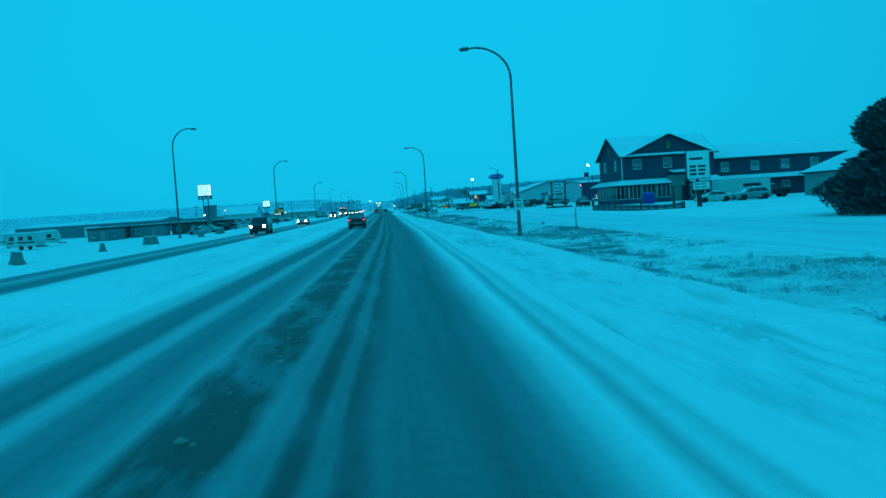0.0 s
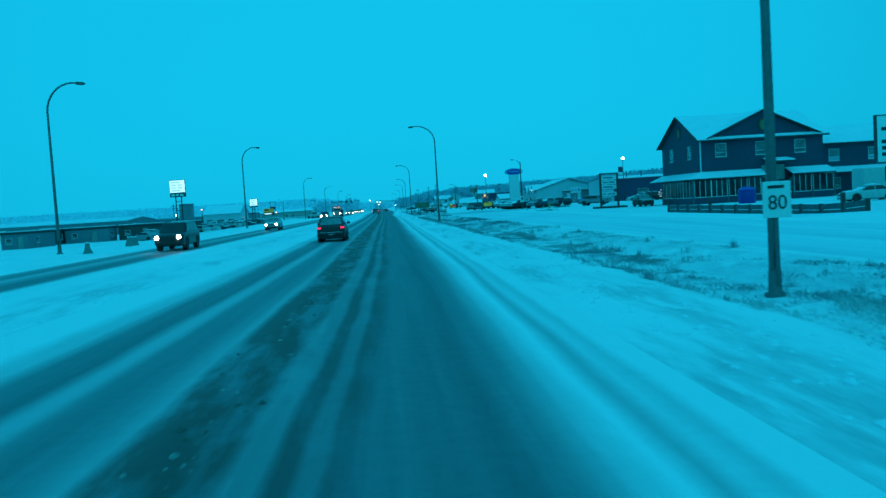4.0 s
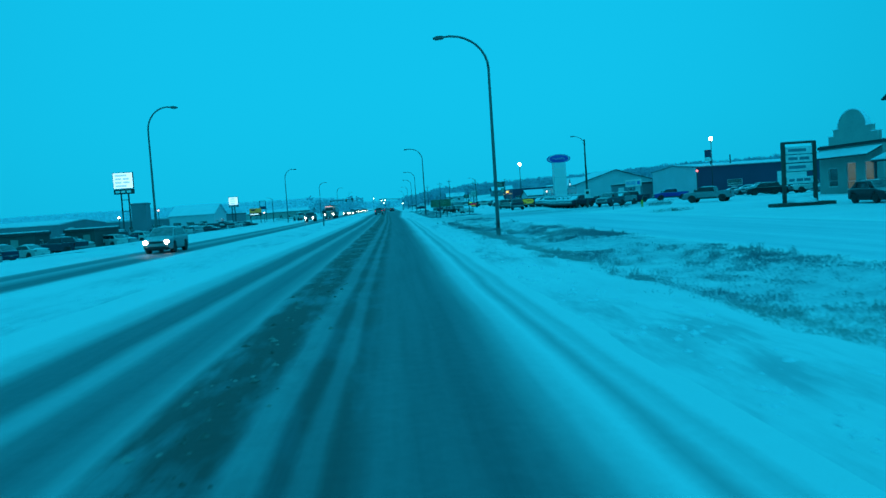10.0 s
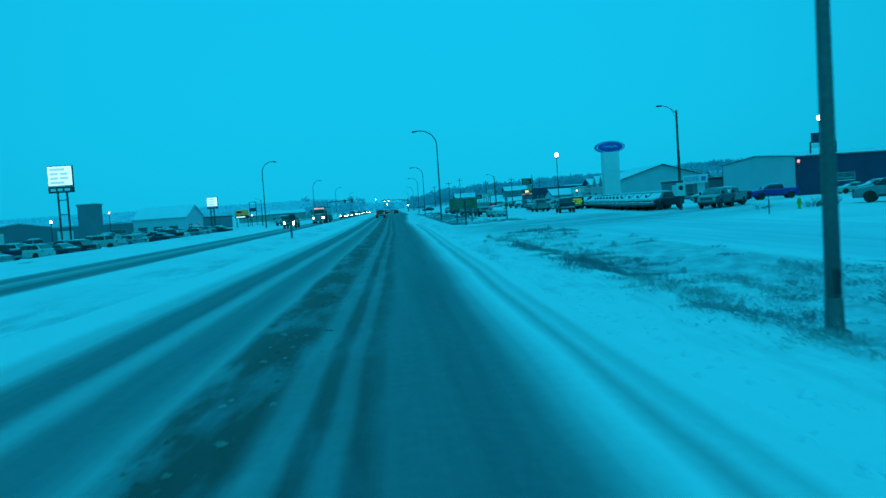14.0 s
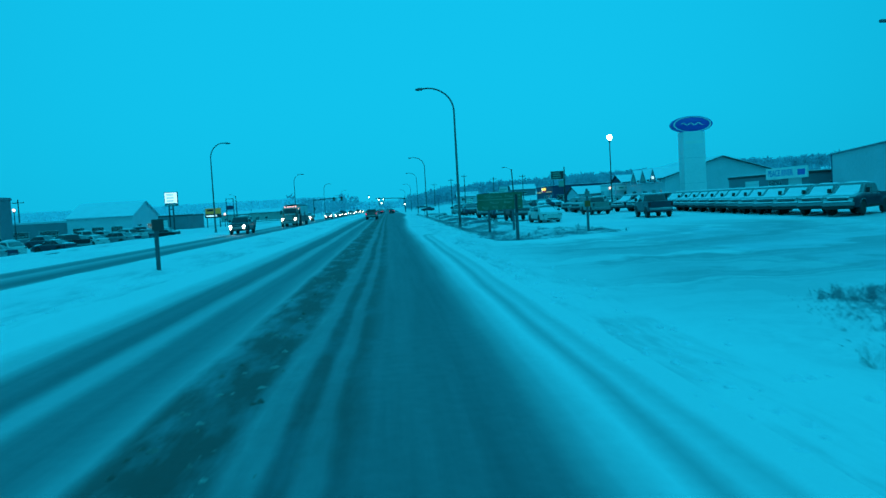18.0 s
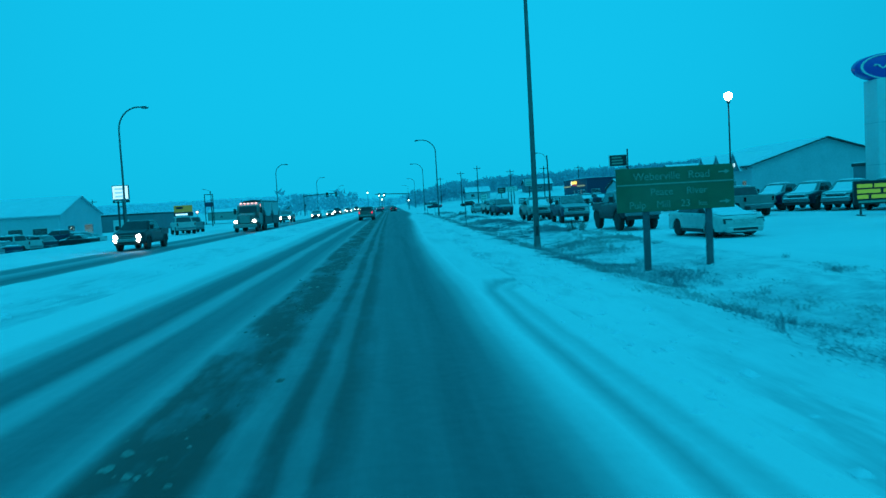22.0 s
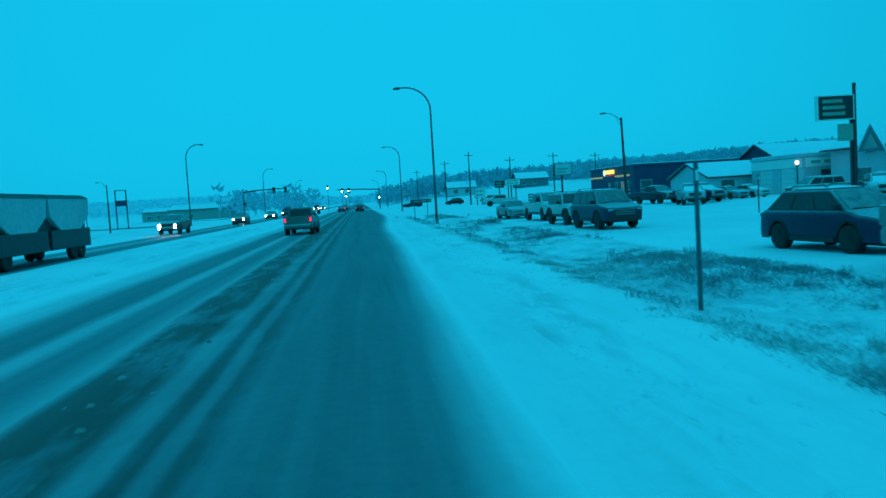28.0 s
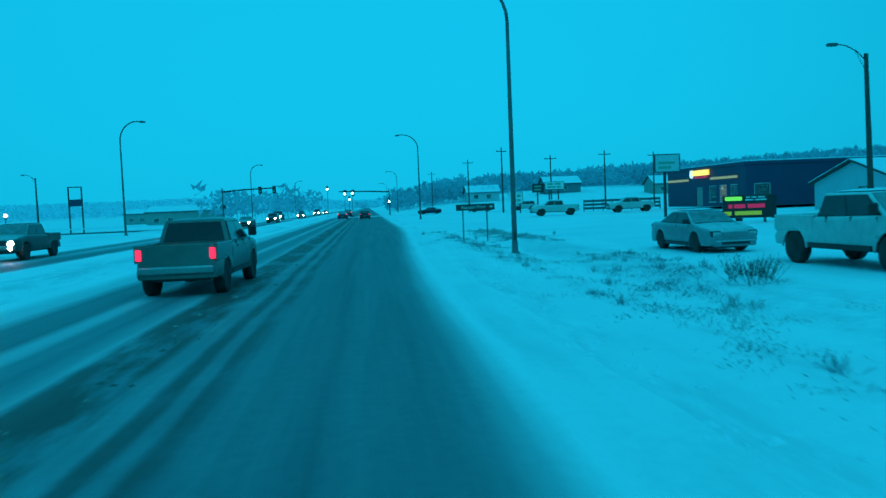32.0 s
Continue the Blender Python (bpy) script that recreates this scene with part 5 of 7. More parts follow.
def traffic_mast(x, y, turn, height, reach, heads, lit):
    root = thing("traffic_signal_mast", "steel mast arm carrying traffic signal heads", "traffic light", pose(x, y, 0.05, 0, 0, turn), "traffic signals")
    part("pole", tube([(0, 0, 0), (0, 0, height + 0.4)], [0.15, 0.11]), STEEL, root)
    part("arm", tube([(0, 0, height - 0.3), (reach * 0.4, 0, height), (reach, 0, height + 0.15)], [0.16, 0.14, 0.12], 8), DARK_STEEL, root)
    for u in heads:
        hd = part("signal_head", boxes((u - 0.2, u + 0.2, -0.15, 0.1, height - 0.75, height + 0.35), bevel=0.03), SIGN_BLACK, root)
        part("backboard", boxes((u - 0.34, u + 0.34, 0.1, 0.12, height - 0.9, height + 0.5)), SIGN_BLACK, root)
        for k, m in enumerate((SIGNAL_GREEN if lit else LENS, AMBER, TAIL)):
            part("signal_lens", lathe([(0.13, 0), (0.12, 0.03), (0, 0.05)], 12), m, hd, at=pose(u, -0.15, height - 0.52 + 0.34 * k, 90, 0, 0))
    hd = part("signal_head", boxes((0.15, 0.5, -0.15, 0.1, 2.5, 3.5), bevel=0.03), SIGN_BLACK, root)
    part("signal_lens", lathe([(0.15, 0), (0.14, 0.03), (0, 0.05)], 12), SIGNAL_GREEN if lit else LENS, hd, at=pose(0.33, -0.15, 2.75, 90, 0, 0))


traffic_mast(-24.7, 443, 0, 6.3, 10.2, (7.2, 9.9), False)
traffic_mast(8.2, 470, 180, 5.6, 11.5, (8.3, 10.1), False)
for x, y, z in ((8.0, 466, 3.1), (-0.2, 466, 5.3), (-1.9, 466, 5.2), (-5.7, 466, 6.4), (-0.9, 466, 3.9)):
    root = thing("signal_lamp", "green-lit traffic signal on a post", "traffic light", pose(x, y, 0), "traffic signals")
    part("post", tube([(0, 0, 0.05), (0, 0, z)], [0.05, 0.05], 6), DARK_STEEL, root)
    hd = part("signal_head", boxes((-0.2, 0.2, -0.12, 0.12, z - 0.35, z + 0.75), bevel=0.03), SIGN_BLACK, root)
    part("signal_lens", lathe([(0.24, 0), (0.2, 0.06), (0, 0.1)], 12), SIGNAL_GREEN, hd, at=pose(0, -0.12, z, 90, 0, 0))


# ---- roadside signs ----
def bars(parent, x0, x1, z0, z1, y, rows, material, seed=1, name="text_bar"):
    """Unreadable lettering as plain bars on a board's south face. rows: bars in each line."""
    rnd = random.Random(seed)
    n = len(rows)
    for i, count in enumerate(rows):
        h = (z1 - z0) / n
        zc = z1 - h * (i + 0.5)
        u = x0
        total = x1 - x0
        for k in range(count):
            w = total / count * rnd.uniform(0.7, 0.92)
            part(name, boxes((u, u + w, y - 0.008, y, zc - h * 0.28, zc + h * 0.28)), material, parent)
            u += total / count


def board_sign(name, label, x, y, width, z0, z1, sheet_mat, post_mat, posts, category="sign", turn=0, thick=0.05, z=None, rim=None, post_r=0.06):
    """A board between z0 and z1 whose west end stands at x; posts: metres along it."""
    gz = ground_height(x, y) if z is None else z
    root = thing(name, label, category, pose(x, y, gz, 0, 0, turn))
    brd = part("board", boxes((0, width, -thick / 2, thick / 2, z0 - gz, z1 - gz), bevel=0.012), sheet_mat, root)
    if rim:
        for d in ((0, width, z0 - gz - 0.06, z0 - gz), (0, width, z1 - gz, z1 - gz + 0.06), (-0.06, 0, z0 - gz - 0.06, z1 - gz + 0.06), (width, width + 0.06, z0 - gz - 0.06, z1 - gz + 0.06)):
            part("rim", boxes((d[0], d[1], -thick / 2 - 0.03, thick / 2 + 0.03, d[2], d[3])), rim, root)
    for u in posts:
        part("post", boxes((u - post_r, u + post_r, thick / 2 + 0.003, thick / 2 + 2 * post_r, -0.05, z1 - gz - 0.08), bevel=0.01), post_mat, root)
    return root, brd, gz


s, brd, gz = board_sign("guide_sign", "green highway guide sign on two timber posts, lettering frosted over", 8.25, 217.5, 3.36, 1.44, 2.66, SIGN_GREEN, WOOD, (0.85, 2.65), post_r=0.08)
for word, size, x, z in (("Weberville", 0.3, 1.15, 2.41), ("Road", 0.3, 2.36, 2.41), ("Peace", 0.28, 1.28, 1.97), ("River", 0.28, 2.28, 1.97), ("Pulp", 0.28, 0.58, 1.62), ("Mill", 0.28, 1.32, 1.62), ("23", 0.28, 1.95, 1.62), ("km", 0.2, 2.45, 1.6)):
    lettering(word, size, SIGN_FROST, brd, pose(x, -0.031, z - gz, 90, 0, 0), "word")
for zz in (2.45, 1.62):
    part("arrow", prism([(2.92, -0.02), (3.1, -0.02), (3.1, -0.07), (3.24, 0), (3.1, 0.07), (3.1, 0.02), (2.92, 0.02)], -0.034, -0.027, "y"), SIGN_FROST, brd, at=pose(0, 0, zz - gz))
part("divider", boxes((0.02, 3.38, -0.036, -0.026, 2.18 - gz, 2.22 - gz)), SIGN_FROST, brd)
s, brd, gz = board_sign("direction_sign", "dark direction sign on two thin posts by the verge", 7.6, 327.0, 2.0, 1.66, 1.98, SIGN_BROWN, STEEL, (0.35, 1.6), post_r=0.03)
lettering("Auction Mart", 0.24, SIGN_WHITE, brd, pose(0.9, -0.033, 1.82 - gz, 90, 0, 0))
part("arrow", prism([(1.72, -0.03), (1.82, -0.03), (1.82, -0.08), (1.93, 0), (1.82, 0.08), (1.82, 0.03), (1.72, 0.03)], -0.034, -0.028, "y"), SIGN_WHITE, brd, at=pose(0, 0, 1.82 - gz))
s, brd, gz = board_sign("speed_sign", "white speed limit sign strapped to a street lamp", 8.57, 50.3, 0.6, 1.35, 2.1, SIGN_WHITE, STEEL, (0.3,), z=0, post_r=0.04)
lettering("80", 0.42, SIGN_BLACK, brd, pose(0.3, -0.03, 1.65, 90, 0, 0))
bars(brd, 0.1, 0.54, 1.93, 2.04, -0.026, (1,), SIGN_BLACK, 41)
s, brd, gz = board_sign("median_sign", "dark sign board on a stout timber post in the median", -7.5, 191.3, 0.75, 1.65, 2.1, SIGN_BROWN, WOOD, (0.1,), post_r=0.065, turn=-40)
s, brd, gz = board_sign("marker_sign", "small sign seen edge-on atop a timber post", 8.75, 203.0, 0.12, 1.4, 2.4, SIGN_BROWN, WOOD, (0.06,), post_r=0.08)
for x, y, h, m in ((11.6, 46.5, 1.35, STEEL), (8.3, 263.2, 2.45, WOOD), (26.45, 173.9, 1.3, WOOD), (-17.2, 157.5, 1.6, WOOD), (26.3, 295.5, 2.3, WOOD), (27.9, 168.5, 0.0, None)):
    if m is None:
        continue
    root = thing("marker_post", "slim roadside post standing in the snow", "post", pose(x, y, ground_height(x, y)), "roadside posts")
    r = 0.03 if m is STEEL else 0.032
    part("post", boxes((-r, r, -r, r, -0.05, h), bevel=0.008), m, root)
    part("reflector", boxes((-r * 0.8, r * 0.8, -r - 0.006, -r, h - 0.3, h - 0.12)), SIGN_WHITE, root)
root = thing("marker_post", "lot entrance post with an orange diamond marker", "post", pose(13.4, 205.5, 0), "roadside posts")
part("post", boxes((-0.06, 0.06, -0.06, 0.06, -0.05, 2.5), bevel=0.01), WOOD, root)
part("marker", boxes((-0.17, 0.17, -0.085, -0.06, 1.45, 1.8)), ORANGE, root)
part("plate", boxes((-0.15, 0.15, -0.085, -0.06, 2.05, 2.35)), PLATE, root)
for x, y in ((31.75, 180.0),):
    root = thing("fire_hydrant", "snow-capped yellowish fire hydrant by the verge", "hydrant", pose(x, y, 0.0))
    part("barrel", lathe([(0.17, 0), (0.17, 0.06), (0.11, 0.08), (0.11, 0.6), (0.15, 0.62), (0.15, 0.68), (0.1, 0.8), (0, 0.86)], 12), SIGN_YELLOW, root)
    for sx in (-1, 1):
        part("outlet", lathe([(0.06, 0), (0.06, 0.1), (0, 0.1)], 8), SIGN_YELLOW, root, at=pose(sx * 0.1, 0, 0.48, 0, 90 * sx, 0))


def pylon(name, label, x, y, width, z0, z1, lower=0.0, legs=(0.2, 0.8), lit=True, rows=(1, 2, 2, 1), bar=None, z=0.0):
    root = thing(name, label, "sign", pose(x, y, z))
    cab = part("cabinet", boxes((0, width, -0.25, 0.25, z0, z1), bevel=0.06), DARK_STEEL, root)
    face = part("face", boxes((0.12, width - 0.12, -0.262, -0.25, z0 + 0.12, z1 - 0.12)), LIT_WHITE if lit else SIGN_WHITE, cab, "lit white sign face" if lit else "white sign face")
    bars(face, 0.5, width - 0.5, z0 + 0.25, z1 - 0.3, -0.264, rows, bar or SIGN_FROST, 3)
    if lower:
        low = part("lower_cabinet", boxes((0, width, -0.22, 0.22, z0 - lower, z0 - 0.08), bevel=0.03), DARK_STEEL, root)
        bars(low, 0.4, width - 0.4, z0 - lower + 0.1, z0 - 0.2, -0.224, (3,), SIGN_WHITE, 4)
    for u in legs:
        part("leg", boxes((width * u - 0.14, width * u + 0.14, -0.14, 0.14, -1.15, z0 - lower), bevel=0.02), DARK_STEEL, root)
    for zz in ((z0 - lower) * 0.55, (z0 - lower) * 0.85):
        part("crossbar", boxes((width * legs[0] + 0.15, width * legs[-1] - 0.15, -0.08, 0.08, zz - 0.08, zz + 0.08)), DARK_STEEL, root)
    return root


pylon("pylon_sign", "tall lit white dealer sign on two dark steel legs", -60.4, 270.5, 4.5, 10.0, 13.7, 1.2, (0.34, 0.70), True, (1, 2, 2, 1), LIT_PALE)
pylon("pylon_sign", "lit square white dealer sign on two steel legs", -51.2, 352, 3.1, 5.9, 8.6, 0.6, (0.3, 0.6), True, (1, 1, 1), LIT_PALE)


def plain_pylon(name, label, x, y, width, z0, z1, post_u, face_m, rows, bar, seed=1, turn=0, rim=DARK_STEEL):
    s, brd, gz = board_sign(name, label, x, y, width, z0, z1, face_m, DARK_STEEL, post_u, turn=turn, thick=0.25, z=0, rim=rim, post_r=0.11)
    bars(brd, width * 0.12, width * 0.88, z0 + 0.1 * (z1 - z0), z1 - 0.08 * (z1 - z0), -0.127, rows, bar, seed)
    return s


plain_pylon("hotel_sign", "white hotel pylon sign with dark lettering above the forecourt", 34.0, 85.5, 2.6, 3.05, 6.15, (1.3,), SIGN_WHITE, (0, 1, 0, 2, 2, 2), SIGN_BLACK, 7)
plain_pylon("hotel_sign", "smaller white board below the hotel sign", 34.4, 85.0, 1.9, 1.85, 2.7, (0.95,), SIGN_WHITE, (2, 2), SIGN_FROST, 9)
FADED_INK = mat("faded_ink", (0.2, 0.22, 0.28), 0.7)
WEATHERED = mat("weathered_panel", (0.72, 0.73, 0.75), 0.6, 0, 3, 0.3)
s = thing("lot_sign", "framed announcement sign with snowy panels above a planter", "sign", pose(31.9, 146, 0))
for u in (0.12, 2.63):
    part("post", boxes((u - 0.13, u + 0.13, -0.13, 0.13, -0.1, 5.0), bevel=0.02), POLE_WOOD, s)
part("crossbar", boxes((0.26, 2.49, -0.1, 0.1, 4.84, 5.0), bevel=0.015), POLE_WOOD, s)
part("snow_cover", boxes((0.1, 2.65, -0.12, 0.12, 5.002, 5.06), bevel=0.02), SNOW_CAP, s)
for k, (za, zb) in enumerate(((4.05, 4.62), (3.4, 3.98), (2.72, 3.32), (1.75, 2.3))):
    p = part("panel", boxes((0.3, 2.45, -0.08, 0.08, za, zb), bevel=0.02), WEATHERED, s)
    part("panel_rim", boxes((0.27, 2.48, -0.06, 0.06, za - 0.045, za - 0.003)), DARK_STEEL, p)
    bars(p, 0.5, 2.3, za + 0.1, zb - 0.08, -0.084, (1, 2, 1, 3)[k:k + 1], FADED_INK, 11 + k)
root = thing("planter", "low timber planter heaped with snow", "planter", pose(33.2, 145.6, 0))
part("edging", boxes((-2.3, 2.3, -0.8, 0.9, 0, 0.3), bevel=0.03), POLE_WOOD, root)
part("snow_heap", lathe([(1.2, 0.0), (1.0, 0.25), (0.5, 0.45), (0, 0.5)], 12), SNOW_CAP, root, at=pose(0, 0, 0.29))
s = plain_pylon("lot_sign", "dark green shop sign hung from a tall post", 30.0, 295.3, 2.2, 5.3, 6.65, (2.33,), mat("dark_green_board", (0.008, 0.02, 0.022), 0.5, 0, 2, 0.3), (1, 1, 1), SIGN_FROST, 13, rim=SIGN_WHITE)
part("mast", boxes((2.28, 2.42, -0.09, 0.09, -0.05, 7.4), bevel=0.01), DARK_STEEL, s)
part("lower_board", boxes((1.3, 2.2, -0.1, 0.1, 4.0, 5.0), bevel=0.02), SIGN_FROST, s)
plain_pylon("shop_sign", "frosted white sign with a dark peak emblem on a post", 29.6, 357.5, 2.3, 4.2, 5.75, (1.0,), mat("frosted_board", (0.5, 0.52, 0.53), 0.5, 0, 2, 0.2), (0, 1, 1), SIGN_FROST, 15)
s = plain_pylon("billboard", "white roadside billboard on two dark posts", 36.9, 435, 3.6, 4.0, 5.4, (0.8, 2.6), SIGN_WHITE, (2, 3), SIGN_FROST, 17)
plain_pylon("billboard", "dark billboard beside the white one", 34.9, 437, 2.1, 3.6, 5.1, (1.0,), SIGN_BROWN, (1, 1), SIGN_FROST, 19)
plain_pylon("shop_sign", "pale sign board beside the side road", 27.4, 419, 1.9, 1.6, 3.4, (0.4, 1.5), SIGN_WHITE, (2, 2), SIGN_FROST, 21)
root = thing("message_board", "black trailer message board with lit coloured lettering", "sign", pose(26.5, 337.0, 0.03, 0, 0, -22))
cab = part("cabinet", boxes((0, 3.3, -0.18, 0.18, 0.3, 1.8), bevel=0.03), SIGN_BLACK, root)
for z, m, spans in ((1.58, LIT_GREEN, ((0.15, 1.2),)), (1.65, SIGN_WHITE, ((1.45, 1.7), (1.8, 2.1), (2.2, 2.6))), (1.48, SIGN_WHITE, ((1.4, 1.9), (2.0, 2.7))), (1.08, LIT_CRIMSON, ((0.35, 0.6), (0.7, 1.4), (1.55, 2.6))), (0.62, LIT_YELLOWGREEN, ((0.1, 0.55), (0.75, 2.4)))):
    for a, b in spans:
        hgt = 0.13 if m is not SIGN_WHITE else 0.045
        part("letter_block", boxes((a, b, -0.192, -0.18, z - hgt, z + hgt)), m, cab)
for u in (0.4, 2.6):
    part("leg", boxes((u - 0.05, u + 0.05, -0.4, 0.4, 0, 0.3)), DARK_STEEL, root)
part("tow_bar", boxes((3.0, 4.2, -0.06, 0.06, 0.25, 0.35)), DARK_STEEL, root)
root = thing("message_board", "black message board with lit lime lettering on a skid", "sign", pose(26.6, 236.6, 0.03, 0, 0, -14))
cab = part("cabinet", boxes((0, 2.6, -0.14, 0.14, 0.6, 1.85), bevel=0.03), SIGN_BLACK, root)
for k, spans in enumerate((((0.15, 0.9), (1.0, 2.3)), ((0.15, 1.3), (1.45, 2.4)), ((0.15, 0.7), (0.85, 2.2)))):
    for a, b in spans:
        part("letter_block", boxes((a, b, -0.152, -0.14, 1.48 - 0.29 * k, 1.68 - 0.29 * k)), LIT_YELLOWGREEN, cab)
part("letter_block", boxes((0.2, 2.3, -0.152, -0.14, 0.68, 0.8)), SIGN_FROST, cab)
for u in (0.35, 2.25):
    part("leg", boxes((u - 0.04, u + 0.04, -0.05, 0.05, 0.04, 0.6)), DARK_STEEL, root)
    part("skid", boxes((u - 0.05, u + 0.05, -0.6, 0.6, -0.01, 0.05)), DARK_STEEL, root)
root = thing("frame_sign", "bare steel sign frame with one dark panel", "sign", pose(-57.6, 455, 0))
for u in (0, 2.6):
    part("leg", boxes((u - 0.12, u + 0.12, -0.12, 0.12, -1.1, 8.4)), DARK_STEEL, root)
part("top_bar", boxes((-0.12, 2.72, -0.1, 0.1, 8.4, 8.6)), DARK_STEEL, root)
part("panel", boxes((0.12, 2.48, -0.1, 0.1, 4.6, 6.0), bevel=0.03), NAVY_PANEL, root)
root = thing("shop_front_sign", "yellow shop sign with a dark base strip and pale bar", "sign", pose(-53.4, 402.5, 0.0))
part("board", boxes((0, 4.6, -0.15, 0.15, 3.1, 4.8), bevel=0.04), DIM_YELLOW_GLOW, root)
part("strip", boxes((-0.1, 4.7, -0.2, 0.2, 1.9, 3.08), bevel=0.03), SIGN_BROWN, root)
part("pale_bar", boxes((0.3, 3.4, -0.215, -0.2, 2.3, 2.7)), LIT_WHITE, root)
part("letter_bar", boxes((0.5, 2.3, -0.165, -0.15, 3.9, 4.5)), SIGN_BLACK, root)
for u in (0.4, 4.2):
    part("leg", boxes((u - 0.12, u + 0.12, -0.12, 0.12, -1.1, 1.9)), DARK_STEEL, root)


# ---- buildings ----
def wall_cells(length, height, openings):
    us = sorted({0.0, length, *[v for o in openings for v in o[:2]]})
    out = []
    for a, b in zip(us, us[1:]):
        cuts = sorted((o[2], o[3]) for o in openings if o[0] < (a + b) / 2 < o[1])
        z = 0.0
        for lo, hi in cuts:
            if lo > z + 0.01:
                out.append((a, b, z, lo))
            z = max(z, hi)
        if z < height - 0.01:
            out.append((a, b, z, height))
    return out


FRAME_WHITE = mat("white_window_frame", (0.62, 0.63, 0.63), 0.5, 0, 3, 0.1)
SHADE = mat("window_blind", (0.42, 0.44, 0.44), 0.8, 0, 3, 0.15)
DOOR = mat("painted_door", (0.30, 0.29, 0.27), 0.6, 0, 2, 0.2)


def put_wall(root, side, x0, x1, y0, y1, h, m, openings=(), t=0.25, name="wall"):
    """One wall with its openings, windows and doors. side: the way it faces. openings: (u0, u1, z0, z1, kind), u from west or south."""
    along_x = side in "SN"
    length = (x1 - x0) if along_x else (y1 - y0)
    def to(u0, u1, z0, z1, d0, d1):
        # d: depth inwards from the outer face
        if side == "S":
            return (x0 + u0, x0 + u1, y0 + d0, y0 + d1, z0, z1)
        if side == "N":
            return (x0 + u0, x0 + u1, y1 - d1, y1 - d0, z0, z1)
        if side == "W":
            return (x0 + d0, x0 + d1, y0 + u0, y0 + u1, z0, z1)
        return (x1 - d1, x1 - d0, y0 + u0, y0 + u1, z0, z1)
    a, b = (0, length) if along_x else (t, length - t)
    ops = [o for o in openings]
    cells = [(max(a, c[0]), min(b, c[1]), c[2], c[3]) for c in wall_cells(length, h, ops)]
    bm = boxes(*[to(*c, 0, t) for c in cells])
    bmesh.ops.remove_doubles(bm, verts=bm.verts[:], dist=0.002)
    part(name, bm, m, root)
    for u0, u1, z0, z1, kind in ops:
        if kind in ("win", "lit", "blind"):
            w = part("window", boxes(*[to(*d, 0.04, 0.14) for d in ((u0, u0 + 0.07, z0, z1), (u1 - 0.07, u1, z0, z1), (u0 + 0.07, u1 - 0.07, z0, z0 + 0.07), (u0 + 0.07, u1 - 0.07, z1 - 0.07, z1), (u0 + 0.07, u1 - 0.07, z0 + (z1 - z0) * 0.3, z0 + (z1 - z0) * 0.3 + 0.06))]), FRAME_WHITE, root)
            part("pane", boxes(to(u0 + 0.07, u1 - 0.07, z0 + 0.07, z1 - 0.07, 0.08, 0.09)), PANE, w)
            part("sill", boxes(to(u0 - 0.05, u1 + 0.05, z0 - 0.06, z0 - 0.005, -0.06, 0.04)), FRAME_WHITE, w)
            # behind plain panes a black sheet stands in for the room's shade
            back = {"lit": LIT_WARM, "blind": SHADE, "win": UNLIT_ROOM}[kind]
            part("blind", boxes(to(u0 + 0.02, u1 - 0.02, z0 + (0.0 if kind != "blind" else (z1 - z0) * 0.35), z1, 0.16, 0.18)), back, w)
        else:
            d = part("door", boxes(to(u0, u1, z0, z1, 0.08, 0.14)), DOOR if kind == "door" else FRAME_WHITE, root)
            if kind == "garage":
                for k in range(1, 5):
                    z = z0 + (z1 - z0) * k / 5
                    part("seam", boxes(to(u0, u1, z - 0.02, z + 0.02, 0.07, 0.08)), SHADE, d)
            else:
                part("handle", boxes(to(u1 - 0.18, u1 - 0.1, 0.95, 1.08, 0.03, 0.08)), CHROME, d)


def gable_roof(root, x0, x1, y0, y1, eave, ridge, axis, roof_m, wall_m, over=0.5, snow=True, thick=0.14, ends=True):
    """A pitched roof with gable walls. axis: the ridge's direction."""
    if axis == "y":
        mid = (x0 + x1) / 2
        k = (ridge - eave) / (mid - x0)
        quads = [[(x0 - over, y0 - over, eave - k * over), (x0 - over, y1 + over, eave - k * over), (mid, y1 + over, ridge), (mid, y0 - over, ridge)],
                 [(mid, y0 - over, ridge), (mid, y1 + over, ridge), (x1 + over, y1 + over, eave - k * over), (x1 + over, y0 - over, eave - k * over)]]
        if ends:
            for y in (y0, y1 - 0.2):
                part("gable", prism([(x0, eave), (x1, eave), (mid, ridge - 0.02)], y, y + 0.2, "y"), wall_m, root)
    else:
        mid = (y0 + y1) / 2
        k = (ridge - eave) / (mid - y0)
        quads = [[(x0 - over, y0 - over, eave - k * over), (x0 - over, mid, ridge), (x1 + over, mid, ridge), (x1 + over, y0 - over, eave - k * over)],
                 [(x0 - over, mid, ridge), (x0 - over, y1 + over, eave - k * over), (x1 + over, y1 + over, eave - k * over), (x1 + over, mid, ridge)]]
        if ends:
            for x in (x0, x1 - 0.2):
                part("gable", prism([(y0, eave), (y1, eave), (mid, ridge - 0.02)], x, x + 0.2, "x"), wall_m, root)
    for q in quads:
        n = (Vector(q[1]) - Vector(q[0])).cross(Vector(q[3]) - Vector(q[0]))
        if n.z < 0:
            q = q[::-1]
        r = part("roof", slab(q, thick), roof_m, root)
        if snow:
            lift = Vector((0, 0, thick * 1.02 + 0.01))
            c = sum((Vector(p) for p in q), Vector()) / 4
            part("roof_snow", slab([c + (Vector(p) - c) * 0.985 + lift for p in q], 0.1), SNOW_CAP, r, "smooth snow on the roof")


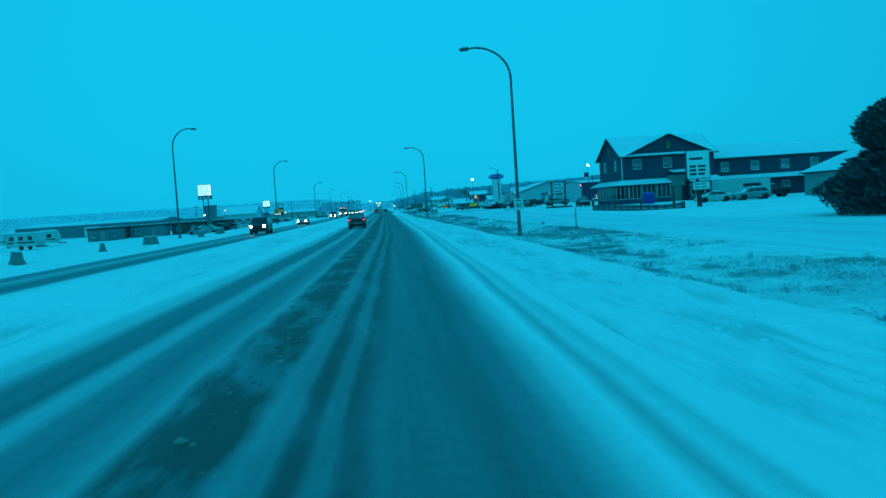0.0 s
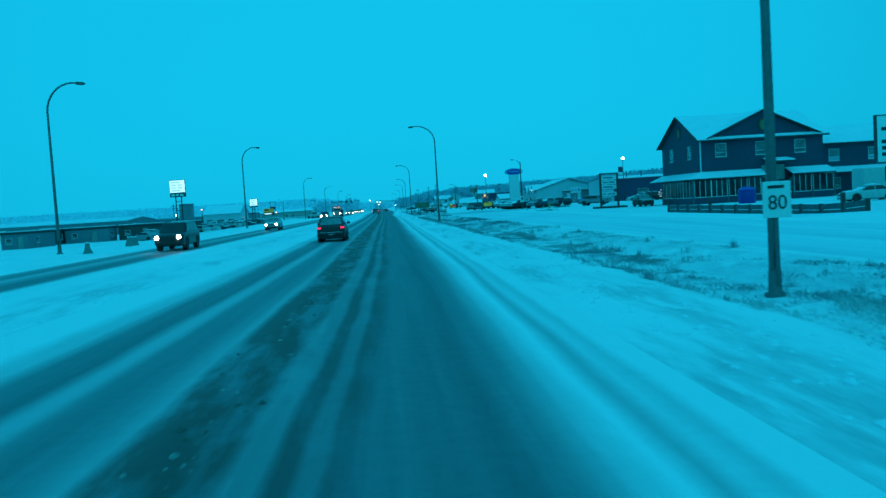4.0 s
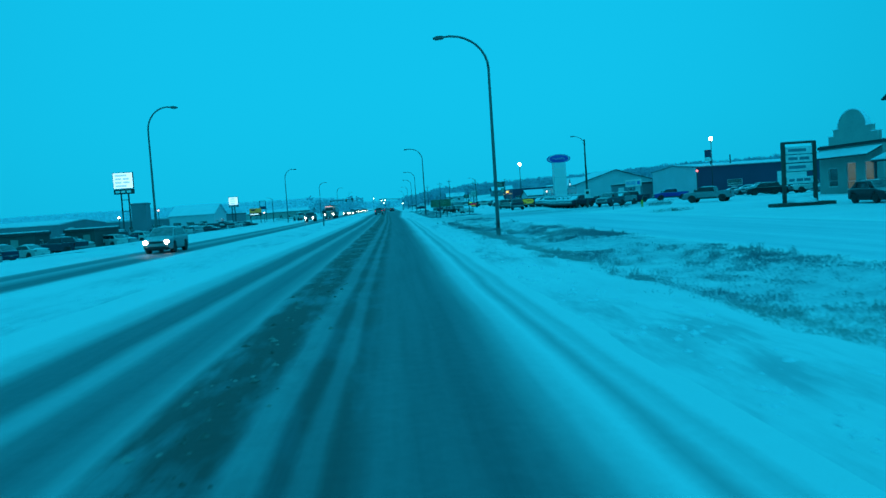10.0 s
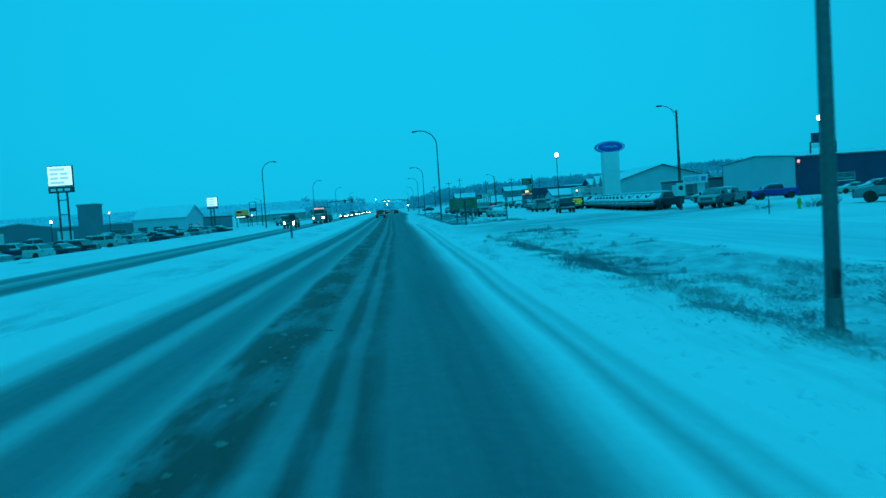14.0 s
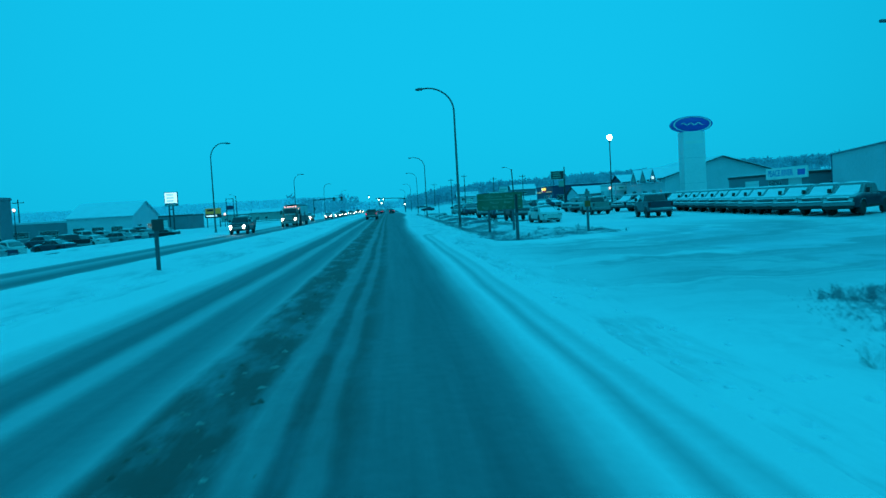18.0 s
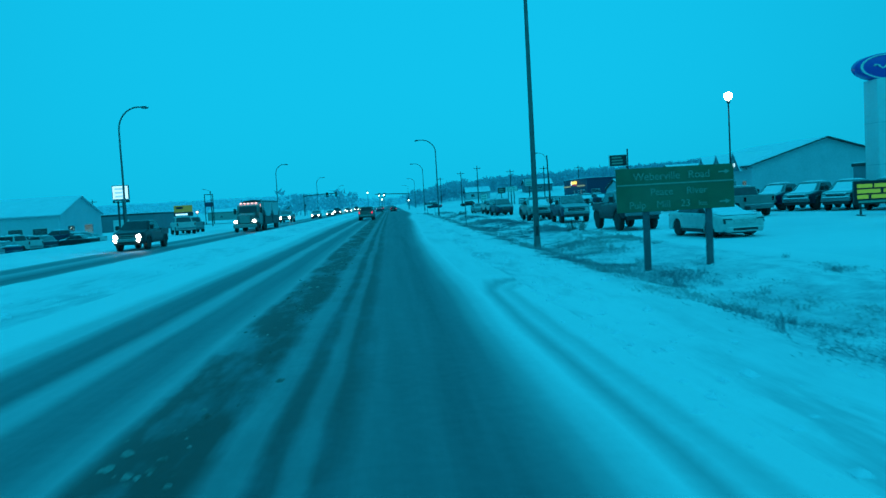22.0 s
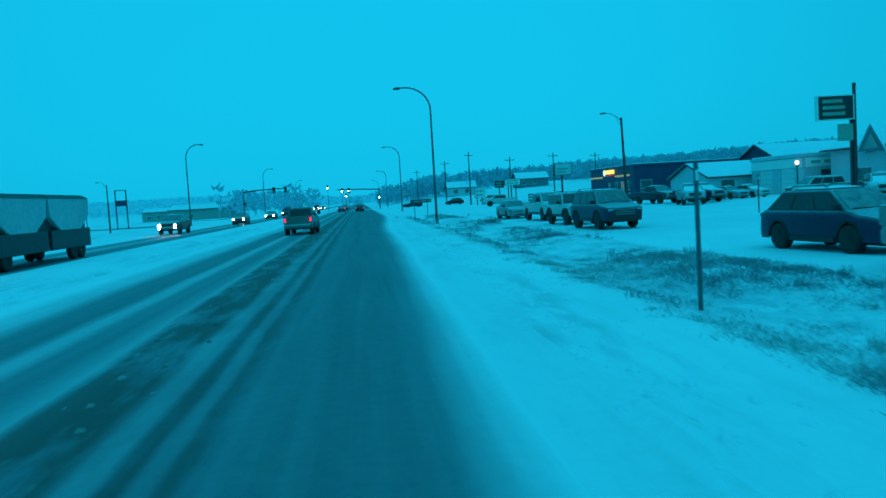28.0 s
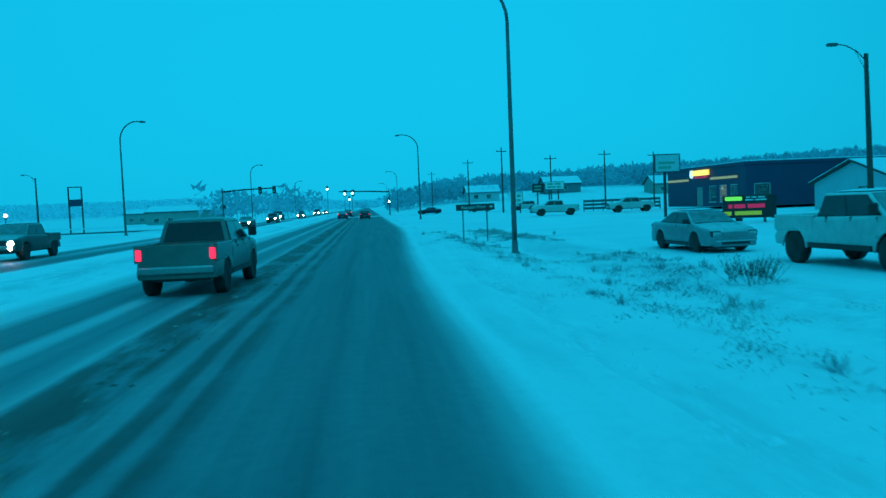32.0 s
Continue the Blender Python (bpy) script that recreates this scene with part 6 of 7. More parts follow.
def house(name, label, category, x0, x1, y0, y1, eave, ridge, axis, wall_m, roof_m, openings=None, over=0.5, z=0.0, flat=False, end_m=None):
    root = thing(name, label, category, pose(0, 0, z))
    openings = openings or {}
    for side in "SNWE":
        put_wall(root, side, x0, x1, y0, y1, eave, end_m if end_m and side in "WE" else wall_m, openings.get(side, ()))
    part("floor", boxes((x0 + 0.26, x1 - 0.26, y0 + 0.26, y1 - 0.26, 0.0, 0.1)), UNLIT_ROOM, root)
    if flat:
        r = part("roof", boxes((x0 - 0.15, x1 + 0.15, y0 - 0.15, y1 + 0.15, eave, eave + 0.35), bevel=0.03), roof_m, root)
        part("roof_snow", boxes((x0, x1, y0, y1, eave + 0.355, eave + 0.5), bevel=0.05), SNOW_CAP, r, "smooth snow on the roof")
    else:
        gable_roof(root, x0, x1, y0, y1, eave, ridge, axis, roof_m, end_m or wall_m, over)
    return root


DARK_SIDING = mat("dark_navy_siding", (0.03, 0.046, 0.085), 0.7, 0, 1.5, 0.25, 0.2)
DARK_ROOF = mat("dark_shingle", (0.045, 0.045, 0.05), 0.8, 0, 3, 0.3, 0.4)
BEIGE = mat("beige_stucco", (0.36, 0.345, 0.33), 0.85, 0, 2, 0.2, 0.3)
PALE = mat("pale_metal_cladding", (0.48, 0.5, 0.54), 0.5, 0.1, 1.5, 0.15)
GREY_CLAD = mat("blue_grey_cladding", (0.17, 0.19, 0.22), 0.6, 0.1, 1.5, 0.2)
NAVY_CLAD = mat("navy_cladding", (0.03, 0.045, 0.10), 0.6, 0.1, 1.5, 0.2)
BROWN_SIDING = mat("brown_siding", (0.075, 0.072, 0.072), 0.8, 0, 1.5, 0.3, 0.2)


GILT = mat("gilt_plate", (0.24, 0.18, 0.08), 0.5, 0.2, 4, 0.4)


def hotel():
    x0, x1, y0, y1, eave = 41.5, 57.8, 133.0, 146.6, 8.2
    root = thing("hotel", "dark two-storey hotel with snowy gables and a verandah roof", "hotel", Matrix())
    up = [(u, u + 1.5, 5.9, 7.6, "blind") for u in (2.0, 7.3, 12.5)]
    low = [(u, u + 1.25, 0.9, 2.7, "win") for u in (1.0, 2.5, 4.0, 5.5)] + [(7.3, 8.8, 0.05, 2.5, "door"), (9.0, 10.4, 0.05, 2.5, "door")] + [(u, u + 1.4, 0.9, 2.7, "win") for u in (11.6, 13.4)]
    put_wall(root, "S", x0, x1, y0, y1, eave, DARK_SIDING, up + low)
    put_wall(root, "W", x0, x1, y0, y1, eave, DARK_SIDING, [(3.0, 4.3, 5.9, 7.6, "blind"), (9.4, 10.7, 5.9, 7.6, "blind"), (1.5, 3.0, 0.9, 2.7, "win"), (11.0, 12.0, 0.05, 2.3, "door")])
    put_wall(root, "E", x0, x1, y0, y1, eave, DARK_SIDING)
    put_wall(root, "N", x0, x1, y0, y1, eave, DARK_SIDING)
    part("floor", boxes((x0 + 0.3, x1 - 0.3, y0 + 0.3, y1 - 0.3, 3.5, 3.7)), UNLIT_ROOM, root)
    gable_roof(root, x0, x1, y0, y1, eave, 11.7, "x", DARK_ROOF, DARK_SIDING, 0.6)
    gable_roof(root, x0 + 1.0, x1 - 0.6, y0 + 0.02, (y0 + y1) / 2, eave + 0.05, 11.5, "y", DARK_ROOF, DARK_SIDING, 0.5, ends=False)
    part("gable", prism([(x0 + 1.0, eave), (x1 - 0.6, eave), ((x0 + x1 + 0.4) / 2, 11.4)], y0 + 0.03, y0 + 0.25, "y"), DARK_SIDING, root)
    part("trim", boxes((x0 - 0.05, x1, y0 - 0.06, y0 - 0.005, eave - 0.15, eave + 0.05)), FRAME_WHITE, root)
    part("trim", boxes((x0 - 0.06, x0 + 0.1, y0 - 0.07, y0 - 0.005, 3.7, eave - 0.16)), FRAME_WHITE, root)
    # carved emblem plates in the gables, pale outside a darker middle
    for m, nm in ((pose(49.8, y0 - 0.02, 9.7, 90, 0, 0), "S"), (pose(x0 - 0.02, 139.8, 9.6, 90, 0, 270), "W")):
        e = part("emblem", lathe([(0.0, -0.02), (0.75, -0.02), (0.75, 0.05), (0, 0.06)], 16), BROWN_SIDING, root, "dark oval emblem plate", at=m @ Matrix.Diagonal((0.75, 1.25, 1, 1)))
        part("emblem_disc", lathe([(0.0, 0.06), (0.5, 0.06), (0.45, 0.1), (0, 0.1)], 14), GILT, e)
    # verandah
    for q in ([(x0 - 2.0, y0 - 2.0, 3.05), (49.4, y0 - 2.0, 3.05), (49.4, y0 - 0.01, 3.85), (x0 - 0.01, y0 - 0.01, 3.85)], [(52.6, y0 - 2.0, 3.05), (x1 + 0.5, y0 - 2.0, 3.05), (x1 + 0.5, y0 - 0.01, 3.85), (52.6, y0 - 0.01, 3.85)],
              [(x0 - 2.0, y1, 3.05), (x0 - 2.0, y0 - 2.0, 3.05), (x0 - 0.01, y0 - 0.01, 3.85), (x0 - 0.01, y1, 3.85)]):
        r = part("verandah_roof", slab(q, 0.14), DARK_ROOF, root)
        part("roof_snow", slab([Vector(p) + Vector((0, 0, 0.16)) for p in q], 0.09), SNOW_CAP, r, "smooth snow on the roof")
    r = part("entrance_canopy", slab([(49.6, y0 - 2.2, 4.75), (53.0, y0 - 2.2, 4.75), (53.0, y0 - 0.01, 5.15), (49.6, y0 - 0.01, 5.15)], 0.16), DARK_ROOF, root)
    part("roof_snow", slab([(49.65, y0 - 2.15, 4.93), (52.95, y0 - 2.15, 4.93), (52.95, y0 - 0.05, 5.33), (49.65, y0 - 0.05, 5.33)], 0.1), SNOW_CAP, r, "smooth snow on the roof")
    part("entrance_panel", boxes((49.5, 52.5, y0 - 0.12, y0 - 0.004, 2.6, 4.5)), BEIGE, root)
    for x in (x0 - 1.8, 44.2, 46.8, 49.3, 52.7, 55.2, x1 + 0.3):
        part("verandah_post", boxes((x - 0.09, x + 0.09, y0 - 1.9, y0 - 1.72, 0, 3.1), bevel=0.01), WOOD, root)
    for y in (137.5, 142.0, 146.4):
        part("verandah_post", boxes((x0 - 1.9, x0 - 1.72, y - 0.09, y + 0.09, 0, 3.1), bevel=0.01), WOOD, root)
    # the glazed porch under the verandah roof
    bays = [("S", a, b) for a, b in ((x0 - 1.7, 42.0), (42.0, 44.1), (44.3, 46.7), (46.9, 49.2), (52.8, 55.1), (55.3, x1 + 0.2))] + [("W", a, b) for a, b in ((y0 - 1.7, 134.5), (134.5, 137.4), (137.6, 141.9))]
    for side, a, b in bays:
        def lay(u0, u1, z0, z1, t):
            return boxes((u0, u1, y0 - 1.81 - t, y0 - 1.81 + t, z0, z1)) if side == "S" else boxes((x0 - 1.81 - t, x0 - 1.81 + t, u0, u1, z0, z1))
        part("porch_panel", lay(a, b, 0.0, 0.85, 0.04), DARK_SIDING, root)
        w = part("porch_window", lay(a, b, 0.85, 2.95, 0.012), TINTED, root)
        for u in (a + 0.04, (2 * a + b) / 3, (a + 2 * b) / 3, b - 0.04):
            part("mullion", lay(u - 0.035, u + 0.035, 0.85, 2.95, 0.03), FRAME_WHITE, w)
        part("mullion", lay(a, b, 0.85, 0.93, 0.034), FRAME_WHITE, w)
    for k in range(7):
        part("string_light", lathe([(0, -0.07), (0.07, 0), (0, 0.07)], 8), LIT_WHITE, root, at=pose(x0 - 1.86, 142.6 + 0.42 * (k % 3), 1.3 + 0.28 * (k // 2)))
    part("open_sign", boxes((46.1, 46.6, y0 - 0.03, y0 - 0.004, 2.1, 2.32)), LIT_RED, root, "small red lit window sign")
    # long rear wing
    wx1, wy0, wy1, we = 84.0, 136.0, 147.0, 7.0
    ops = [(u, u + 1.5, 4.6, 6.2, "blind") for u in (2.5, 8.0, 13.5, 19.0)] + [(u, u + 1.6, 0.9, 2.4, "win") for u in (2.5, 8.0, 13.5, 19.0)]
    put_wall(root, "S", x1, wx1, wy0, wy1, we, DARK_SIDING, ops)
    put_wall(root, "E", x1, wx1, wy0, wy1, we, DARK_SIDING)
    gable_roof(root, x1 + 0.05, wx1, wy0, wy1, we, 9.4, "x", DARK_ROOF, DARK_SIDING, 0.5)
    q = [(x1 + 0.6, wy0 - 2.0, 2.9), (wx1, wy0 - 2.0, 2.9), (wx1, wy0 - 0.01, 3.6), (x1 + 0.6, wy0 - 0.01, 3.6)]
    r = part("verandah_roof", slab(q, 0.14), DARK_ROOF, root)
    part("roof_snow", slab([Vector(p) + Vector((0, 0, 0.16)) for p in q], 0.09), SNOW_CAP, r, "smooth snow on the roof")


hotel()


def forecourt():
    root = thing("low_fence", "low dark plank fence with square posts along the forecourt", "fence", pose(0, 0, 0))
    for i in range(14):
        x, y = 33.8, 124.0 - 2.9 * i
        gz = ground_height(x, y)
        part("post", boxes((x - 0.13, x + 0.13, y - 0.13, y + 0.13, gz - 0.05, gz + (1.7 if i % 4 == 0 else 0.98)), bevel=0.02), POLE_WOOD, root)
        if i < 13:
            g2 = ground_height(x, y - 2.9)
            for k in range(2):
                lo, hi = 0.06 + 0.46 * k, 0.48 + 0.46 * k
                part("plank", slab([(x - 0.03, y - 0.13, gz + lo), (x - 0.03, y - 2.77, g2 + lo), (x - 0.03, y - 2.77, g2 + hi), (x - 0.03, y - 0.13, gz + hi)], 0.06), WOOD, root)
    bin_root = thing("waste_bin", "rounded blue plastic waste bin behind the fence", "bin", pose(42.0, 121.5, 0.0))
    part("drum", lathe([(0.85, 0), (0.95, 0.2), (0.98, 1.4), (0.9, 1.5)], 18), mat("blue_plastic", (0.01, 0.03, 0.26), 0.45, 0, 3, 0.15), bin_root)
    part("lid", lathe([(1.0, 1.5), (0.95, 1.62), (0.6, 1.85), (0, 1.95)], 18), SIGN_BLUE, bin_root)
    tr = thing("cargo_trailer", "white box trailer parked before the hotel wing", "trailer", pose(47.0, 107.5, 0, 0, 0, -6))
    part("box", boxes((0, 7.4, 0, 2.4, 0.7, 3.0), bevel=0.05), PAINT["white"], tr)
    part("snow_cover", boxes((0.05, 7.35, 0.05, 2.35, 3.005, 3.12), bevel=0.04), SNOW_CAP, tr)
    bars(tr, 3.6, 6.4, 1.6, 2.4, -0.001, (1,), SIGN_BLACK, 23)
    tyre, rim = wheel_meshes(0.36)
    for u in (3.0, 3.9):
        w = new("wheel", tyre)
        w.parent = tr
        w.matrix_local = pose(u, 0.1, 0.36, 0, 0, 90)
        w2 = new("wheel", tyre)
        w2.parent = tr
        w2.matrix_local = pose(u, 2.3, 0.36, 0, 0, 90)
    part("tongue", boxes((-1.3, 0.1, 1.1, 1.3, 0.5, 0.65)), DARK_STEEL, tr)


forecourt()
house("office_cabin", "small beige stucco office with a snowy gable roof", "house", 60.0, 75.0, 97.0, 108.0, 3.2, 5.9, "y", BEIGE, DARK_ROOF,
      {"S": [(4.2, 5.2, 0.9, 2.4, "win"), (5.9, 6.9, 0.9, 2.4, "win")], "W": [(3, 4.2, 0.9, 2.2, "win")]}, 0.5)


def parapet_shop():
    root = house("parapet_shop", "tan shop with a curved stepped parapet", "shop", 50.5, 62.0, 171.0, 184.0, 5.6, 0, "x", BEIGE, DARK_ROOF, {"S": [(1.5, 4.0, 0.6, 3.8, "lit"), (6.0, 8.5, 0.6, 3.8, "lit")], "W": [(1.2, 3.4, 0.5, 3.7, "lit"), (5.2, 7.0, 0.5, 3.7, "lit"), (9, 11, 0.9, 3.2, "win")]}, flat=True)
    pts = [(0.0, 0), (0.0, 0.9), (0.9, 0.9), (0.9, 1.6), (1.6, 1.6)] + [(4.0 - 2.3 * math.cos(math.pi * i / 12), 1.6 + 1.9 * math.sin(math.pi * i / 12)) for i in range(13)] + [(6.4, 1.6), (7.1, 1.6), (7.1, 0.9), (8.0, 0.9), (8.0, 0)]
    part("parapet", prism([(171.2 + 1.25 * a, 5.95 + 1.12 * b) for a, b in pts], 50.2, 50.6, "x"), BEIGE, root)
    for a, b, z in ((0.0, 0.95, 0.9), (0.95, 1.75, 1.6), (6.25, 7.05, 1.6), (7.05, 8.0, 0.9)):
        part("parapet_cap", boxes((50.1, 50.7, 171.2 + 1.25 * a - 0.06, 171.2 + 1.25 * b + 0.06, 5.955 + 1.12 * z, 6.06 + 1.12 * z)), SNOW_CAP, root)
    arc = [(math.cos(math.pi * i / 12), math.sin(math.pi * i / 12)) for i in range(13)]
    part("parapet_trim", prism([(176.2 - 2.98 * c, 7.74 + 2.22 * d) for c, d in arc] + [(176.2 + 2.87 * c, 7.74 + 2.12 * d) for c, d in arc], 50.12, 50.68, "x"), SNOW_CAP, root)
    q = [(48.6, 171.0, 4.3), (48.6, 184.0, 4.3), (50.48, 184.0, 5.2), (50.48, 171.0, 5.2)]
    part("awning", slab(q[::-1], 0.12), DARK_ROOF, root)
    part("roof_snow", slab([Vector(p) + Vector((0, 0, 0.14)) for p in q[::-1]], 0.1), SNOW_CAP, root)
    root.matrix_world = Matrix.Translation((5.8, 0, 0))


parapet_shop()
shed = house("long_shed", "long dark metal shed with snow on its low roof", "shed", 61.0, 110.0, 236.0, 262.0, 5.7, 6.5, "x", NAVY_CLAD, GREY_CLAD,
      {"S": [(6, 9, 1.8, 3.0, "win"), (16, 22, 0.1, 4.0, "garage"), (30, 36, 0.1, 4.0, "garage")]}, 0.3, end_m=PALE)
for x in (65.5, 69.5, 84.0, 92.0):
    part("vent_pipe", tube([(x, 240.0, 4.8), (x, 240.0, 7.9)], [0.12, 0.12], 8), DARK_STEEL, shed)


def dealership():
    root = house("dealership", "pale showroom with a snowy gable and three pointed dormers", "showroom", 55.0, 77.6, 309.0, 334.0, 4.8, 8.25, "y", PALE, DARK_ROOF,
                 {"W": [(2.0, 3.4, 0.5, 2.6, "lit"), (5.5, 8.0, 0.1, 2.6, "door"), (11, 14, 0.6, 2.6, "win"), (18, 21, 0.6, 2.6, "win")]}, 0.8)
    for i, y in enumerate((313.2, 319.4, 325.6)):
        d = part("dormer", prism([(y - 2.2, 4.2), (y + 2.2, 4.2), (y, 6.85)], 54.1, 60.0, "x"), GREY_CLAD, root)
        for s in (-1, 1):
            part("dormer_snow", slab([(54.0, y, 6.9), (60.0, y, 6.9), (60.0, y + s * 2.4, 4.0), (54.0, y + s * 2.4, 4.0)][::s], 0.1), SNOW_CAP, d)
        part("dormer_panel", prism([(y - 1.2, 4.45), (y + 1.2, 4.45), (y, 5.95)], 54.04, 54.09, "x"), BEIGE, d)
        if i == 0:
            part("dormer_window", boxes((54.0, 54.03, y - 0.65, y + 0.65, 4.75, 5.3)), LIT_WHITE, d)
    tower = thing("sign_tower", "pale sign tower crowned with a blue oval", "sign", pose(37.1, 249.5, 0))
    part("column", boxes((-1.3, 1.3, -0.8, 0.8, 0, 8.8), bevel=0.06), mat("white_tower_panel", (0.66, 0.68, 0.7), 0.55, 0, 1.5, 0.1), tower)
    part("name_bar", boxes((-1.0, 1.0, -0.815, -0.8, 7.4, 7.75)), SIGN_WHITE, tower)
    for k in (2.9, 5.8):
        part("seam", boxes((-1.306, 1.306, -0.806, 0.806, k - 0.02, k + 0.02)), PALE, tower)
    oval = part("oval", lathe([(0, -0.45), (1.0, -0.45), (1.03, -0.4), (1.03, 0.4), (1.0, 0.45), (0, 0.45)], 32), SIGN_BLUE, tower, "deep blue oval cabinet", at=pose(0, 0, 9.65, 90, 0, 0) @ Matrix.Diagonal((2.35, 0.92, 1, 1)))
    part("oval_rim", lathe([(0.87, 0.45), (0.88, 0.48), (0.95, 0.48), (0.96, 0.45)], 32, caps=False), SIGN_WHITE, oval)
    # the emblem's writing, as a wavy pale stroke
    stroke = [(-0.55 + 1.1 * i / 16, 0.16 * math.sin(i * 1.15) + 0.03) for i in range(17)]
    part("emblem_stroke", tube([(x, y, 0.47) for x, y in stroke], [0.045] * 17, 6), SIGN_WHITE, oval)
    hall = house("service_hall", "low flat-roofed service hall with a long name board", "showroom", 56.0, 74.0, 266.0, 292.0, 3.5, 0, "x", GREY_CLAD, DARK_ROOF, {"W": [(2, 6, 0.1, 3.0, "garage"), (8, 12, 0.6, 3.0, "win"), (15, 20, 0.1, 3.0, "garage")], "S": [(3, 6, 0.8, 2.4, "win")]}, flat=True)
    b = part("name_board", boxes((55.2, 55.5, 265.2, 277.0, 3.0, 4.65), bevel=0.03), SIGN_WHITE, hall)
    lettering("PEACE RIVER", 1.3, SIGN_BLUE, b, pose(55.185, 272.6, 3.82, 90, 0, 270))
    part("name_bar", boxes((55.18, 55.2, 265.6, 267.6, 3.42, 4.22)), SIGN_BLUE, b)
    hall.matrix_world = Matrix.Translation((4.1, 0, 0))


dealership()
house("gable_shop", "blue-grey shop with a snowy gable roof", "shop", 48.0, 58.0, 349.5, 362.5, 2.6, 4.5, "x", PALE, DARK_ROOF, {"S": [(1.5, 3.5, 0.8, 2.2, "win"), (5.5, 8.8, 0.1, 2.5, "garage")], "W": [(4, 6, 0.8, 2.2, "win")]}, 0.5)
house("rear_shop", "dark gabled shop behind the others", "shop", 61.0, 76.0, 355.0, 369.0, 4.2, 6.9, "x", NAVY_CLAD, DARK_ROOF, {}, 0.4)


def parts_store():
    root = house("parts_store", "navy flat-roofed store with a lit yellow sign", "shop", 44.0, 66.0, 384.0, 408.0, 4.9, 0, "x", NAVY_CLAD, NAVY_CLAD,
                 {"W": [(2, 4, 0.6, 2.7, "win"), (5, 7, 0.6, 2.7, "lit"), (8, 10, 0.6, 2.7, "win"), (12, 14, 0.1, 2.6, "door")], "S": [(1.0, 3.0, 0.6, 2.7, "win")]}, flat=True)
    part("sign_board", boxes((43.65, 43.98, 393.8, 398.4, 4.1, 4.8), bevel=0.03), LIT_YELLOW, root, "lit yellow name board")
    part("sign_disc", lathe([(0, 0), (0.55, 0), (0.55, 0.1), (0, 0.1)], 16), LIT_WHITE, root, "round lit emblem", at=pose(43.97, 399.3, 4.35, 0, -90, 0))
    part("red_strip", boxes((43.75, 43.98, 394.2, 398.0, 3.75, 3.98)), LIT_CRIMSON, root)
    for a, b in ((386.0, 393.2), (400.4, 407.5)):
        part("stripe", boxes((43.8, 43.98, a, b, 3.45, 3.75)), LIT_WARM, root)
    root.matrix_world = Matrix.Translation((3.0, -9.0, 0.3))


parts_store()
house("strip_shop", "long pale shop row with a sign band", "shop", 53.0, 78.0, 336.0, 348.0, 4.2, 0, "x", PALE, PALE, {"W": [(2, 5, 0.1, 3.0, "garage"), (7, 10, 0.1, 3.0, "garage")], "S": [(2, 5, 0.6, 2.8, "win")]}, flat=True)

shop_band = thing("shop_band", "pale sign band with a yellow emblem on a shop front", "sign", pose(0, 0, 0))
part("band", boxes((52.84, 52.985, 336.2, 347.8, 3.05, 4.1), bevel=0.02), SIGN_WHITE, shop_band)
part("band", boxes((53.2, 66.0, 335.84, 335.985, 3.05, 4.1), bevel=0.02), SIGN_WHITE, shop_band)
part("emblem", lathe([(0, 0), (0.45, 0), (0.45, 0.05), (0, 0.05)], 16), SIGN_YELLOW, shop_band, at=pose(58.0, 335.84, 3.6, 90, 0, 0))
bars(shop_band, 53.8, 57.0, 3.3, 3.9, 335.835, (2,), SIGN_FROST, 31)
bars(shop_band, 59.2, 64.5, 3.3, 3.9, 335.835, (3,), SIGN_FROST, 32)


# across the highway
for i, (x, y, w, d) in enumerate(((-62.5, 175, 7.5, 4), (-54.6, 177, 7.5, 4), (-46.6, 180.5, 7.0, 4), (-39.2, 188, 3.6, 9), (-57.5, 160, 4, 10))):
    house("mobile_home", "dark mobile home with a thin snow roof", "mobile home", x, x + w, y, y + d, 2.35, 0, "x", (BROWN_SIDING, GREY_CLAD, BROWN_SIDING)[i % 3], DARK_ROOF,
          {"S": [(w * 0.15, w * 0.15 + 1.0, 0.9, 1.8, "win"), (w * 0.6, w * 0.6 + 0.9, 0.1, 2.0, "door")], "E": [(d * 0.3, d * 0.3 + 1.0, 0.9, 1.8, "win")]}, flat=True, z=ground_height(x, y) + 0.05)


def camper(x, y, turn, length):
    root = thing("camper_trailer", "white camper trailer standing in the snowy yard", "trailer", pose(x, y, ground_height(x, y) + 0.02, 0, 0, turn), "campers")
    part("shell", prism([(0, 0.6), (length, 0.6), (length + 0.35, 1.4), (length, 2.7), (0, 2.7)], -1.15, 1.15, "y", 0.1), PAINT["white"], root)
    part("stripe", boxes((0.3, length - 0.2, -1.165, -1.15, 1.15, 1.35)), PLASTIC, root)
    for u in (0.8, length * 0.45, length * 0.75):
        part("window", boxes((u, u + 0.8, -1.17, -1.15, 1.6, 2.2)), GLASS, root)
    part("door", boxes((length * 0.3, length * 0.3 + 0.65, -1.165, -1.15, 0.75, 2.45)), FRAME_WHITE, root)
    part("snow_cover", boxes((0.1, length - 0.1, -1.05, 1.05, 2.705, 2.85), bevel=0.05), SNOW_CAP, root)
    tyre, rim = wheel_meshes(0.36)
    for sy in (-1, 1):
        w = new("wheel", tyre)
        w.parent = root
        w.matrix_local = pose(length * 0.5, sy * 1.0, 0.36, 0, 0, 90)
    part("tongue", boxes((length, length + 1.4, -0.1, 0.1, 0.45, 0.6)), DARK_STEEL, root)


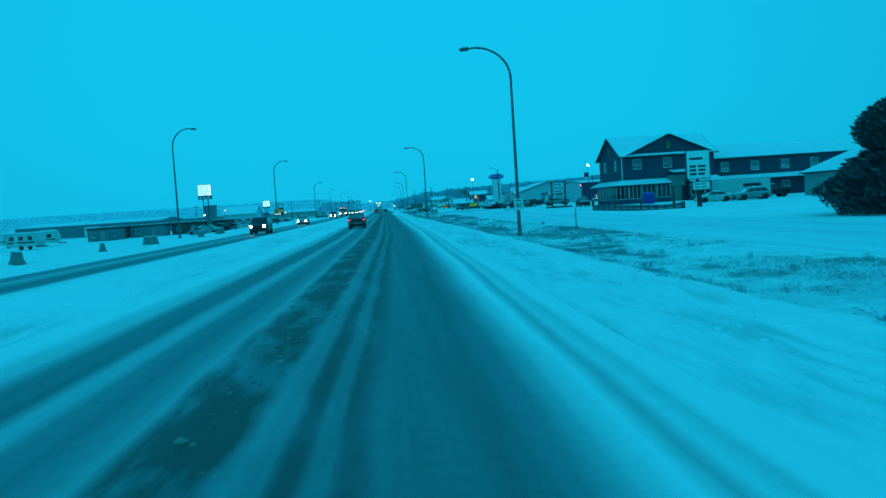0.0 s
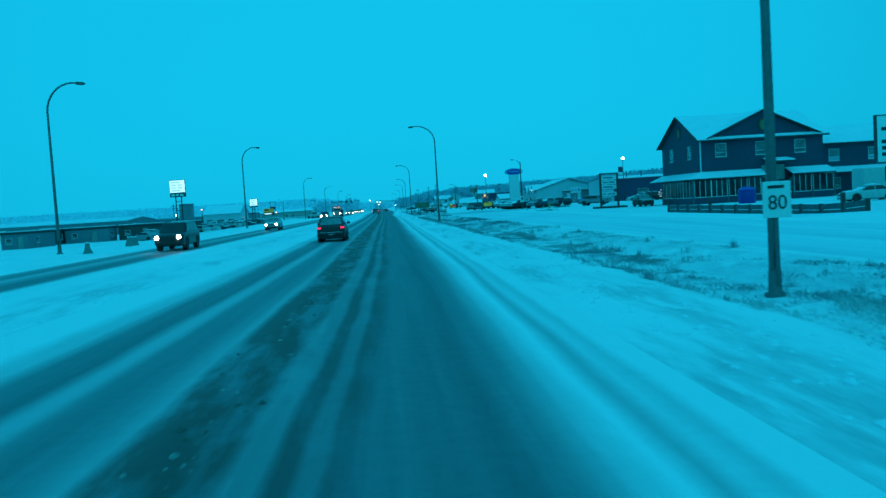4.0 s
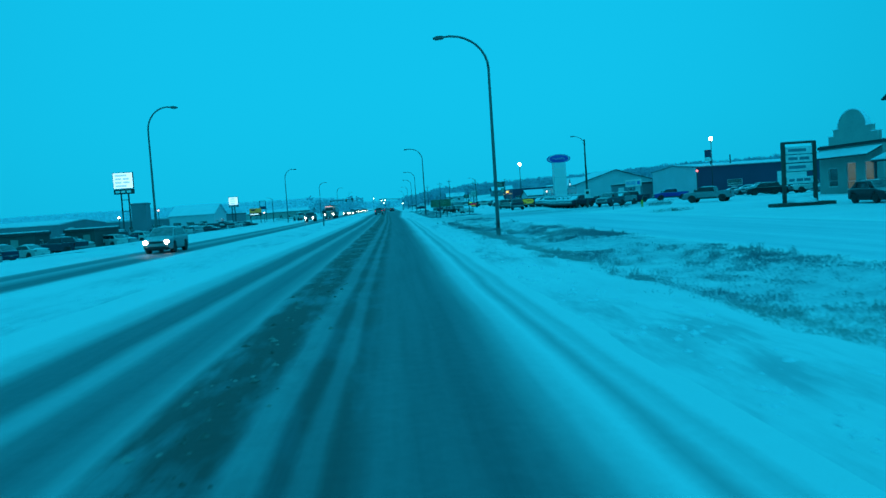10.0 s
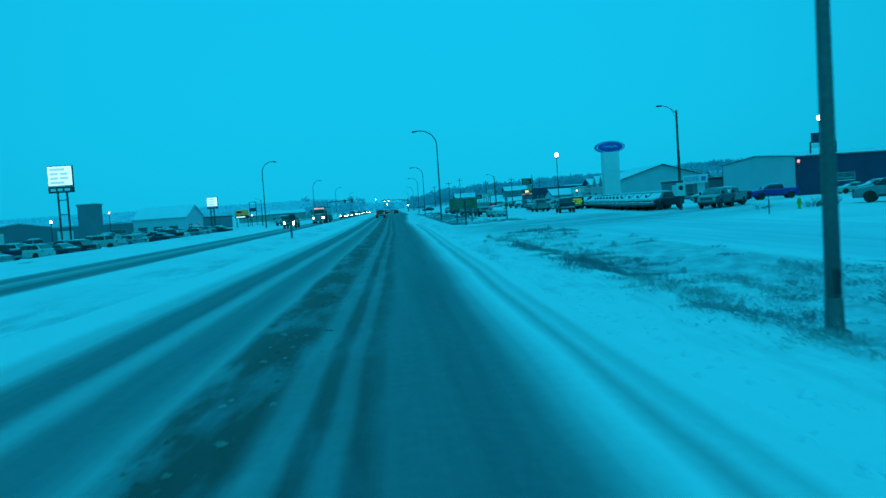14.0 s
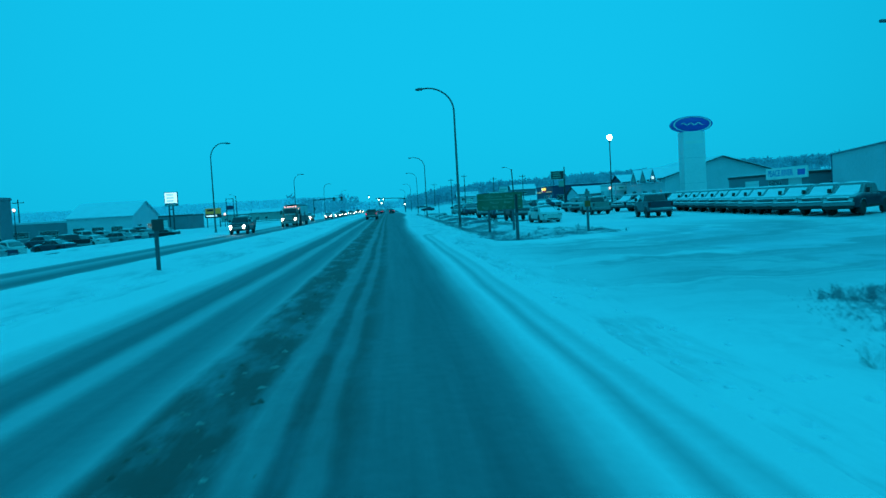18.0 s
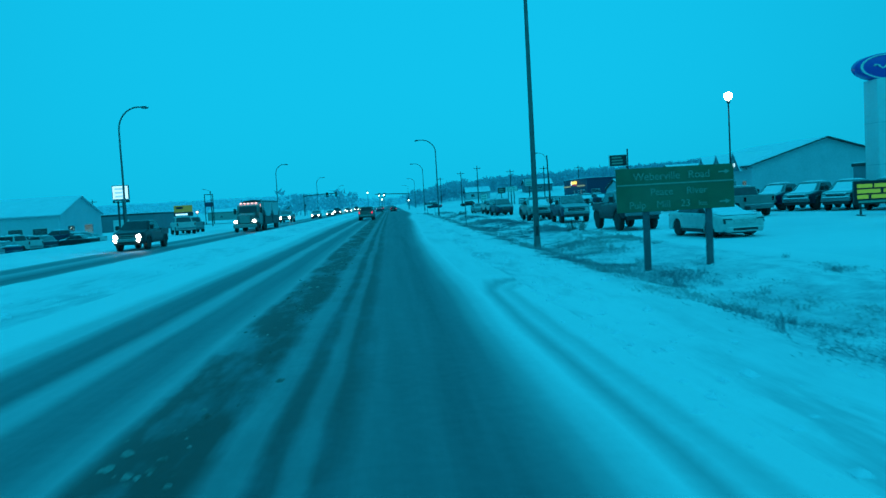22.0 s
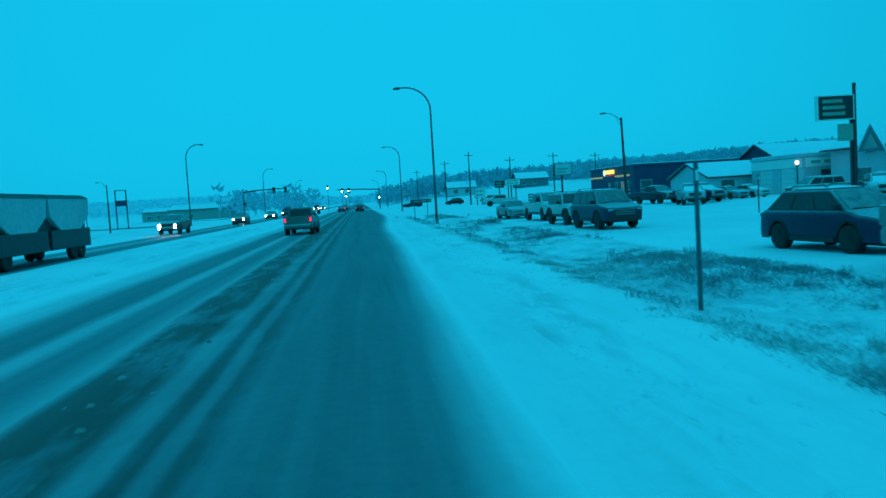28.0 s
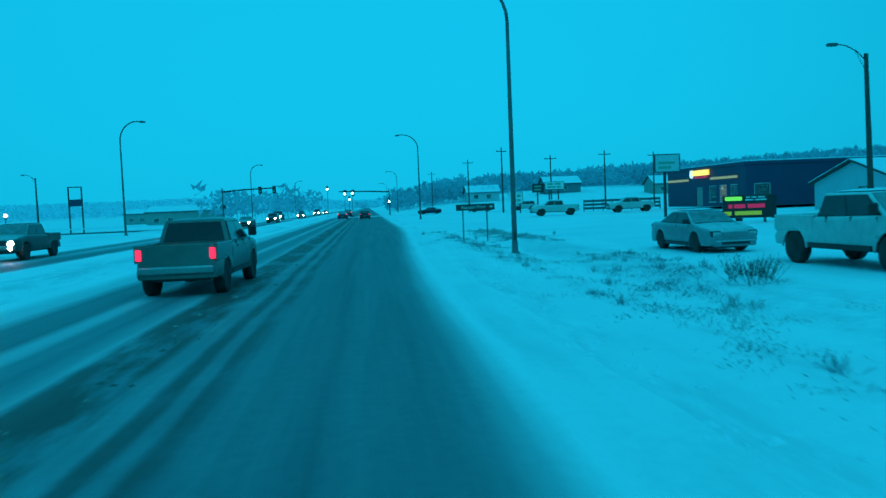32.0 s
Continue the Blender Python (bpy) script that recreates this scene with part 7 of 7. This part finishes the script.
for x, y, t, length in ((-66, 150, 8, 6.5), (-60, 133, -15, 5.5), (-75, 157, 20, 7.0)):
    camper(x, y, t, length)
house("warehouse", "long pale low warehouse across the highway", "warehouse", -120, -73, 270, 300, 3.9, 4.9, "x", GREY_CLAD, PALE, {"S": [(8, 13, 0.1, 3.2, "garage"), (22, 27, 0.1, 3.2, "garage")], "E": [(5, 9, 0.1, 3.2, "garage")]}, 0.2, z=-1.1)
house("warehouse", "pale showroom with a snowy gable across the highway", "showroom", -63.5, -50.5, 325, 343, 4.3, 7.3, "x", PALE, PALE, {"S": [(1, 3.4, 0.8, 2.4, "win"), (4.8, 7.2, 0.8, 2.4, "win"), (8.6, 11, 0.8, 2.4, "win")], "E": [(3, 6, 0.8, 2.6, "win"), (10, 14, 0.8, 2.6, "lit")]}, 0.4, z=-1.0)
house("warehouse", "low flat-roofed annex beside the pale showroom", "showroom", -86.0, -63.8, 327, 341, 3.7, 0, "x", GREY_CLAD, PALE, {"S": [(3, 7, 0.1, 2.8, "garage"), (10, 14, 0.8, 2.2, "win"), (16, 20, 0.8, 2.2, "win")]}, flat=True, z=-1.0)
house("warehouse", "low dark workshop across the highway", "workshop", -80, -58, 400, 420, 4.0, 0, "x", GREY_CLAD, DARK_ROOF, {"S": [(4, 8, 0.1, 3.0, "garage"), (12, 16, 0.1, 3.0, "garage")]}, flat=True, z=-1.0)
house("lift_shaft", "tall grey block rising behind the sales lot", "building", -62.5, -59.0, 288, 292, 7.6, 0, "x", GREY_CLAD, GREY_CLAD, {}, flat=True, z=-1.0)
for x, y, w, d, h, r in ((90, 520, 12, 9, 3.2, 5.5), (130, 512, 14, 10, 3.2, 5.6), (62, 545, 12, 9, 3.2, 5.4), (170, 530, 16, 10, 3.4, 5.8), (34, 530, 10, 8, 3, 5), (-60, 520, 20, 12, 4, 5.5), (-90, 600, 22, 12, 4, 5.5)):
    house("far_house", "distant house with a snow-covered roof", "house", x, x + w, y, y + d, h, r, "x", (BEIGE, PALE, GREY_CLAD)[int(x) % 3], DARK_ROOF, {"S": [(2, 3.5, 0.9, 2.2, "win"), (6, 7.5, 0.9, 2.2, "win")]}, z=ground_height(x + w / 2, y))

# concrete barriers and yard fence
for i, (x, y) in enumerate(((-22.6, 66), (-22.9, 51.5), (-21.9, 77), (-21.2, 95), (-20.9, 104.5))):
    root = thing("concrete_barrier", "short weathered concrete barrier in the snow", "barrier", pose(x, y, ground_height(x, y), 0, 0, 20 + 15 * (i % 3)), "verge barriers")
    part("block", prism([(-0.35, 0), (0.35, 0), (0.22, 0.3), (0.14, 0.75), (-0.14, 0.75), (-0.22, 0.3)], -0.9, 0.9, "y", 0.02), mat("concrete", (0.22, 0.22, 0.21), 0.9, 0, 3, 0.3, 0.4), root)
    part("snow_cover", boxes((-0.13, 0.13, -0.85, 0.85, 0.752, 0.82), bevel=0.02), SNOW_CAP, root)
root = thing("yard_fence", "grey timber yard fence beyond the lot", "fence", pose(36.0, 405, 0))
for i in range(9):
    part("post", boxes((1.5 * i - 0.06, 1.5 * i + 0.06, -0.06, 0.06, 0, 1.8)), WOOD, root)
    if i < 8:
        for k in range(3):
            part("rail", boxes((1.5 * i + 0.06, 1.5 * i + 1.44, -0.03, 0.03, 0.3 + 0.55 * k, 0.65 + 0.55 * k)), WOOD, root)


# ---- plants ----
GRASS = mat("dry_grass", (0.29, 0.285, 0.33), 0.9, 0, 0.6, 0.4, dust=0.8)


def twig_material(name, tone):
    """Fine twigs toned pale for haze: light comes through the mesh of them as well as off it."""
    m = bpy.data.materials.new(name)
    m.use_nodes = True
    n, l = m.node_tree.nodes, m.node_tree.links
    n.remove(n["Principled BSDF"])
    tc, dif, tra, mix, tint = n.new("ShaderNodeTexCoord"), n.new("ShaderNodeBsdfDiffuse"), n.new("ShaderNodeBsdfTranslucent"), n.new("ShaderNodeMixShader"), n.new("ShaderNodeMixRGB")
    tint.inputs["Color1"].default_value = (*[v * 0.75 for v in tone], 1)
    tint.inputs["Color2"].default_value = (*[v * 1.25 for v in tone], 1)
    l.new(noise_node(n, l, tc.outputs["Object"], 0.05, 4, 0.6), tint.inputs["Fac"])
    for k in (dif, tra):
        l.new(tint.outputs["Color"], k.inputs["Color"])
    mix.inputs["Fac"].default_value = 0.5
    l.new(dif.outputs["BSDF"], mix.inputs[1])
    l.new(tra.outputs["BSDF"], mix.inputs[2])
    l.new(mix.outputs["Shader"], n["Material Output"].inputs["Surface"])
    return m


# twig tones paled towards the sky, so the colour carries the distance haze
TWIG = twig_material("haze_paled_twigs", (0.5, 0.54, 0.62))
FAR_TWIG = twig_material("far_haze_paled_twigs", (0.8, 0.84, 0.9))
NEEDLE = mat("dark_needles", (0.05, 0.068, 0.085), 0.85, 0, 4, 0.4, frost=0.3)
BARK = mat("bark", (0.06, 0.05, 0.04), 0.9, 0, 6, 0.4, 0.4)


def dry_grass():
    rnd = random.Random(4)
    verts, faces = [], []
    def blade(x, y, z, h, lean, a, w):
        dx, dy = math.cos(a), math.sin(a)
        k = len(verts)
        px, py = -dy * w, dx * w
        verts.extend(((x - px, y - py, z), (x + px, y + py, z), (x + dx * lean * 0.4 + px * 0.6, y + dy * lean * 0.4 + py * 0.6, z + h * 0.6), (x + dx * lean, y + dy * lean, z + h)))
        faces.extend(((k, k + 1, k + 2), (k, k + 2, k + 3)))
    def near(y):
        return float(np.interp(y, (0, 95, 115, 165, 205, 270, 345), (7.0, 7.1, 6.4, 6.5, 7.1, 7.45, 7.5)))
    made = 0
    while made < 14500:
        y = rnd.uniform(4, 345)
        island = 201 < y < 213
        if ACCESS[0] + 8 < y < ACCESS[1]:
            continue
        lo = near(y) + (max(0, y - 165) * 0.35 if y < 180 else 0)
        strip = rnd.random()
        if strip < 0.08:
            if (y < 115 or y > 285) and rnd.random() < 0.55:
                continue
            x = lo + 0.5 + rnd.gauss(0, 0.42) + 0.4 * noise.noise((y * 0.25, 3, 1))
            if noise.noise((y * 0.5, 7, 2)) < -0.25:
                continue
        elif island:
            x = rnd.uniform(lo, 15.0)
            if (y - 201) < abs(x - 10) * 0.35:
                continue
        elif y > 285:
            x = 11.2 + rnd.gauss(0, 0.8) if rnd.random() < 0.85 else rnd.uniform(lo, 12.4)
        elif y < 95 and strip < 0.5:
            x = 9.4 + rnd.gauss(0, 0.35) + 0.5 * noise.noise((y * 0.1, 5, 4))
        else:
            x = rnd.uniform(lo, 12.6)
        patch_v = noise.noise((x * 0.3, y * 0.12, 11)) + 0.7 * noise.noise((x * 1.1, y * 0.8, 5))
        if patch_v < rnd.uniform(-0.25, 0.3) and strip >= 0.08:
            continue
        if strip >= 0.08 and rnd.random() > (0.95 if y < 55 else 0.6 if y < 105 else 1.0 if y < 155 else 0.45 if y < 176 else 1.0 if y < 282 else 0.3):
            continue
        z = ground_height(x, y) - 0.03
        tall = 0.045 + 0.04 * max(0, patch_v) + rnd.random() * 0.045
        stiff, wide = 1.3, 0.2
        if rnd.random() < (0.1 if 152 < y < 176 or y > 280 else 0.05):
            tall, stiff, wide = rnd.uniform(0.14, 0.3), 0.35, 0.07
        for _ in range(rnd.randint(22, 34)):
            blade(x + rnd.gauss(0, wide), y + rnd.gauss(0, wide * 1.3), z, tall * rnd.uniform(0.4, 1.25), rnd.uniform(0.3, 1.1) * tall * stiff, rnd.uniform(0, 6.28), rnd.uniform(0.0025, 0.0055))
        made += 1
    me = bpy.data.meshes.new("dry_grass")
    me.from_pydata(verts, [], faces)
    me.materials.append(GRASS)
    tagged(new("dry_grass", me), "withered brown grass poking through the ditch snow", "grass", kind="stuff")


dry_grass()


def clods(name, label, count, seed, material, place, low, high):
    """Loose lumps thrown up by tyres and the plough."""
    rnd = random.Random(seed)
    verts, faces = [], []
    for _ in range(count):
        x, y = place(rnd)
        r = low + (high - low) * rnd.random() ** 2.5
        z = max(ground_height(x, y), 0.03 if -6 < x < 4.2 else -9) - r * 0.2
        k, turn = len(verts), rnd.uniform(0, 6.28)
        ring = [(x + r * rnd.uniform(0.7, 1.3) * math.cos(turn + i * 1.256), y + 1.4 * r * rnd.uniform(0.7, 1.3) * math.sin(turn + i * 1.256), z + r * rnd.uniform(0.1, 0.5)) for i in range(5)]
        verts.extend(ring + [(x, y, z + r * rnd.uniform(0.7, 1.1))])
        verts.extend([(a, b, z - 0.05) for a, b, c in ring])
        for i in range(5):
            j = (i + 1) % 5
            faces.extend(((k + i, k + j, k + 5), (k + 6 + i, k + 6 + j, k + j, k + i)))
    me = bpy.data.meshes.new(name)
    me.from_pydata(verts, [], faces)
    me.materials.append(material)
    tagged(new(name, me), label, "snow", kind="stuff")


SLUSH = mat("brown_slush", (0.16, 0.10, 0.085), 0.6, 0, 6, 0.5, 0.3, dust=0.5)
clods("slush_clods", "brown slush lumps strewn between the lanes", 3600, 21, SLUSH, lambda r: (lambda y: (-0.55 + drift(y) + r.gauss(0, 0.26), y))(r.uniform(0, 345)), 0.012, 0.07)
clods("snow_clods", "loose snow lumps along the ploughed shoulder", 4200, 22, SNOW_CAP, lambda r: ((lambda y: (east_edge(min(y, 300)) + 1.0 + abs(r.gauss(0, 0.9)), y))(r.uniform(0, 345))), 0.012, 0.09)
clods("median_clods", "loose snow lumps along the median's edge", 2200, 23, SNOW_CAP, lambda r: (-6.5 - abs(r.gauss(0, 0.45)), r.uniform(0, 345)), 0.012, 0.07)


def far_woods(name, label, spots, material, rnd, leaf=1.9):
    """Bare winter trees far off: each a thin trunk and a ragged, open head of upright twigs."""
    verts, faces = [], []
    for x, y, z, h in spots:
        w = h * rnd.uniform(0.24, 0.40)
        k, t = len(verts), h * 0.012
        verts.extend(((x - t, y, z - 0.2), (x + t, y, z - 0.2), (x, y, z + h * 0.7)))
        faces.append((k, k + 1, k + 2))
        for _ in range(16):
            a, r, u = rnd.uniform(0, 6.28), math.sqrt(rnd.random()), rnd.uniform(-1, 1)
            r *= w * math.sqrt(1 - u * u * 0.96)
            p = Vector((x + math.cos(a) * r, y + math.sin(a) * r, z + h * (0.56 + 0.40 * u)))
            d = Vector((rnd.gauss(0, 0.6), rnd.gauss(0, 0.6), rnd.uniform(0.2, 1))).normalized() * h * leaf * rnd.uniform(0.08, 0.16)
            q = d.cross(Vector((rnd.gauss(0, 1), rnd.gauss(0, 1), rnd.gauss(0, 1)))).normalized() * h * leaf * rnd.uniform(0.025, 0.06)
            k = len(verts)
            verts.extend((tuple(p - q), tuple(p + q), tuple(p + d)))
            faces.append((k, k + 1, k + 2))
    me = bpy.data.meshes.new(name)
    me.from_pydata(verts, [], faces)
    me.materials.append(material)
    tagged(new(name, me), label, "trees", kind="stuff")


rw = random.Random(9)
spots = []
while len(spots) < 7500:
    x, y = rw.uniform(12, 460), rw.uniform(505, 700)
    if noise.noise((x * 0.02, y * 0.02, 2)) < -0.2 + (0.35 if y < 560 else 0):
        continue
    spots.append((x, y, ground_height(x, y), rw.uniform(4, 8)))
far_woods("woods", "bare aspen woods on the rising hillside, paled for haze", spots, TWIG, rw)
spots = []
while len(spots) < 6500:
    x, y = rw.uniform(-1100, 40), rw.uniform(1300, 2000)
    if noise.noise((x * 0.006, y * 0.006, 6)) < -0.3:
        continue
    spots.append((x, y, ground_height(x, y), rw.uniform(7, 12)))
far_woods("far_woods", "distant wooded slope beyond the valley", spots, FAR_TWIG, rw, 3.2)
spots = [(rw.uniform(-40, -14) - 4 * rw.random(), rw.uniform(480, 640), 0.0, rw.uniform(5, 9)) for _ in range(60)]
far_woods("roadside_trees", "bare trees beside the far carriageway, paled for haze", spots, TWIG, rw)


def dark_bush(x, y, height, spread):
    root = thing("evergreen_shrub", "large dark evergreen shrub beside the frontage road", "shrub", pose(x, y, 0))
    part("trunk", tube([(0, 0, 0), (0.1, 0.05, height * 0.4), (0, 0, height * 0.75)], [0.22, 0.15, 0.05], 8), BARK, root)
    rnd = random.Random(12)
    for i in range(8):
        a, h = rnd.uniform(0, 6.28), height * rnd.uniform(0.15, 0.55)
        part("limb", tube([(0, 0, h), (math.cos(a) * spread * 0.4, math.sin(a) * spread * 0.4, h + height * 0.12), (math.cos(a) * spread * 0.75, math.sin(a) * spread * 0.75, h + height * 0.2)], [0.07, 0.045, 0.02], 6), BARK, root)
    verts, faces = [], []
    for _ in range(30000):
        u = rnd.random()
        z = height * (0.01 + 0.99 * u)
        prof = spread * math.sqrt(max(0.02, 1 - u ** 2.2)) * (0.86 + 0.14 * math.sin(9 * u))
        a = rnd.uniform(0, 6.28)
        r = prof * math.sqrt(rnd.uniform(0.25, 1)) * (1 + 0.25 * noise.noise((math.cos(a) * 2, math.sin(a) * 2, z)))
        px, py = r * math.cos(a), r * math.sin(a)
        s = rnd.uniform(0.16, 0.38)
        d = Vector((math.cos(a) + rnd.gauss(0, 0.5), math.sin(a) + rnd.gauss(0, 0.5), rnd.uniform(0.1, 1.0))).normalized() * s
        q = d.cross(Vector((rnd.gauss(0, 1), rnd.gauss(0, 1), rnd.gauss(0, 1)))).normalized() * s * 0.3
        k = len(verts)
        p = Vector((px, py, z))
        verts.extend((p - q, p + q, p + d))
        faces.append((k, k + 1, k + 2))
    me = bpy.data.meshes.new("crown")
    me.from_pydata([tuple(v) for v in verts], [], faces)
    me.materials.append(NEEDLE)
    ob = new("crown", me)
    ob.parent = root


dark_bush(29.6, 41.0, 6.5, 5.0)


def bare_shrub(x, y, height, spread, count, seed):
    """A leafless clump of stems that fork into twigs."""
    root = thing("bare_shrub", "leafless brown shrub poking out of the snow", "shrub", pose(x, y, ground_height(x, y)), "bare shrubs")
    rnd = random.Random(seed)
    verts, faces = [], []
    def stalk(p, q, r):
        k = len(verts)
        u = (q - p).cross(Vector((0.3, 0.2, 1))).normalized() * r
        w = (q - p).cross(u).normalized() * r
        verts.extend(tuple(v) for v in (p + u, p - 0.5 * u + 0.87 * w, p - 0.5 * u - 0.87 * w, q))
        faces.extend(((k, k + 1, k + 3), (k + 1, k + 2, k + 3), (k + 2, k, k + 3)))
    for _ in range(count):
        a, out = rnd.uniform(0, 6.28), math.sqrt(rnd.random())
        foot = Vector((math.cos(a) * out * spread * 0.5, math.sin(a) * out * spread * 0.5, -0.05))
        tip = foot + Vector((math.cos(a) * spread * 0.5 * rnd.random(), math.sin(a) * spread * 0.5 * rnd.random(), height * rnd.uniform(0.5, 1.0)))
        stalk(foot, tip, 0.008)
        for _ in range(5):
            p = foot.lerp(tip, rnd.uniform(0.3, 0.9))
            stalk(p, p + Vector((rnd.gauss(0, 0.1), rnd.gauss(0, 0.1), rnd.uniform(0.06, 0.25))) * height, 0.005)
    me = bpy.data.meshes.new("tangle")
    me.from_pydata(verts, [], faces)
    me.materials.append(BARK)
    ob = new("tangle", me)
    ob.parent = root
    part("snow_heap", lathe([(spread * 0.55, -0.08), (spread * 0.4, 0.05), (spread * 0.15, 0.1), (0, 0.11)], 12), SNOW_CAP, root)


for i, (x, y, h, r, c) in enumerate(((12.1, 238.8, 0.8, 0.9, 90), (35.4, 182.7, 0.95, 1.6, 120), (33.6, 181.6, 0.7, 1.0, 70), (25.3, 153.5, 0.45, 2.0, 110), (27.2, 155.0, 0.4, 1.4, 60), (10.5, 84.6, 0.35, 0.7, 45), (11.6, 303.5, 0.7, 1.0, 100), (30.8, 184.0, 0.5, 0.9, 50))):
    bare_shrub(x, y, h, r, c, 60 + i)
